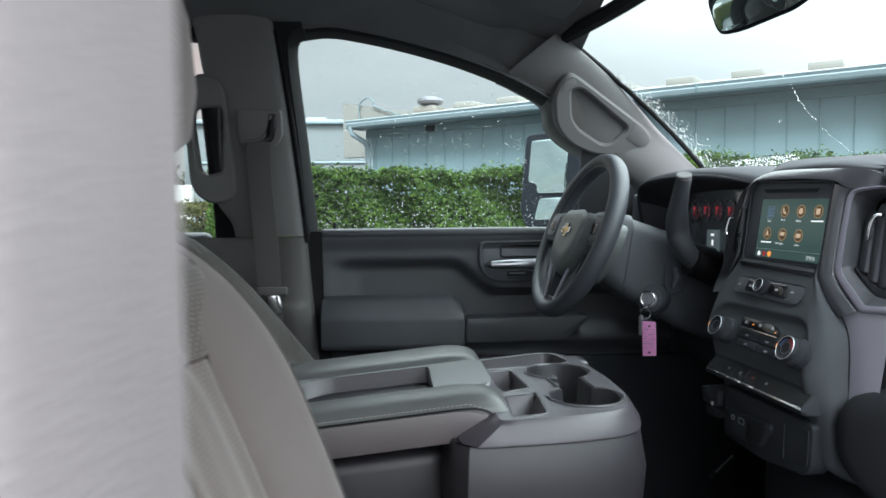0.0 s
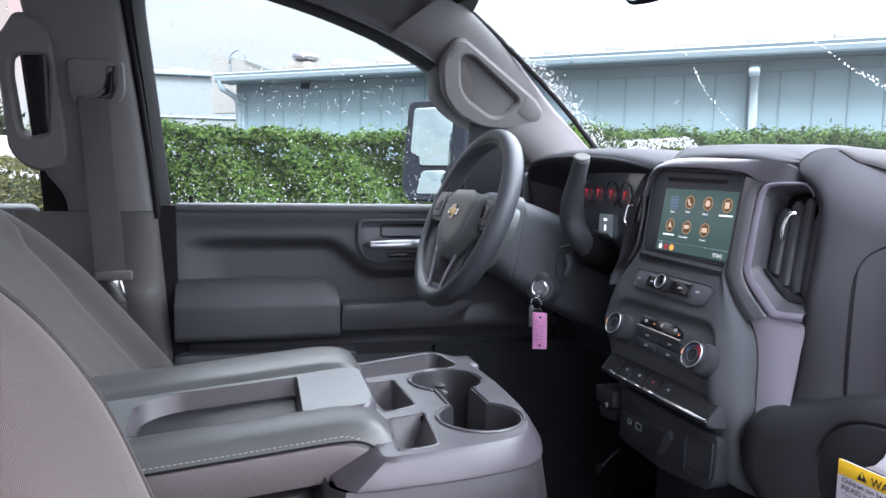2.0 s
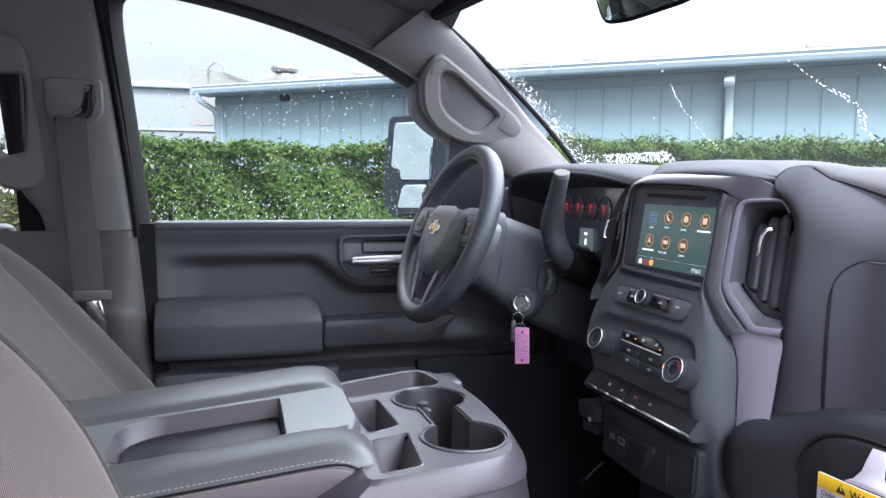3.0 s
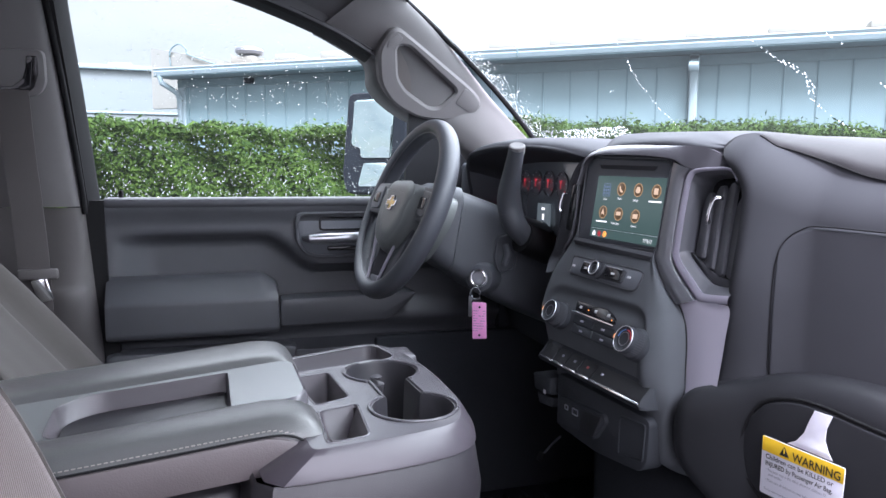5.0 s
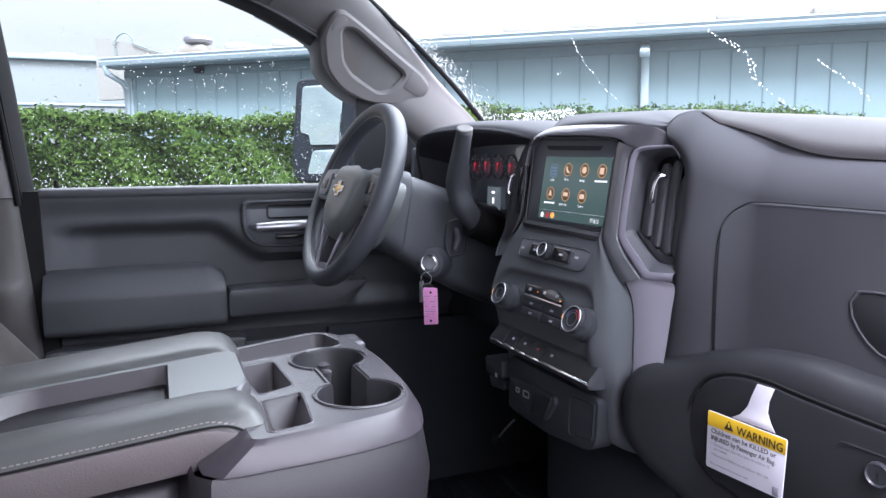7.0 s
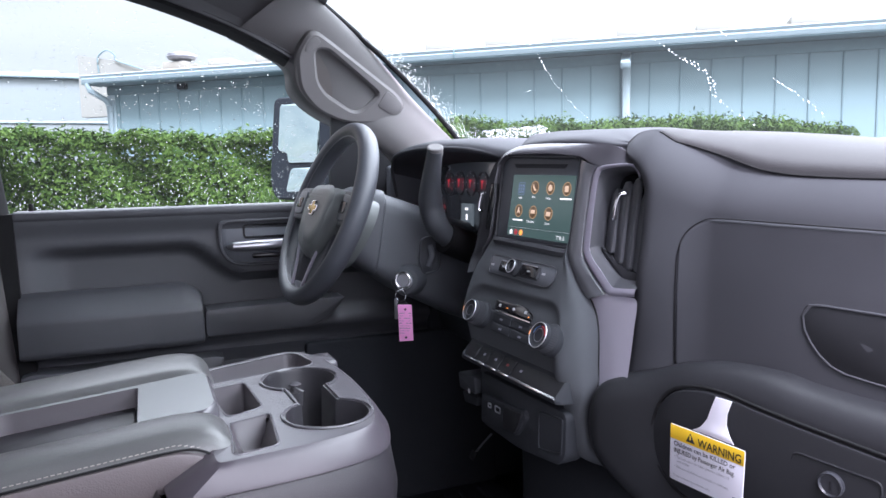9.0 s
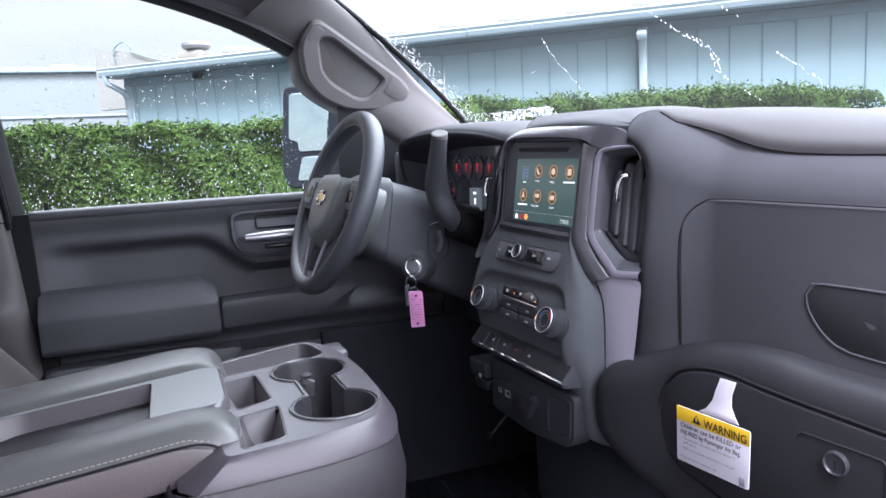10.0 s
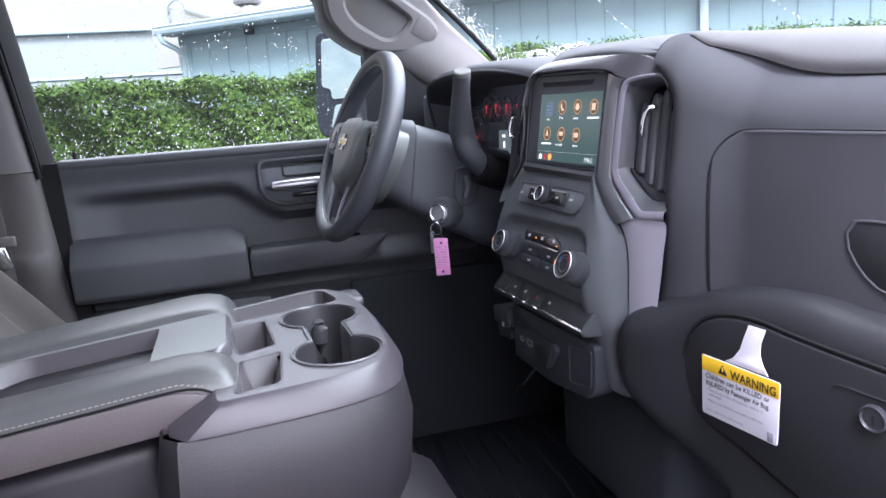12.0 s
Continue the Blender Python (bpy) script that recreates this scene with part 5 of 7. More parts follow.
for p, q, r in zip(*[catmull([P3.p(a, b, c) for a, b in line_v], 110) for line_v, c in ((OUT_V, 0.0015), (MID_V, 0.0015), (IN_V, -0.010))]):
    rows.append([p - lift * 0.012, p, p.lerp(q, 0.12) + lift * 0.0012, p.lerp(q, 0.35) + lift * 0.0016, p.lerp(q, 0.75) + lift * 0.0012, q, q - lift * 0.003])
    slopes.append([q - lift * 0.001, q.lerp(r, 0.1) - lift * 0.001, q.lerp(r, 0.5), r, r - lift * 0.004])
    walls.append([r, r - lift * 0.004 + Vector((0, -0.001, 0)), r - lift * 0.030 + Vector((0, -0.003, 0))])
part("silver_frame", loft(rows, closed=False), SILVER_MID, stack, "satin silver vent surround")
part("vent_slope", loft(slopes, closed=False), SLAT, stack)
part("vent_wall", loft(walls, closed=False), SLAT, stack)
vent = part("vent_frame", P3.set(shifted(slab(rounded([(-0.040, 0.128), (0.060, 0.128), (0.060, -0.034), (0.005, -0.030), (-0.040, 0.010)], 0.006), 0.01, 0.002), (0, 0, -0.032))), GLOSS, stack, "dark vent box")
part("vent_foot", P3.set(shifted(slab(rounded([(-0.034, 0.020), (-0.014, 0.010), (0.010, -0.003), (0.030, -0.008), (0.056, -0.008), (0.056, -0.022), (0.018, -0.022), (-0.030, 0.008)], 0.003), 0.02, 0.002), (0, 0, -0.012))), DASH, vent)
for a, b0, b1 in ((-0.019, 0.016, 0.100), (-0.001, 0.004, 0.110), (0.017, -0.003, 0.114), (0.036, -0.006, 0.098), (0.054, -0.006, 0.080)):
    vane = [(a - 0.0095, b0), (a + 0.0105, b0 - 0.005), (a + 0.011, b1 - 0.004), (a + 0.003, b1), (a - 0.008, b1 - 0.012)]
    sl = slab(even(rounded(vane, [0.004, 0.004, 0.010, 0.008, 0.010]), 40), 0.006, 0.002)
    sl.transform(Matrix.Translation((a, 0, -0.012)) @ Matrix.Rotation(radians(-16), 4, "Y") @ Matrix.Translation((-a, 0, 0)))
    part("slat", P3.set(sl), SLAT, vent)
part("vent_tab", P3.set(tube(catmull([(0.014, 0.091, -0.006), (0.009, 0.089, 0.003), (0.005, 0.076, 0.005), (0.003, 0.063, 0.004), (0.000, 0.058, 0.001), (-0.003, 0.061, -0.004)], 22), [0.0022, 0.0030, 0.0030, 0.0027, 0.0026, 0.0026, 0.0026, 0.0026, 0.0026, 0.0026, 0.0026, 0.0026, 0.0026, 0.0026, 0.0026, 0.0026, 0.0028, 0.0030, 0.0032, 0.0032, 0.0028, 0.002], 10)), CHROME, vent, "chrome vent tab")

# ---- instrument cluster ----
cluster = thing("instrument_cluster", (0.72, 1.54, 1.3), "hooded instrument cluster with red lit needles", "instrument panel")
net = []
for y, zt, x0 in ((1.20, 1.452, 0.668), (1.25, 1.466, 0.655), (1.35, 1.479, 0.635), (1.50, 1.485, 0.620), (1.62, 1.480, 0.614), (1.68, 1.468, 0.614), (1.71, 1.445, 0.622), (1.73, 1.40, 0.64)):
    net.append([(x0 + 0.095, y, zt - 0.044), (x0 + 0.03, y, zt - 0.028), (x0 + 0.004, y, zt - 0.022), (x0, y, zt - 0.014), (x0 + 0.014, y, zt - 0.003), (x0 + 0.07, y, zt + 0.003), (x0 + 0.18, y, zt - 0.002), (1.0, y, 1.43)])
part("hood", surface(net, 48, 40), DASH, cluster, "dark grey hood over the gauges")
lip_line = catmull([(0.672, 1.20, 1.434), (0.657, 1.25, 1.448), (0.635, 1.35, 1.4635), (0.619, 1.50, 1.4695), (0.612, 1.62, 1.4645), (0.611, 1.672, 1.452), (0.618, 1.698, 1.42), (0.63, 1.705, 1.37)], 40)
part("hood_lip", tube(lip_line, 0.0035, 8), DASH, cluster)
CP = Plane((0.714, 1.466, 1.368), (0, -1, 0), (0.03, 0, 1))
part("face", CP.set(slab(rounded([(-0.26, 0.085), (0.24, 0.085), (0.24, -0.13), (-0.26, -0.13)], 0.03), 0.02, 0.004)), LENS_HAZE, cluster)
part("side_cheek", box((0.12, 0.022, 0.19), (0.672, 1.722, 1.345), 0.009, 3), DASH_DARK, cluster)
for a, b, r in ((-0.130, 0.030, 0.026), (-0.076, 0.031, 0.026), (-0.019, 0.030, 0.026), (0.037, 0.028, 0.026), (-0.205, -0.035, 0.062), (0.115, -0.045, 0.058)):
    g = part("gauge", CP.set(shifted(frame_ring(ellipse(a, b, r, r), ellipse(a, b, r * 0.95, r * 0.95), 0.003, 0.0006, 40), (0, 0, 0.003))), SILVER_DARK, cluster, "round gauge with a red needle")
    if r < 0.03:
        flag = [(a + 0.62 * q, b + 0.85 * w) for q, w in ((-0.004, -0.010), (-0.001, -0.010), (0.001, 0.002), (0.008, 0.008), (0.005, 0.011), (-0.002, 0.006), (-0.007, 0.011), (-0.008, 0.006), (-0.003, 0.001))]
    else:
        flag = [(a - 0.052, b + 0.017), (a - 0.052, b + 0.013), (a + 0.016, b + 0.006), (a + 0.016, b + 0.010)]
    part("needle", CP.set(shifted(slab(flag, 0.001, 0.0002), (0, 0, 0.004))), RED, g)
    for q in range(7):
        an = radians(215 - 42 * q)
        part("tick", CP.set(shifted(disc(0.0013 if r < 0.03 else 0.0022, (a + r * 0.80 * math.cos(an), b + r * 0.80 * math.sin(an))), (0, 0, 0.0035))), RED if q == 6 else MARK, g)
inf = part("info_display", CP.set(shifted(slab([(-0.057, -0.011), (-0.004, -0.011), (-0.002, -0.062), (-0.058, -0.060)], 0.004, 0.001), (0, 0, 0.006))), GREY_GLOW, cluster, "small grey lit display")
bar(-0.036, -0.022, -0.024, 0.005, CP, LIT, inf, "digit_bar", 0.0066)
bar(-0.032, -0.024, -0.044, 0.012, CP, LIT, inf, "digit_bar", 0.0066)
bar(-0.052, -0.008, -0.056, 0.003, CP, INK, inf, "digit_bar", 0.0066)
part("display_strip", CP.set(shifted(slab([(-0.103, -0.067), (0.014, -0.064), (0.012, -0.081), (-0.086, -0.079)], 0.004, 0.001), (0, 0, 0.005))), SATIN, cluster)
for q in range(3):
    bar(-0.058 + 0.026 * q, -0.044 + 0.026 * q, -0.076, 0.007, CP, LIT, cluster, "lit_mark", 0.0056)
# outer end of the dash with a round air vent
part("dash_end", loft([[(x, y, z) for x, z in ((0.640 + k, 1.28), (0.632 + k, 1.36), (0.640 + k, 1.412), (0.670 + k, 1.432), (0.80, 1.434), (0.80, 1.28))] for y, k in ((1.735, 0.012), (1.742, 0.0), (1.79, -0.004), (1.80, 0.008))]), DASH, cluster, "grey outer end of the dash")

# ---- steering column ----
column = thing("steering_column", (0.6, 1.537, 1.2), "dark steering column with ignition lock and column shifter", "steering column")
rings = []
for x, zc, hw, hh in ((0.452, 1.335, 0.060, 0.055), (0.475, 1.325, 0.076, 0.072), (0.51, 1.308, 0.082, 0.082), (0.515, 1.305, 0.074, 0.078), (0.57, 1.275, 0.076, 0.088), (0.66, 1.235, 0.080, 0.094), (0.76, 1.20, 0.080, 0.10)):
    sec = rounded([(-hw, -hh), (hw, -hh), (hw, hh), (-hw, hh)], 0.035)
    rings.append([(x + 0.42 * p.y * 0.4, 1.537 + p.x, zc + p.y) for p in sec])
part("shroud", loft(rings), SHROUD, column)
IG = Plane((0.556, 1.456, 1.216), (0.80, -0.60, 0), (0.10, 0, 1))
part("ignition_boss", IG.set(lathe([(0.044, -0.085), (0.038, -0.045), (0.032, -0.012), (0.029, -0.001), (0.026, 0.003), (0.016, 0.005)], 32)), SHROUD, column)
part("ignition_lock", IG.set(lathe([(0.0175, 0.004), (0.0175, 0.012), (0.0145, 0.013), (0.012, 0.010), (0.004, 0.010)], 28)), BRUSHED, column, "chrome ignition lock")
lev = catmull([(0.578, 1.339, 1.462), (0.585, 1.380, 1.405), (0.592, 1.402, 1.364), (0.605, 1.404, 1.324), (0.635, 1.410, 1.292)], 34)
lever_r = [0.0140 + 0.0085 * step(i / 33, 0.0, 0.5) - 0.003 * step(i / 33, 0.7, 1.0) for i in range(34)]
part("shift_lever", tube(lev[:21], lever_r[:21], 20), LEVER, column, "tapered black column shift lever")
part("lever_arm", tube(lev[20:], lever_r[20:], 20), LEVER, column)
part("lever_cap", Plane(lev[0] + Vector((0.0, 0, 0.004)), (0.92, -0.39, 0), (0.35, 0.82, 0.45)).set(lathe([(0.0135, -0.014), (0.0145, -0.003), (0.0145, 0.0), (0.0125, 0.0015), (0.0005, 0.001)], 28)), PILLAR, column, "grey cap of the shift lever")
part("lever_boot", tube([lev[-1] + Vector((-0.012, 0, 0.006)), lev[-1] + Vector((0.05, 0.01, -0.02))], 0.030, 18), RUBBER, column)
ADJ = Plane((0.606, 1.452, 1.262), (0.99, -0.10, 0), (0.05, 0, 1))
adj_o = rounded([(-0.016, 0.034), (0.020, 0.040), (0.030, 0.024), (0.022, -0.034), (-0.012, -0.040), (-0.022, -0.010)], 0.010)
part("adjuster", ADJ.set(frame_ring(adj_o, inset(even(adj_o, 64), 0.004), 0.02, 0.0015)), SHROUD, column, "recessed column adjuster surround")
part("adjuster_lever", ADJ.set(tube([(0.002, 0.018, -0.004), (0.006, 0.0, 0.004), (-0.002, -0.022, 0.002)], [0.006, 0.008, 0.006], 10)), DASH_DARK, column)
part("stalk", tube([(0.52, 1.61, 1.34), (0.53, 1.70, 1.36), (0.53, 1.76, 1.37)], 0.008, 10), DASH_DARK, column)

# ---- steering wheel ----
wheel = thing("steering_wheel", (0.425, 1.537, 1.348), "black three-spoke steering wheel with a gold badge", "steering wheel")
AL, BE, WR = 0.395, 0.080, 0.172
n_w = Vector((-math.cos(AL) * math.cos(BE), -math.cos(AL) * math.sin(BE), math.sin(AL)))
r_w = Vector((math.sin(BE), -math.cos(BE), 0))
WP = Plane((0.425, 1.537, 1.348), r_w, n_w.cross(r_w) * 1.0)
rings = []
for i in range(72):
    t = 2 * math.pi * i / 72
    d = Vector((math.cos(t), math.sin(t), 0))
    rings.append([d * (WR - 0.002) + d * (0.0170 * math.cos(q)) + Vector((0, 0, 0.0200 * math.sin(q))) for q in (2 * math.pi * j / 16 for j in range(16))])
part("rim", WP.set(loft(rings, loop=True)), LEATHER, wheel, "grained black steering wheel rim")
line_r = [Vector((math.cos(t), math.sin(t), 0)) * (WR - 0.0155) + Vector((0, 0, 0.0115)) for t in (2 * math.pi * i / 72 for i in range(72))]
part("rim_seam", WP.set(tube(line_r, 0.0011, 6, True)), SILVER_DARK, wheel, "pale seam round the rim")
hub = rounded([(-0.088, 0.044), (-0.03, 0.052), (0.05, 0.052), (0.108, 0.044), (0.116, 0.000), (0.096, -0.050), (0.064, -0.086), (0.000, -0.098), (-0.052, -0.080), (-0.080, -0.046), (-0.092, 0.004)], 0.020)
rings = []
for d, c in ((0.0, -0.060), (0.0, -0.014), (0.003, 0.008), (0.008, 0.016), (0.016, 0.0225), (0.028, 0.026)):
    rings.append([(p.x, p.y, c) for p in inset(even(hub, 80), d)])
part("airbag_cover", WP.set(loft(rings)), HUB_SHEEN, wheel, "dark smooth airbag cover")
facet = even(rounded([(-0.046, 0.038), (0.060, 0.040), (0.084, 0.026), (0.072, -0.030), (0.046, -0.062), (0.006, -0.064), (-0.030, -0.030)], 0.016), 70)
part("cover_face", WP.set(loft([[(p.x, p.y, c) for p in inset(facet, d)] for d, c in ((-0.010, 0.0235), (-0.003, 0.0275), (0.004, 0.0295), (0.012, 0.0300))], cap=(False, True))), HUB_SHEEN, wheel, "raised smooth middle of the airbag cover")
for s in (-1, 1):
    lift = 0.0 if s < 0 else -0.010
    sp = rounded([(s * 0.075, 0.046), (s * 0.152, 0.044), (s * 0.164, 0.015), (s * 0.152, -0.022), (s * 0.078, -0.024)], 0.010)
    arm_ob = part("spoke", WP.set(shifted(slab(sp, 0.024, 0.005), (0, 0, 0.018 + lift))), LEATHER, wheel)
    sw = rounded([(s * 0.094, 0.038), (s * 0.142, 0.034), (s * 0.148, 0.0), (s * 0.140, -0.014), (s * 0.092, -0.012)], 0.008)
    part("switch_pad", WP.set(shifted(slab(sw, 0.006, 0.002), (0, 0, 0.0215 + lift))), DASH_DARK, arm_ob)
    part("switch", WP.set(shifted(slab(rounded([(s * 0.104, 0.024), (s * 0.134, 0.022), (s * 0.134, 0.000), (s * 0.102, 0.000)], 0.006), 0.006, 0.002), (0, 0, 0.0235 + lift))), GLOSS, arm_ob)
    lower = rounded([(s * 0.036, -0.088), (s * 0.072, -0.050), (s * 0.094, -0.010), (s * 0.100, -0.030), (s * 0.078, -0.140), (s * 0.060, -0.158), (s * 0.028, -0.164), (s * 0.034, -0.130)], 0.006)
    leg_ob = part("lower_spoke", WP.set(shifted(slab(even(lower, 70), 0.022, 0.003), (0, 0, 0.004))), LEATHER, wheel)
    edge_in = [(s * 0.092, -0.012, 0.012), (s * 0.072, -0.055, 0.011), (s * 0.050, -0.095, 0.009), (s * 0.036, -0.135, 0.007), (s * 0.030, -0.158, 0.006)]
    part("trim_line", WP.set(tube(catmull(edge_in, 20), 0.0030, 6)), SILVER, leg_ob, "satin grey trim line")
part("bottom_bridge", WP.set(shifted(slab(rounded([(-0.05, -0.142), (0.05, -0.142), (0.045, -0.166), (-0.045, -0.166)], 0.006), 0.02, 0.003), (0, 0, 0.003))), SILVER_DARK, wheel)
cross = [(-0.022, 0.004), (-0.009, 0.004), (-0.0075, 0.011), (0.0075, 0.011), (0.009, 0.004), (0.022, 0.004), (0.020, -0.004), (0.0085, -0.004), (0.007, -0.011), (-0.007, -0.011), (-0.0085, -0.004), (-0.020, -0.004)]
cross = [(x * 1.1, y * 1.1) for x, y in cross]
bd = shifted(slab(cross, 0.003, 0.0008), (0.012, 0.000, 0.0325))
part("badge", WP.set(bd), GOLD, wheel, "small gold cross-shaped badge in a chrome rim")
part("badge_rim", WP.set(tube([(p[0] * 1.06 + 0.012, p[1] * 1.10, 0.0320) for p in cross], 0.0022, 6, True)), CHROME, wheel)

# ---- key and tag ----
keys = thing("key_set", (0.545, 1.45, 1.15), "ignition key with steel rings and a pink paper tag", "keys")
IK = Plane((0.550, 1.444, 1.214), (0.86, -0.51, 0), (0, 0, 1))
ring1 = [(0.0135 * math.cos(t), 0.006 + 0.015 * math.sin(t), 0.012) for t in (2 * math.pi * i / 28 for i in range(28))]
part("key_bow", IK.set(tube(ring1, 0.0022, 8, True)), CHROME, keys)
ring2 = [(-0.004 + 0.010 * math.cos(t), -0.024 + 0.012 * math.sin(t), 0.016) for t in (2 * math.pi * i / 28 for i in range(28))]
part("split_ring", IK.set(tube(ring2, 0.0012, 6, True)), CHROME, keys)
ring3 = [(0.0 + 0.010 * math.cos(t), -0.041 + 0.009 * math.sin(t), 0.019) for t in (2 * math.pi * i / 28 for i in range(28))]
part("tag_ring", IK.set(tube(ring3, 0.0012, 6, True)), CHROME, keys)
part("spare_key", IK.set(shifted(slab(rounded([(-0.018, -0.030), (-0.010, -0.028), (-0.012, -0.070), (-0.018, -0.070)], 0.002), 0.002, 0.0006), (0, 0, 0.012))), BRUSHED, keys)
TAG = Plane((0.552, 1.438, 1.172), (0.86, -0.51, 0.0), (-0.10, 0.05, 0.99))
tag_o = rounded([(-0.0135, 0.003), (0.0135, 0.003), (0.0150, -0.066), (-0.0120, -0.068)], 0.002)
tg = part("tag", TAG.set(shifted(slab(tag_o, 0.0012, 0.0003), (0, 0, 0.02))), PINK, keys, "pink tag with handwriting and two punched holes")
for b in (-0.006, -0.060):
    part("hole", TAG.set(disc(0.0022, (0.001, b), 0.0206)), INK, tg)
rnd = random.Random(4)
for q in range(9):
    b = -0.014 - q * 0.0048
    a = -0.011
    while a < 0.009:
        w = rnd.uniform(0.0015, 0.006)
        if rnd.random() < 0.75:
            bar(a, min(a + w, 0.0115), b, 0.0007 if q % 2 else 0.0013, TAG, GREYINK, tg, "handwriting_bar", 0.0206)
        a += w + 0.0012

# ---- warning hang tag ----
LB = Plane(P5.p(-0.016, 0.010, 0.0165), (0.2, -1, 0), (-0.03, 0, 1))
hang = thing("warning_label", P5.p(0.03, -0.06, 0.012), "white and yellow airbag warning tag hung on the glove box", "label")
neck = [(0.030, 0.0), (0.040, 0.006), (0.049, 0.018), (0.054, 0.032), (0.060, 0.046), (0.080, 0.0455), (0.074, 0.030), (0.073, 0.017), (0.077, 0.006), (0.082, -0.002)]
part("strap", LB.set(shifted(slab(neck, 0.0008, 0.0002), (0, 0, 0.0002))), PAPER, hang)
card = rounded([(0.0, 0.0), (0.097, -0.004), (0.093, -0.072), (-0.002, -0.068)], 0.003)
cd = part("card", LB.set(shifted(slab(card, 0.0008, 0.0002), (0, 0, 0.0012))), PAPER, hang)
part("yellow_band", LB.set(shifted(slab([(0.0007, -0.0004), (0.0964, -0.0044), (0.0955, -0.0214), (0.0002, -0.0174)], 0.0003, 0.0001), (0, 0, 0.0018))), YELLOW, cd)
part("triangle", LB.set(shifted(slab(rounded([(0.022, -0.0155), (0.034, -0.016), (0.028, -0.0045)], 0.001), 0.0003, 0.0001), (0, 0, 0.0022))), INK, cd)
bar(0.0274, 0.0288, -0.0125, 0.0055, LB, YELLOW, cd, "exclamation_bar", 0.0027)
tl = -0.04
writing("WARNING", 0.0135, (0.038, -0.0168), LB, INK, cd, squeeze=0.84, c=0.0024, tilt=tl, bold=0.0002)
writing("Children can be KILLED or", 0.0078, (0.005, -0.0248), LB, INK, cd, squeeze=0.93, c=0.0022, tilt=tl, bold=0.0001)
writing("INJURED by Passenger Air Bag.", 0.0078, (0.005, -0.0330), LB, INK, cd, squeeze=0.80, c=0.0022, tilt=tl, bold=0.0001)
writing("\u2022 The back seat is the safest place for children 12", 0.0047, (0.006, -0.0395), LB, GREYINK, cd, squeeze=0.77, c=0.0022, tilt=tl)
writing("and under.", 0.0047, (0.009, -0.0445), LB, GREYINK, cd, squeeze=0.9, c=0.0022, tilt=tl)
writing("\u2022 Make sure all children use seat belts or child seats.", 0.0047, (0.006, -0.0515), LB, GREYINK, cd, squeeze=0.72, c=0.0022, tilt=tl)
writing("To be removed by customer only.", 0.0040, (0.004, -0.0625), LB, GREYINK, cd, squeeze=0.9, c=0.0022, tilt=tl)
bar(0.082, 0.089, -0.070, 0.010, LB, GREYINK, cd, "code_block", 0.0022)


# ---- folding centre console ----
console = thing("centre_console", (0.1, 1.05, 0.85), "grey folding centre console with padded lid and cup holders", "console")
TOP = 1.150


def plate(outer, holes, z, depth_of, slope_of):
    """A flat top with openings, and the walls and floors of these as separate meshes."""
    bm = bmesh.new()
    edges = []
    for loop_pts in [outer] + holes:
        vs = [bm.verts.new((p[0], p[1], z)) for p in loop_pts]
        for i in range(len(vs)):
            edges.append(bm.edges.new((vs[i], vs[(i + 1) % len(vs)])))
    bmesh.ops.triangle_fill(bm, use_beauty=True, use_dissolve=False, edges=edges, normal=(0, 0, 1))
    wells = []
    for loop_pts, depth, sl in zip(holes, depth_of, slope_of):
        pts = [Vector((p[0], p[1])) for p in loop_pts]
        rings = [[(p.x, p.y, z + 0.0005) for p in pts], [(p.x, p.y, z - 0.004) for p in inset(pts, 0.0015)], [(p.x, p.y, z - depth + 0.006) for p in inset(pts, sl)], [(p.x, p.y, z - depth) for p in inset(pts, sl + 0.005)]]
        wells.append(loft(rings, cap=(False, True)))
    return bm, wells


outer = rounded([(0.150, 0.845), (0.264, 0.862), (0.315, 0.880), (0.338, 0.950), (0.342, 1.09), (0.330, 1.205), (0.298, 1.263), (0.125, 1.190)], [0.01, 0.03, 0.03, 0.05, 0.05, 0.04, 0.03, 0.01])
tray = rounded([(0.166, 0.857), (0.212, 0.868), (0.219, 0.974), (0.171, 0.959)], 0.009)
bin_ = rounded([(0.172, 0.978), (0.215, 0.998), (0.208, 1.114), (0.158, 1.103)], 0.010)
slot = rounded([(0.158, 1.122), (0.303, 1.158), (0.314, 1.175), (0.302, 1.238), (0.286, 1.247), (0.146, 1.188)], 0.010)
cupA, cupB, cr = Vector((0.277, 1.098)), Vector((0.279, 0.944)), 0.047
cups = []
for i in range(40):
    t = radians(-62 + 304 * i / 39)
    cups.append((cupA.x + cr * math.cos(t), cupA.y + cr * 1.05 * math.sin(t)))
for i in range(40):
    t = radians(118 + 304 * i / 39)
    cups.append((cupB.x + cr * math.cos(t), cupB.y + cr * 1.05 * math.sin(t)))
top_bm, wells = plate(outer, [tray, bin_, slot, cups], TOP, (0.035, 0.08, 0.05, 0.085), (0.012, 0.004, 0.005, 0.004))
top = part("top_plate", top_bm, CONSOLE, console)
# The cup wells get the darkest tone, their shade painted in.
for w, nm, mt in zip(wells, ("tray_well", "bin_well", "phone_slot", "cup_well"), (WELL, WELL, WELL, WELL_DEEP_SHADE)):
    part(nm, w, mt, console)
for pts in (tray, bin_, slot):
    part("well_rim", tube([(p.x, p.y, TOP - 0.0002) for p in even(pts, 60)], 0.0015, 8, True), CONSOLE, console, "rounded edge of a console opening")
part("tray_step", shifted(slab(rounded([(0.183, 0.880), (0.205, 0.888), (0.209, 0.930), (0.186, 0.922)], 0.006), 0.008, 0.003), (0, 0, TOP - 0.027)), WELL, console)
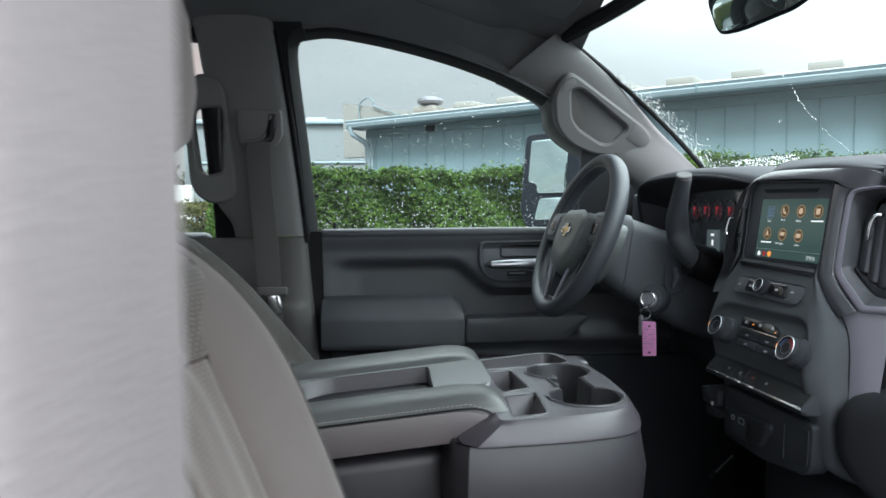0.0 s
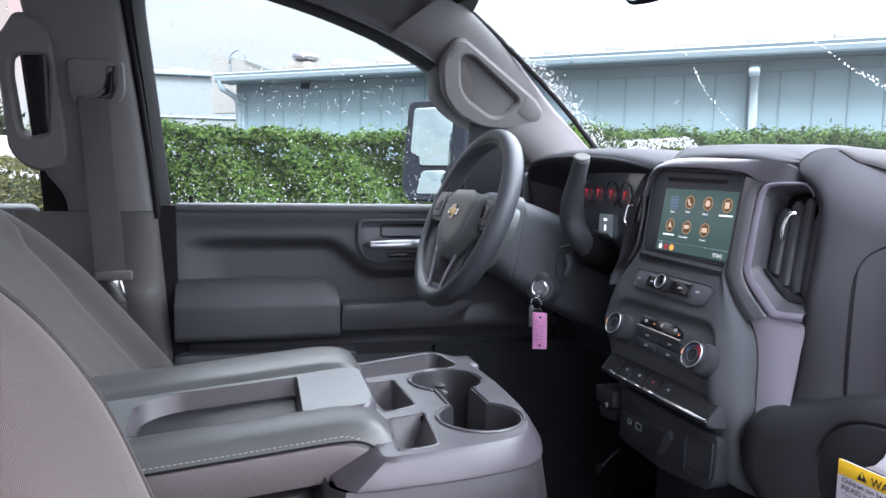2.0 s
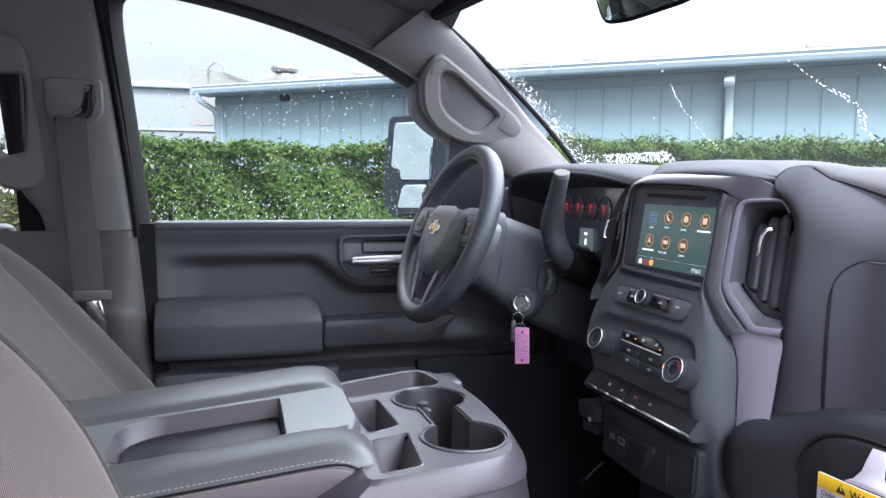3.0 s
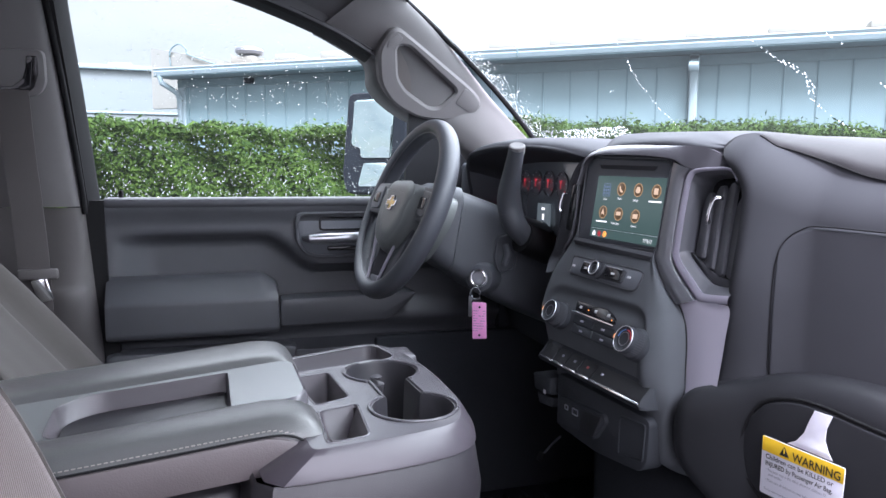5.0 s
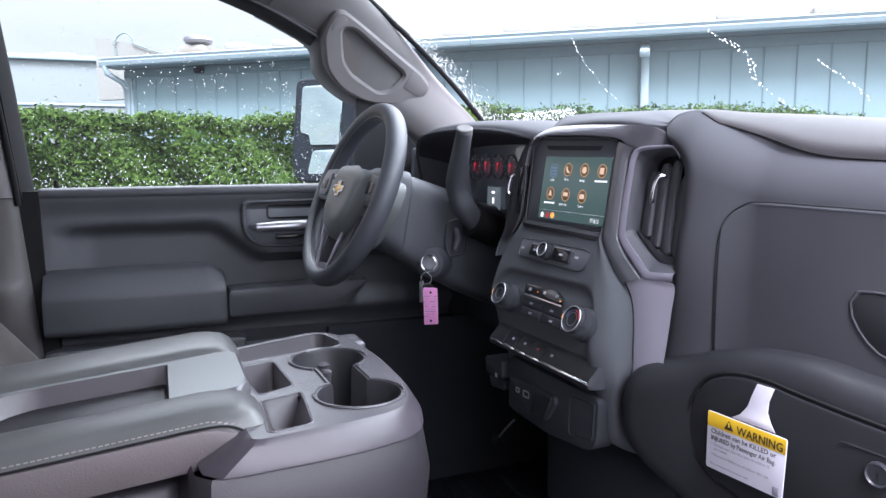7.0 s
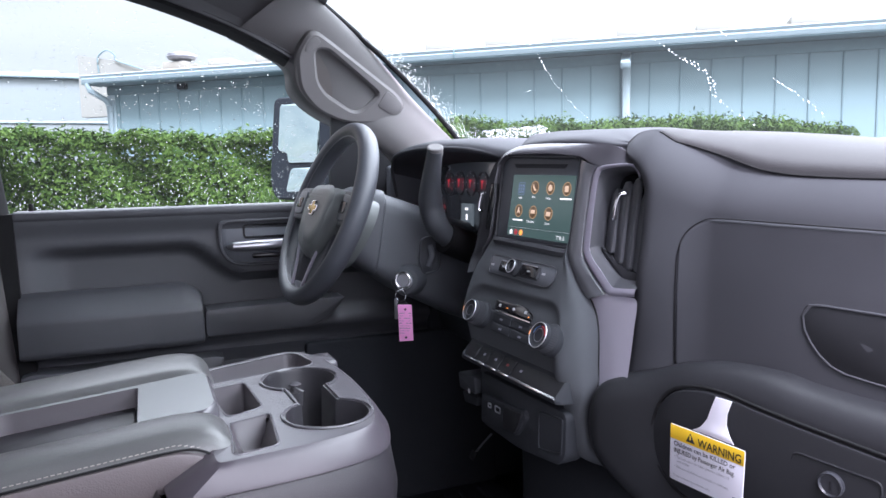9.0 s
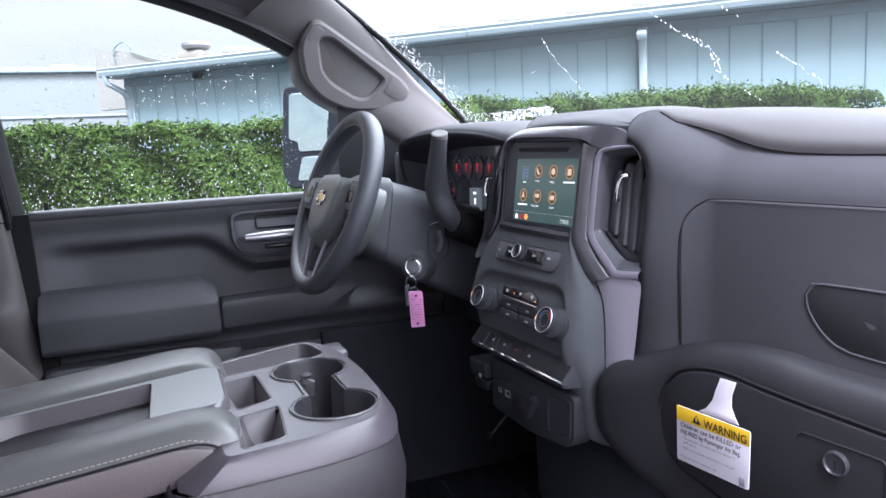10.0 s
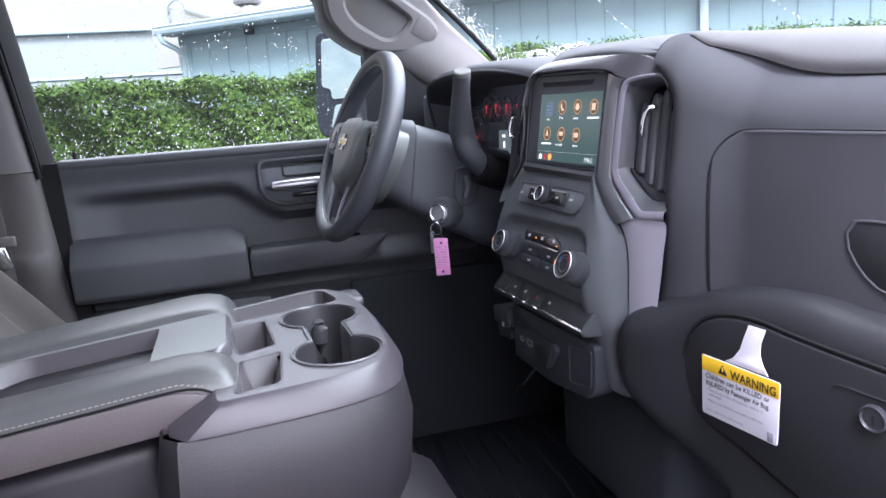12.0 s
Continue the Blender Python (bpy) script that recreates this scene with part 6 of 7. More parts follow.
part("cup_ring", shifted(tube([(p.x, p.y, TOP + 0.001) for p in inset([Vector(c) for c in cups], -0.004)], 0.0018, 6, True), (0, 0, 0)), CONSOLE, console, "raised lip round the cup holders")
part("cup_peg", tube([(0.280, 1.146, TOP - 0.085), (0.280, 1.146, TOP - 0.050), (0.280, 1.145, TOP - 0.030), (0.280, 1.145, TOP - 0.020), (0.280, 1.145, TOP - 0.0165)], [0.010, 0.011, 0.0125, 0.009, 0.003], 16), CONSOLE, console, "rounded grey cup holder tab")
out_l = even(outer, 90)
rings = []
for d, z in ((0.0, TOP), (-0.003, TOP - 0.002), (-0.006, TOP - 0.006), (-0.017, TOP - 0.024), (-0.0175, TOP - 0.027), (-0.014, TOP - 0.029)):
    rings.append([(p.x - (TOP - z) * 1.1 * (1 - step(p.x, 0.15, 0.22)), p.y, z) for p in inset(out_l, d)])
part("top_edge", loft(rings, cap=(False, False)), EDGE_DIMMED, console, "satin grey edge band")
rings = []
for d, z in ((-0.013, TOP - 0.028), (-0.016, TOP - 0.032), (-0.024, TOP - 0.08), (-0.022, TOP - 0.14), (-0.002, TOP - 0.19), (0.02, TOP - 0.21)):
    low = [(p.x - 0.04 * (1 - step(p.x, 0.15, 0.22)) - (0.10 * max(0.0, (TOP - 0.10 - z)) if p.x > 0.3 else 0.0), p.y, z) for p in inset(out_l, d)]
    rings.append(low)
part("body", loft(rings, cap=(False, True)), VINYL_SHADED, console, "grey vinyl console body, its colour darkened for shade")
part("side_flap", box((0.03, 0.06, 0.016), (0.338, 1.215, TOP - 0.012), 0.006, 3), CONSOLE, console)
# padded lid, sloping down to the rear
LID = Plane((0.13, 1.085, 1.163), (1, 0, 0.10), (0, 1, 0))


def pad(b0, b1, name, top_c):
    """A padded arm with a rolled front end."""
    length = 0.56
    low = -0.047
    prof = [(b0 + 0.004, low), (b0 + 0.001, -0.035), (b0, -0.016), (b0 + 0.006, -0.002), (b0 + 0.020, top_c + 0.002), ((b0 + b1) / 2, top_c + 0.005), (b1 - 0.018, top_c + 0.001), (b1 - 0.002, -0.010), (b1, low)]
    line = catmull([(0, b, c) for b, c in prof], 44)
    mid = (b0 + b1) / 2
    rings = []
    for a, k, s in ((-length, 1.0, 1.0), (-0.30, 1.0, 1.0), (-0.10, 1.0, 1.0), (-0.05, 1.0, 1.0), (-0.015, 0.99, 1.0), (0.006, 0.94, 0.995), (0.022, 0.85, 0.985), (0.033, 0.70, 0.97), (0.039, 0.50, 0.95), (0.041, 0.30, 0.92)):
        rings.append([(a, mid + (p.y - mid) * s, low + (p.z - low) * k) for p in line])
    return part(name, LID.set(loft(rings)), VINYL, console, "padded grey vinyl armrest")


pad(-0.205, -0.108, "near_pad", 0.006)
pad(0.050, 0.182, "far_pad", 0.006)
# side panel of the near pad, set below a stitched seam
PADSIDE = Plane(LID.p(0, -0.2055, 0), (1, 0, 0.10), (-0.10, 0.0, 1))
side_o = even(rounded([(-0.56, -0.006), (-0.015, -0.006), (0.016, -0.020), (0.014, -0.043), (-0.01, -0.046), (-0.56, -0.046)], [0.002, 0.03, 0.016, 0.012, 0.008, 0.002]), 160)
part("side_panel", PADSIDE.set(shifted(slab(side_o, 0.02, 0.004), (0, 0, 0.003))), PAD_SIDE, console, "mauve-grey vinyl side of the armrest")
seam_line = [Vector((p.x, p.y, 0.0015)) for p in catmull([(-0.55, -0.0045, 0), (-0.30, -0.0045, 0), (-0.10, -0.0045, 0), (-0.03, -0.0045, 0), (0.0, -0.008, 0), (0.017, -0.020, 0), (0.0185, -0.034, 0), (0.012, -0.046, 0)], 60)]
lid_tray = rounded([(-0.50, -0.112), (0.020, -0.112), (0.030, -0.09), (0.030, 0.035), (0.015, 0.052), (-0.50, 0.052)], 0.008)
rec = rounded([(-0.245, -0.108), (-0.052, -0.108), (-0.052, 0.038), (-0.215, 0.042), (-0.252, 0.016)], [0.03, 0.006, 0.006, 0.03, 0.03])
lt = bmesh.new()
edges = []
for lp in (lid_tray, rec):
    vs = [lt.verts.new((p.x, p.y, 0.0)) for p in lp]
    edges += [lt.edges.new((vs[i], vs[(i + 1) % len(vs)])) for i in range(len(vs))]
bmesh.ops.triangle_fill(lt, use_beauty=True, use_dissolve=False, edges=edges, normal=(0, 0, 1))
# Lid centre, sky sheen painted into its pale colour.
part("lid_centre", LID.set(lt), LID_SHEEN, console)
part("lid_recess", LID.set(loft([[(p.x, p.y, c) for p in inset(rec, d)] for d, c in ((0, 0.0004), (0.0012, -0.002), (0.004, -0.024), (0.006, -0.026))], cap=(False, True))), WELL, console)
# Dark sheet on the recess floor in place of shade.
part("recess_dark_floor", LID.set(shifted(slab(inset(even(rec, 60), 0.007), 0.003, 0.001), (0, 0, -0.022))), WELL_DEEP_SHADE, console)
part("lid_front", LID.set(loft([[(p.x, p.y, c) for p in inset(lid_tray, d)] for d, c in ((0.0, 0.0), (-0.003, -0.002), (-0.005, -0.008), (-0.004, -0.05))], cap=(False, True))), CONSOLE, console)
# stitching along the near pad
ST = []
for i in range(92):
    a = -0.50 + 0.0056 * i
    dip = 0.010 * step(a, -0.02, 0.016)
    ST.append(box((0.0036, 0.0009, 0.0009), (a, -0.2020 + 0.0008, -0.0012 - dip), 0))
part("stitching", LID.set(merged(*ST)), THREAD, console, "pale stitched seam")
part("pad_seam", PADSIDE.set(tube(seam_line, 0.0014, 6)), RUBBER, console)
# Underside of the lid, coloured dark in place of shade.
part("lid_under", box((0.46, 0.36, 0.13), (-0.135, 1.085, 1.012), 0.02, 3, Euler((0, radians(-5.7), 0)).to_matrix()), VINYL_SHADED, console)

# ---- seats ----
def seat(name, yc, width, label, front_cloth, near, dx, lean, head_x):
    s = thing(name, (-0.25, yc, FLOOR), label, "car seat", "front seats")
    drop = 0.0 if near else 0.040
    hw = width / 2
    half = [(0.10, 0.062), (0.22, 0.03), (0.32, 0.12), (0.55, 0.22), (0.86, 0.30), (0.98, 0.12)] if near else [(0.28, 0.07), (0.55, 0.10), (0.72, 0.26), (0.86, 0.30), (0.98, 0.12)]
    # backrest: stacked cuts, leaning rearwards
    net = []
    cuts = [(z, x + dx - lean * max(-0.1, z - 1.05), w) for z, x, w in [(0.86, 0.02, hw), (0.95, 0.012, hw), (1.05, -0.022, hw), (1.15, -0.06, hw * 0.99), (1.25, -0.103, hw * 0.96), (1.33, -0.145, hw * (0.86 if near else 0.88)), (1.39, -0.190, hw * (0.71 if near else 0.74)), (1.425, -0.225, hw * 0.56), (1.440, -0.25, hw * 0.40)]]
    rings = []
    for z, x, w in cuts:
        thick = 0.16 - 0.05 * step(z, 1.2, 1.43)
        ring = []
        for f, d in [(-1, -0.55), (-1.0, -0.2)] + [(-f, d) for f, d in half[::-1]] + [(0, 0.06)] + half + [(1.0, -0.2), (1, -0.55), (0.7, -0.9), (0, -1.0), (-0.7, -0.9)]:
            fade = 1 - step(z, 1.28, 1.42)
            dd = d if d < 0.06 else 0.06 + (d - 0.06) * fade
            ring.append(Vector((x + dd * 0.16, yc + f * w, z)))
        rings.append(catmull(ring, 64, True))
    rows = [catmull([r[j] for r in rings], 40) for j in range(64)]
    part("backrest", loft([[rows[j][i] for j in range(64)] for i in range(40)]), front_cloth, s)
    # centre panel lies on the backrest between the bolsters, wider at the top
    def inner(z):
        if near:
            return 0.265 + 0.045 * step(z, 1.24, 1.30) + 0.42 * step(z, 1.295, 1.358)
        return 0.45 + 0.10 * step(z, 1.16, 1.28) + 0.26 * step(z, 1.28, 1.37)

    def relief(f):
        f, knots = abs(f), [(0.0, 0.06)] + half
        for (f0, d0), (f1, d1) in zip(knots, knots[1:]):
            if f <= f1:
                return d0 + (d1 - d0) * (f - f0) / (f1 - f0)
        return 0.1

    def cut_at(z):
        q = catmull([(*c,) for c in cuts], 8 * (len(cuts) - 1) + 1)
        for c0, c1 in zip(q, q[1:]):
            if z <= c1.x:
                return c0.lerp(c1, (z - c0.x) / (c1.x - c0.x))
        return q[-1]

    def panel(name, z0, z1, mat, label, proud=0.006):
        pn = []
        for i in range(15):
            z = z0 + (z1 - z0) * i / 14
            c = cut_at(z)
            fade = 1 - step(z, 1.28, 1.42)
            end = 0.5 if i in (0, 14) else 1.0
            row = []
            for k in (-1.0, -0.97, -0.6, -0.3, 0, 0.3, 0.6, 0.97, 1.0):
                f = k * inner(z)
                d = 0.06 + (relief(f) - 0.06) * fade
                row.append((c.y + d * 0.16 + (proud * end if abs(k) < 0.98 else -0.004), yc + f * c.z, z))
            pn.append(row)
        part(name, surface(pn, 34, 34), mat, s, label)

    if near:
        panel("centre_panel", 0.95, 1.274, CLOTH_MID, "pale dotted knit cloth")
        panel("knit_insert", 1.277, 1.350, CLOTH_DOTS, "dark dotted knit insert")
        panel("yoke", 1.353, 1.388, front_cloth, "plain cloth yoke", 0.004)
    else:
        panel("centre_panel", 0.95, 1.385, CLOTH_DARK, "dark ribbed cloth")
    for k in (-1, 1):
        path = []
        for i in range(40):
            z = 0.95 + 0.435 * i / 39
            c, f = cut_at(z), inner(z)
            d = 0.06 + (relief(f) - 0.06) * (1 - step(z, 1.28, 1.42))
            path.append((c.y + d * 0.16 + 0.002, yc + k * f * c.z, z))
        part("seam", tube(path, 0.0014, 6), CLOTH_DARK, s)
    for f in ((-0.88, 0.88) if near else (-0.93, 0.93)):
        part("piping", tube(catmull([(x + 0.16 * (0.06 + (relief(f) - 0.06) * (1 - step(z, 1.28, 1.42))) + 0.003, yc + f * w, z) for z, x, w in cuts[1:-2]], 30), 0.0028, 6), CLOTH_DARK, s)
    # headrest
    hr = []
    for z, w, d, xo in ((1.440, 0.060, 0.022, 0.0), (1.446, 0.088, 0.038, 0.0), (1.460, 0.108, 0.050, 0.0), (1.50, 0.125, 0.058, -0.004), (1.56, 0.135, 0.060, -0.012), (1.62, 0.130, 0.056, -0.026), (1.655, 0.11, 0.044, -0.036), (1.668, 0.075, 0.026, -0.042)):
        hr.append(catmull([(head_x + xo + d * math.cos(t) * (1.0 if math.cos(t) > 0 else 0.9), yc + w * math.copysign(abs(math.sin(t)) ** 0.7, math.sin(t)), z - drop) for t in (2 * math.pi * i / 20 for i in range(20))], 40, True))
    part("headrest", loft(hr), front_cloth, s)
    for d in (-0.07, 0.07):
        part("headrest_post", tube([(head_x - 0.01, yc + d, 1.36), (head_x, yc + d, 1.46)], 0.006, 10), SILVER_DARK, s)
    # cushion
    rings = []
    for x, z0, z1, w in ((-0.10, 0.82, 0.97, hw), (0.02, 0.82, 0.985, hw), (0.18, 0.82, 1.0, hw), (0.32, 0.83, 1.0, hw * 0.98), (0.375, 0.85, 0.98, hw * 0.95), (0.395, 0.88, 0.95, hw * 0.9)):
        sec = rounded([(-w, z0), (w, z0), (w, z1 + 0.015), (w * 0.6, z1 - 0.01), (-w * 0.6, z1 - 0.01), (-w, z1 + 0.015)], 0.03)
        rings.append([(x, yc + p.x, p.y) for p in sec])
    part("cushion", loft(rings), front_cloth, s)
    part("base", box((0.42, width * 0.9, 0.22), (0.10, yc, FLOOR + 0.11), 0.02), RUBBER, s)
    return s


seat("passenger_seat", 0.56, 0.525, "grey-brown cloth passenger seat with headrest", CLOTH, True, -0.046, -0.03, -0.188)
seat("driver_seat", 1.44, 0.52, "charcoal cloth driver seat with headrest", CLOTH_DARK, False, -0.17, 0.40, -0.472)
mid = thing("middle_seat_cushion", (0.15, 1.04, FLOOR), "grey cloth middle seat cushion under the console", "car seat", "front seats")
rings = []
for x, z0, z1, w in ((-0.2, 0.80, 0.94, 0.17), (0.2, 0.80, 0.945, 0.17), (0.36, 0.80, 0.935, 0.165), (0.42, 0.81, 0.90, 0.155), (0.44, 0.82, 0.86, 0.14)):
    sec = rounded([(-w, z0), (w, z0), (w, z1), (-w, z1)], 0.035)
    rings.append([(x, 1.0 + p.x, p.y) for p in sec])
# Low cushion in the darkened vinyl, shade included in its colour.
part("cushion", loft(rings), VINYL_SHADED, mid)
part("base", box((0.5, 0.30, 0.18), (0.08, 1.0, FLOOR + 0.09), 0.02), RUBBER, mid)

# ---- pedal and floor ribs ----
pedal = thing("brake_pedal", (0.86, 1.40, 0.80), "black pedal on a steel arm in the dark footwell", "pedal")
part("arm", tube([(0.96, 1.42, 1.10), (0.90, 1.41, 0.98), (0.86, 1.40, 0.86)], 0.009, 8), SILVER_DARK, pedal)
part("foot_plate", box((0.03, 0.10, 0.06), (0.85, 1.40, 0.83), 0.008, 2, Euler((0, radians(35), 0)).to_matrix()), RUBBER, pedal)

rib_bits = []
for i in range(7):
    rib_bits.append(tube([(0.46 + 0.055 * i, 1.20, FLOOR + 0.013), (0.50 + 0.055 * i, 1.45, FLOOR + 0.014), (0.53 + 0.05 * i, 1.72, FLOOR + 0.013)], 0.007, 8))
mat_ob = thing("floor_mat", (0.62, 1.45, FLOOR), "black ribbed rubber floor mat in the driver footwell", "floor mat")
part("sheet", box((0.50, 0.62, 0.012), (0.64, 1.46, FLOOR + 0.007), 0.004, 2), MAT_FLOOR, mat_ob)
part("ribs", merged(*rib_bits), MAT_FLOOR, mat_ob)
pedal2 = thing("accelerator_pedal", (0.66, 1.50, 0.75), "black accelerator pedal on a bright steel rod", "pedal")
part("rod", tube([(0.725, 1.43, 0.89), (0.712, 1.444, 0.868), (0.700, 1.456, 0.845)], 0.0022, 8), SILVER_DARK, pedal2)
part("foot_plate", box((0.008, 0.02, 0.02), (0.697, 1.459, 0.839), 0.008, 2, Euler((0, radians(25), 0)).to_matrix()), RUBBER, pedal2)

# ---- inside mirror ----
mirror = thing("rear_view_mirror", (0.60, 1.0, 1.72), "dark rear-view mirror hung from the windscreen", "mirror")
MR = Plane((0.592, 1.085, 1.734), (0.22, -0.97, 0.0), (-0.27, 0.0, 0.96))
shape = rounded([(-0.125, 0.020), (-0.10, 0.040), (0.10, 0.040), (0.125, 0.015), (0.11, -0.030), (0.06, -0.046), (-0.06, -0.050), (-0.115, -0.044)], 0.02)
part("housing", MR.set(loft([[(p.x, p.y, c) for p in inset(even(shape, 60), d)] for d, c in ((0.034, -0.034), (0.015, -0.026), (0.003, -0.010), (0.0, 0.0), (0.003, 0.002))])), EXT_BLACK, mirror)
part("glass", MR.set(shifted(slab(inset(even(shape, 60), 0.006), 0.002, 0.0005), (0, 0, 0.0028))), MIRROR, mirror, "mirror glass reflecting the sky")
part("stem", tube([(0.62, 0.985, 1.73), (0.67, 0.975, 1.76), (0.72, 0.97, 1.765)], 0.010, 10), EXT_BLACK, mirror)
visor = thing("sun_visor", (0.35, 1.40, 1.85), "dark grey folded sun visor under the headliner", "sun visor")
part("flap", box((0.17, 0.40, 0.018), (0.335, 1.40, 1.846), 0.008, 3, Euler((0, radians(12), 0)).to_matrix()), LINER, visor)
over = thing("overhead_console", (0.2, 0.97, 1.88), "grey overhead console with a map lamp", "console")
part("housing", box((0.26, 0.16, 0.03), (0.22, 1.0, 1.862), 0.012, 3, Euler((0, radians(8), 0)).to_matrix()), PILLAR_LOW, over)

# ---- outside mirror ----
om = thing("door_mirror", (0.56, 2.28, 1.36), "tall black towing mirror outside the driver window", "mirror")
OM = Plane((0.52, 2.30, 1.50), (0.63, -0.777, 0), (0.09, 0.09, 1))
oh = rounded([(-0.090, 0.156), (0.130, 0.156), (0.142, -0.02), (0.118, -0.150), (-0.066, -0.150), (-0.090, -0.10)], 0.022)
part("housing", OM.set(loft([[(p.x, p.y, c) for p in inset(even(oh, 70), d)] for d, c in ((0.04, -0.09), (0.012, -0.07), (0.0, -0.02), (0.0, 0.0), (0.005, 0.004))])), EXT_BLACK, om)
g1 = rounded([(-0.060, 0.132), (0.090, 0.132), (0.096, -0.042), (-0.020, -0.042), (-0.024, -0.012), (-0.060, -0.004)], 0.012)
part("glass", OM.set(shifted(slab(g1, 0.003, 0.001), (0, 0, 0.008))), MIRROR, om, "mirror glass full of bright sky")
g2 = rounded([(-0.010, -0.058), (0.080, -0.056), (0.076, -0.125), (-0.025, -0.128)], 0.012)
part("lower_glass", OM.set(shifted(slab(g2, 0.003, 0.001), (0, 0, 0.006))), MIRROR, om)
part("arm", box((0.05, 0.45, 0.05), (0.64, 2.06, 1.47), 0.015, 3), EXT_BLACK, om)
part("arm", box((0.05, 0.45, 0.05), (0.64, 2.06, 1.39), 0.015, 3), EXT_BLACK, om)

# ---- bonnet ----
net = []
for y, h, k in ((-0.05, 1.26, 0.0), (0.05, 1.40, 0.06), (0.25, 1.40, 0.09), (0.45, 1.40, 0.02), (0.60, 1.445, 0), (0.97, 1.46, 0), (1.34, 1.455, 0), (1.50, 1.40, 0.02), (1.66, 1.40, 0.04), (1.84, 1.40, 0.02), (1.93, 1.38, 0.0), (2.0, 1.26, 0.0)):
    net.append([(1.12, y, h - 0.04 + k), (1.20, y, h + k), (1.4, y, h + k), (2.0, y, h - 0.03), (2.45, y, h - 0.09), (2.6, y, h - 0.3), (2.62, y, 0.6)])
bon = thing("bonnet", (1.9, 0.97, 0.6), "white painted truck bonnet wet with rain", "bonnet")
part("panel", surface(net, 40, 30), WHITE_PAINT, bon)


# ---- outside: hedge, buildings, trees ----
def cards(name, centers, normals, sizes, mat, seed, parent=None):
    """Many small bent leaves in one mesh."""
    rng = np.random.default_rng(seed)
    n = len(centers)
    nr = normals + rng.normal(0, 0.55, (n, 3))
    nr /= np.linalg.norm(nr, axis=1)[:, None]
    t = np.cross(nr, rng.normal(0, 1, (n, 3)))
    t /= np.linalg.norm(t, axis=1)[:, None]
    w = np.cross(nr, t)
    L, W = sizes[:, None], sizes[:, None] * 0.42
    v = np.stack([centers - t * L * 0.5, centers + w * W * 0.5 + nr * L * 0.06, centers + t * L * 0.55, centers - w * W * 0.5 + nr * L * 0.06], 1).reshape(-1, 3)
    f = np.arange(4 * n).reshape(-1, 4)
    tri = np.concatenate([f[:, [0, 1, 2]], f[:, [0, 2, 3]]])
    me = bpy.data.meshes.new(name)
    me.from_pydata(v.tolist(), [], tri.tolist())
    me.materials.append(mat)
    ob = new(name, me)
    ob.parent = parent
    return ob


def hedge(name, x0, x1, y0, depth, height, count, seed, label, leaf, rise=0.0):
    rng = np.random.default_rng(seed)
    lump = lambda x, z: 0.16 * np.sin(x * 2.3 + seed) * np.sin(x * 0.9 + z * 2.0) + 0.07 * np.sin(x * 7.1 + z * 5) + 0.05 * np.sin(x * 15 + z * 9)
    tall = lambda x: rise * np.interp(x, [0.6, 2.3, 3.5, 4.8, 5.8, 6.5], [0.0, 0.6, 0.7, 1.0, 0.85, 0.5])
    topline = lambda x: height + tall(x) * (1 + 0.25 * np.sin(x * 13.0) * np.sin(x * 5.3)) + 0.012 * np.sin(x * 2.1 + seed) + 0.014 * np.sin(x * 8.3) + 0.012 * np.sin(x * 19.0)
    nf = int(count * 0.66)
    x = rng.uniform(x0, x1, nf)
    z = rng.uniform(0.25, 1.0, nf) ** 0.75 * topline(x)
    y = y0 + lump(x, z) + rng.exponential(0.07, nf)
    front = np.stack([x, y, z], 1)
    nn = np.tile(np.array([0, -1, 0.45]), (nf, 1))
    nt = count - nf
    x = rng.uniform(x0, x1, nt)
    y = y0 + rng.uniform(0, depth, nt)
    z = topline(x) + rng.normal(-0.01, 0.022, nt) * (1 + 6 * tall(x)) + 0.035 * (rng.random(nt) > 0.95)
    topc = np.stack([x, y, z], 1)
    nn = np.concatenate([nn, np.tile(np.array([0, -0.3, 1.0]), (nt, 1))])
    c = np.concatenate([front, topc])
    ob = cards(name, c, nn, rng.uniform(0.026, 0.056, len(c)), leaf, seed)
    tagged(ob, label, "hedge", kind="stuff")
    # Solid dark box added behind the leaves for the shade inside the hedge.
    core = part("dark_core", box((x1 - x0, depth * 0.7, height - 0.16), ((x0 + x1) / 2, y0 + depth * 0.62, (height - 0.16) / 2), 0.05), HEDGE_CORE, ob)
    return ob


hedge("hedge", -1.25, 6.5, 5.2, 1.1, 1.70, 130000, 3, "clipped green hedge beside the car park", LEAF, 0.115)
hedge("hedge", -7.0, -1.3, 6.0, 1.6, 1.50, 45000, 8, "low olive green shrubs beside the car park", LEAF_OLIVE)

# long low building, its eaves line running away to the left
CORNER = Vector((-0.375, 14.10, 0))
along = Vector((0.778, -0.628, 0)).normalized()
back = Vector((-along.y, along.x, 0))
BLD = Matrix.Translation(CORNER) @ Matrix((along, back, Vector((0, 0, 1)))).transposed().to_4x4()
EAVE = 3.04
LEN = 13.4
house = thing("warehouse", CORNER, "long blue-grey metal warehouse with gutter and low roof", "building")


def bpart(name, bm, mat, parent=None, label=""):
    bm.transform(BLD)
    return part(name, bm, mat, parent or house, label)


wall = bpart("wall", box((LEN, 6.0, EAVE), (LEN / 2, 3.0, EAVE / 2), 0), WALL_BLUE)
seams = []
x = 0.22
while x < LEN:
    seams.append(box((0.022, 0.02, EAVE - 0.1), (x, -0.006, EAVE / 2), 0.004, 1))
    x += 0.40
bpart("panel_ribs", merged(*seams), WALL_SEAM, wall)
bpart("corner_trim", box((0.16, 0.16, EAVE - 0.06), (0.07, 0.055, EAVE / 2), 0.01, 1), GUTTER, wall)
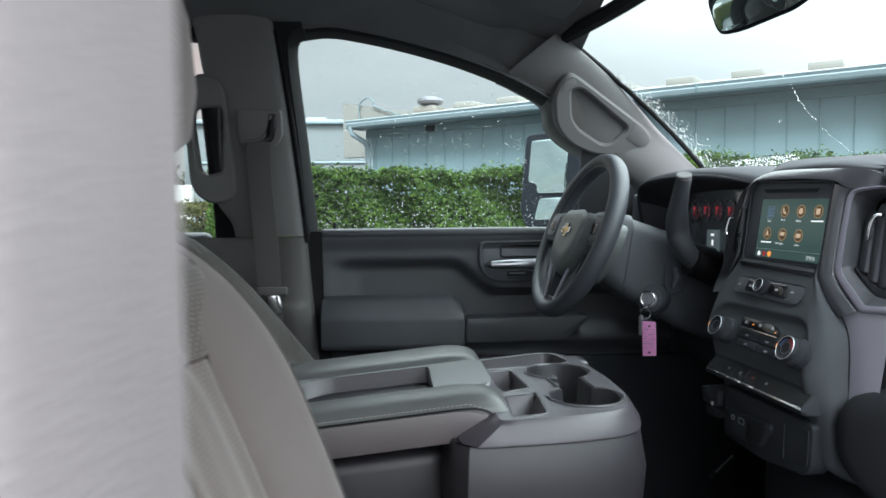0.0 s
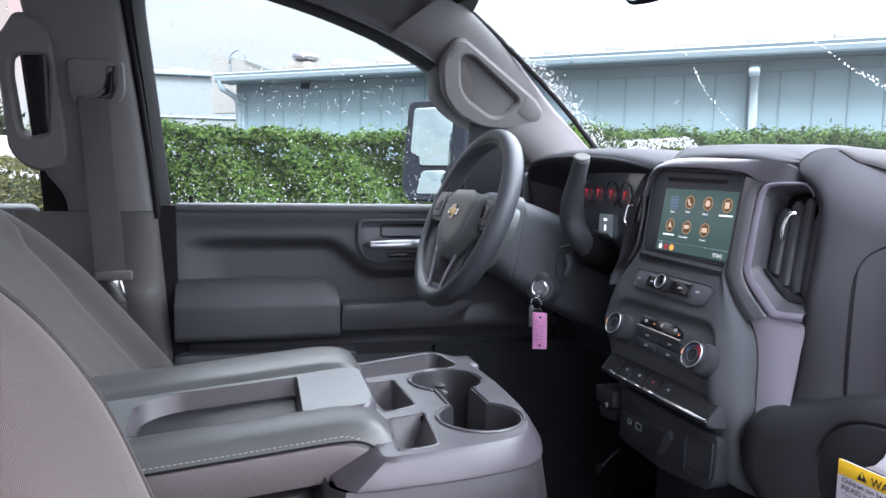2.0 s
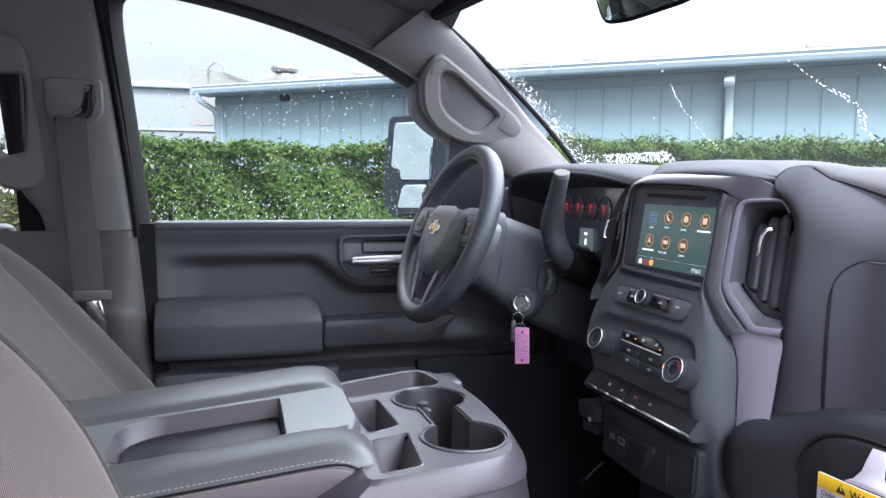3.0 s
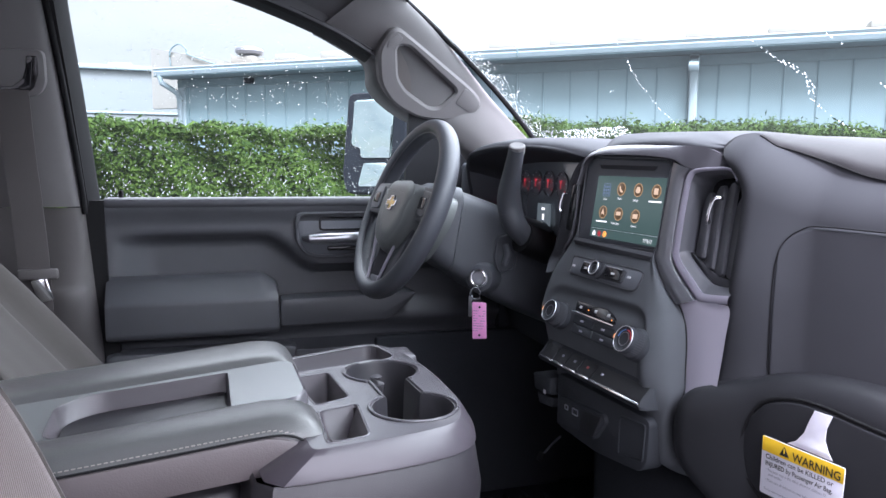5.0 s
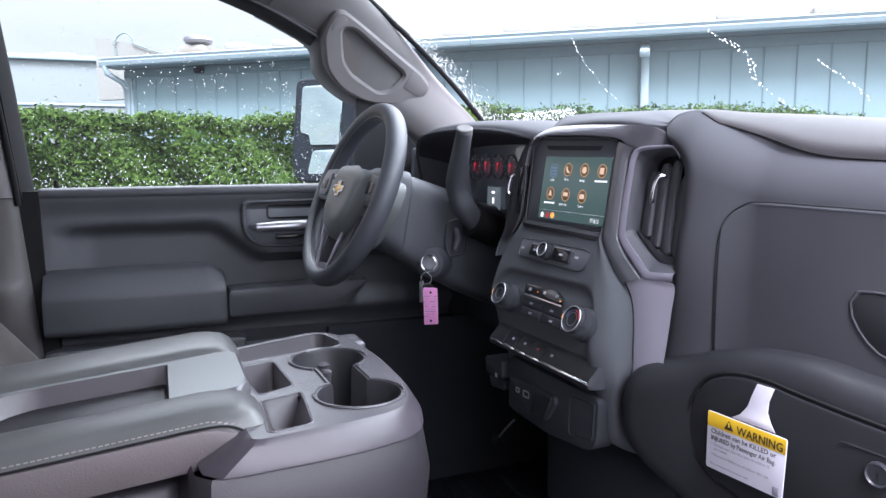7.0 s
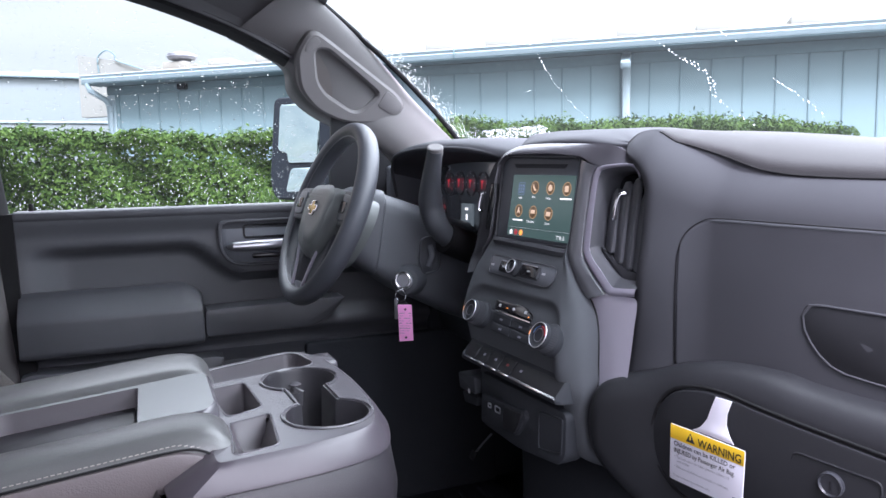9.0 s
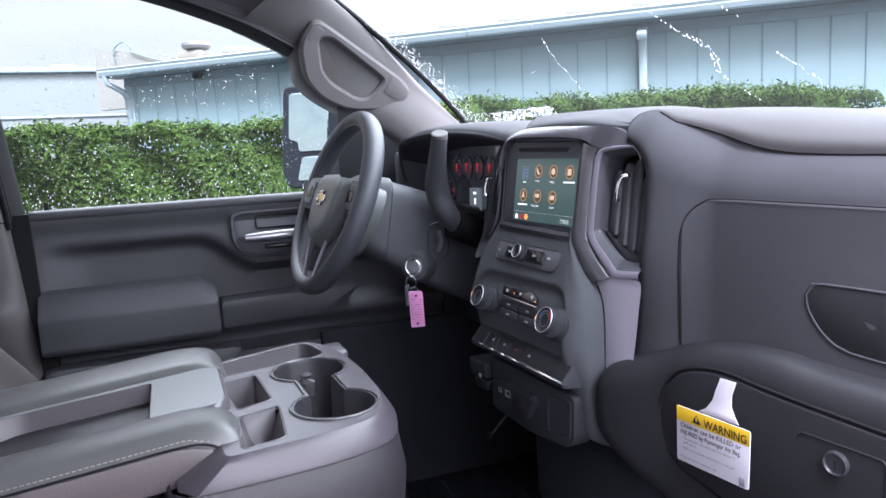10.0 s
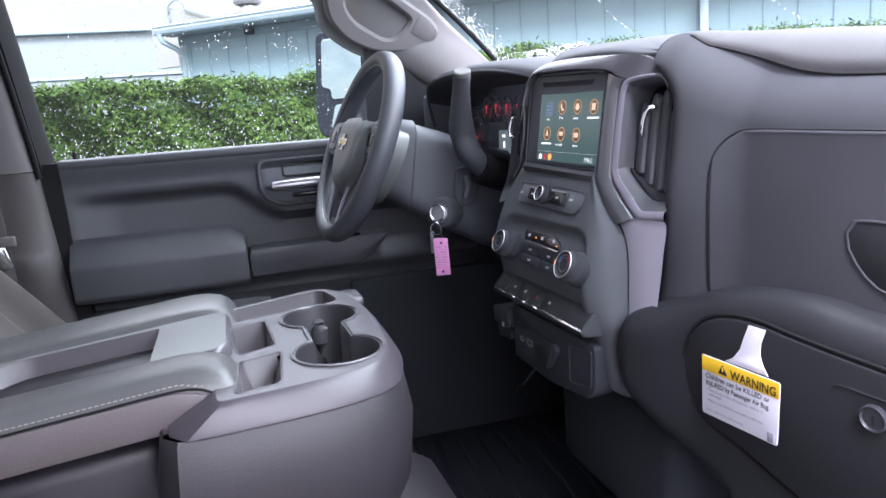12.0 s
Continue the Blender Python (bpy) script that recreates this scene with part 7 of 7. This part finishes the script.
bpart("soffit", box((LEN + 0.2, 0.46, 0.03), (LEN / 2 - 0.06, -0.21, EAVE - 0.005), 0.004), WALL_SEAM)
bpart("eave_board", box((LEN, 0.03, 0.14), (LEN / 2, -0.018, EAVE - 0.10), 0.004), WALL_SEAM)
bpart("gutter", loft([[(x, -0.36, EAVE - 0.02), (x, -0.45, EAVE), (x, -0.47, EAVE + 0.06), (x, -0.46, EAVE + 0.075), (x, -0.48, EAVE + 0.115), (x, -0.47, EAVE + 0.125), (x, -0.36, EAVE + 0.125)] for x in (-0.13, 3.0, 6.4, 9.5, LEN)]), GUTTER)
bpart("gutter_joint", box((0.02, 0.03, 0.13), (6.35, -0.47, EAVE + 0.06), 0.004), WALL_SEAM)
bpart("roof", loft([[(x, -0.40, EAVE + 0.10), (x, 1.6, EAVE + 0.50), (x, 3.6, EAVE + 0.52), (x, 3.6, EAVE + 0.44), (x, 1.6, EAVE + 0.42), (x, -0.38, EAVE + 0.04)] for x in (-0.1, LEN)]), ROOFING)
bpart("parapet", loft([[(-1.30, y, 2.6), (0.30, y, 2.6), (0.42, y, 3.44), (0.22, y, 3.47), (-1.30, y, 3.76)] for y in (0.76, 0.92)]), PARAPET)
for x in (1.43, 2.41, 3.5, 4.6, 5.63, 6.65, 7.73, 8.74, 9.9, 11.2):
    bpart("skylight", box((0.46, 0.5, 0.16), (x, 1.45, EAVE + 0.46), 0.02, 2), PARAPET)
bpart("roof_vent", shifted(lathe([(0.14, 0), (0.14, 0.14), (0.24, 0.17), (0.27, 0.22), (0.26, 0.27), (0.12, 0.31)], 20), (0.55, 1.35, EAVE + 0.42)), SILVER_DARK)
bpart("vent_curb", box((0.5, 0.4, 0.16), (0.50, 1.36, EAVE + 0.46), 0.02), ROOFING)
bpart("cable", tube(catmull([(-0.80, 0.72, 3.40), (-0.80, 0.72, 3.67), (-0.60, 0.72, 3.79), (-0.43, 0.72, 3.70), (-0.40, 0.72, 3.60), (-0.1, 0.72, 3.49), (0.24, 0.72, 3.38)], 36), 0.014, 6), WALL_SEAM)
bpart("wall_lamp", box((0.16, 0.12, 0.10), (1.55, -0.06, EAVE - 0.10), 0.02), EXT_BLACK)
for xd in (8.71,):
    bpart("downspout", merged(box((0.11, 0.10, EAVE), (xd, -0.06, EAVE / 2), 0.02, 2), box((0.13, 0.40, 0.10), (xd, -0.24, EAVE - 0.16), 0.02, 2, Euler((radians(25), 0, 0)).to_matrix())), GUTTER)
bpart("downspout", tube([(-0.05, -0.42, EAVE), (-0.03, -0.40, EAVE - 0.12), (0.05, -0.12, EAVE - 0.26), (0.06, -0.06, EAVE - 0.36), (0.06, -0.06, 0.1)], 0.05, 8), GUTTER)

shed = thing("neighbour_building", (-2, 20, 0), "pale grey building behind the warehouse", "building")
part("wall", box((6.2, 5, 3.62), (-1.8, 20.5, 1.81), 0.02), WALL_PALE, shed)
part("low_wall", box((5.6, 0.3, 2.64), (-1.9, 17.8, 1.32), 0.02), WALL_PALE, shed, "paler low wall")
part("low_trim", box((5.6, 0.34, 0.05), (-1.9, 17.79, 2.66), 0.01), GUTTER, shed)
part("roof_edge", box((6.4, 5.2, 0.10), (-1.8, 20.5, 3.67), 0.02), GUTTER, shed)
part("roof_unit", box((0.5, 0.5, 0.12), (-1.75, 18.6, 3.77), 0.02), GUTTER, shed)

# rear left: light pole, trees, pale wall
polelamp = thing("street_lamp", (-11.1, 30.0, 0), "tall grey car park lamp with two heads", "street lamp")
part("pole", tube([(-11.1, 30.0, 0), (-11.1, 30.0, 5.1)], [0.09, 0.06], 10), LAMP_PAINT, polelamp)
for d in (-0.5, 0.35):
    part("lamp_head", box((0.55, 0.3, 0.22), (-11.1 + d, 30.0, 5.2), 0.05, 2), LAMP_PAINT, polelamp)


def tree(at, h, seed):
    t = thing("tree", at, "dark green broadleaf tree at the edge of the car park", "tree", "far trees")
    at = Vector(at)
    rng = np.random.default_rng(seed)
    part("trunk", tube([at, at + Vector((0.1, 0, h * 0.4)), at + Vector((0, 0.1, h * 0.75))], [0.16, 0.11, 0.04], 8), BARK, t)
    cs = []
    for k in range(5):
        a = rng.uniform(0, 6.28)
        tip = at + Vector((math.cos(a) * h * 0.28, math.sin(a) * h * 0.28, h * rng.uniform(0.55, 0.9)))
        part("limb", tube([at + Vector((0, 0, h * 0.4)), at.lerp(tip, 0.6) + Vector((0, 0, 0.3)), tip], [0.07, 0.05, 0.02], 6), BARK, t)
        cs.append(tip)
    n = 3000
    pick = rng.integers(0, 5, n)
    c = np.array([tuple(cs[i]) for i in pick]) + rng.normal(0, 1, (n, 3)) * h * 0.13
    ob = cards("crown", c - np.array(tuple(at)), rng.normal(0, 1, (n, 3)), rng.uniform(0.18, 0.4, n), LEAF_TREE, seed, t)
    return t


for i, (x, y, h) in enumerate(((-8.3, 22.0, 2.9), (-7.2, 22.5, 2.5), (-9.8, 23.0, 2.7), (-11.2, 21.0, 3.0), (-8.0, 26.5, 2.9), (-13.5, 22, 3.2))):
    tree((x, y, 0), h, 20 + i)
far_wall = thing("boundary_wall", (-10, 16, 0), "low pale wall at the edge of the car park", "wall")
part("wall", box((12, 0.25, 2.06), (-10.2, 16.0, 1.03), 0.02), CONCRETE, far_wall)

# ---- rain on the glass ----
def drops(name, spots, label):
    """Flattened beads: (place, normal, along, radius, stretch)."""
    verts, faces = [], []
    for p, nrm, t, r, st in spots:
        w = nrm.cross(t)
        base = len(verts)
        ring = 8
        for lay, (rr, hh) in enumerate(((1.0, 0.0), (0.72, 0.42))):
            for j in range(ring):
                a = 2 * math.pi * j / ring
                verts.append(tuple(p + t * (math.cos(a) * r * rr * st) + w * (math.sin(a) * r * rr) + nrm * (hh * r)))
        verts.append(tuple(p + nrm * r * 0.58))
        for j in range(ring):
            k = (j + 1) % ring
            faces.append((base + j, base + k, base + ring + k, base + ring + j))
            faces.append((base + ring + j, base + ring + k, base + 2 * ring))
        faces.append(tuple(base + j for j in range(ring))[::-1])
    me = bpy.data.meshes.new(name)
    me.from_pydata(verts, [], faces)
    me.shade_smooth()
    me.materials.append(WATER)
    ob = new(name, me)
    ob.visible_shadow = False
    return tagged(ob, label, "raindrops", kind="stuff")


rnd = random.Random(11)
spots = []
out_n, up_t = Vector((0, 0.977, 0.215)), Vector((0, -0.215, 0.977))
for i in range(2600):
    x = rnd.uniform(-0.155, 0.52)
    lowness = rnd.random()
    z = 1.36 + 0.44 * (lowness ** (2.0 if i < 1300 else 0.9))
    if z > 1.81 - 0.42 * max(0, x) - 0.9 * max(0, x - 0.35):
        continue
    r = (0.0005 + 0.0012 * rnd.random() ** 1.6) * (0.85 + 0.35 * (z < 1.43))
    spots.append((on_glass(x, z, 0.001), out_n, up_t, r, rnd.uniform(0.9, 1.6)))
for i in range(420):
    x, z = rnd.uniform(-0.72, -0.43), 1.35 + 0.42 * rnd.random() ** 2
    spots.append((on_glass(x, z, 0.001), out_n, up_t, rnd.uniform(0.0006, 0.0018), rnd.uniform(0.9, 1.7)))
drops("window_raindrops", spots, "small raindrops on the side windows")


def on_screen(u, v):
    p = screen_point(u, v)
    du = (screen_point(u + 0.01, v) - screen_point(u - 0.01, v)).normalized()
    dv = (screen_point(u, v + 0.01) - screen_point(u, v - 0.01)).normalized()
    return p, du.cross(dv).normalized(), dv


# beads along the wiper's edge by the pillar, and running streaks
spots = []


def bead(u, v, r0, r1, s0=0.9, s1=1.5):
    p, nn, tt = on_screen(u, v)
    spots.append((p + nn * 0.001, nn, tt, rnd.uniform(r0, r1), rnd.uniform(s0, s1)))


for i in range(900):
    v = rnd.uniform(0.14, 0.78)
    bead(0.998 - abs(rnd.gauss(0, 0.018)) * (1.3 - 0.7 * v), v, 0.0006, 0.0017)
for run, n in (([(0.72, 0.60), (0.73, 0.51), (0.74, 0.45), (0.745, 0.32), (0.738, 0.22)], 30), ([(0.556, 0.52), (0.545, 0.43), (0.53, 0.35), (0.54, 0.27), (0.52, 0.15)], 40), ([(0.545, 0.42), (0.528, 0.38), (0.528, 0.32), (0.538, 0.28)], 14),
               ([(0.462, 0.30), (0.45, 0.24), (0.44, 0.16)], 14), ([(0.80, 0.40), (0.792, 0.40)], 3), ([(0.475, 0.46), (0.468, 0.42)], 3)):
    path = catmull([(*q, 0) for q in run], n * 3)
    i = 0
    while i < n * 3:
        q = path[i]
        bead(q.x + rnd.gauss(0, 0.0010), q.y + rnd.gauss(0, 0.004), 0.0006, 0.0013, 1.3, 3.0)
        i += rnd.choice((1, 2, 3, 4))
for i in range(360):
    u = rnd.uniform(0.82, 0.94)
    bead(u, 0.185 + 0.05 * rnd.random(), 0.0010, 0.0024, 1.0, 2.4)
for i in range(120):
    bead(rnd.uniform(0.935, 0.99), rnd.uniform(0.14, 0.24), 0.0006, 0.0014)
drops("windscreen_raindrops", spots, "beads and running streaks of rain on the windscreen")
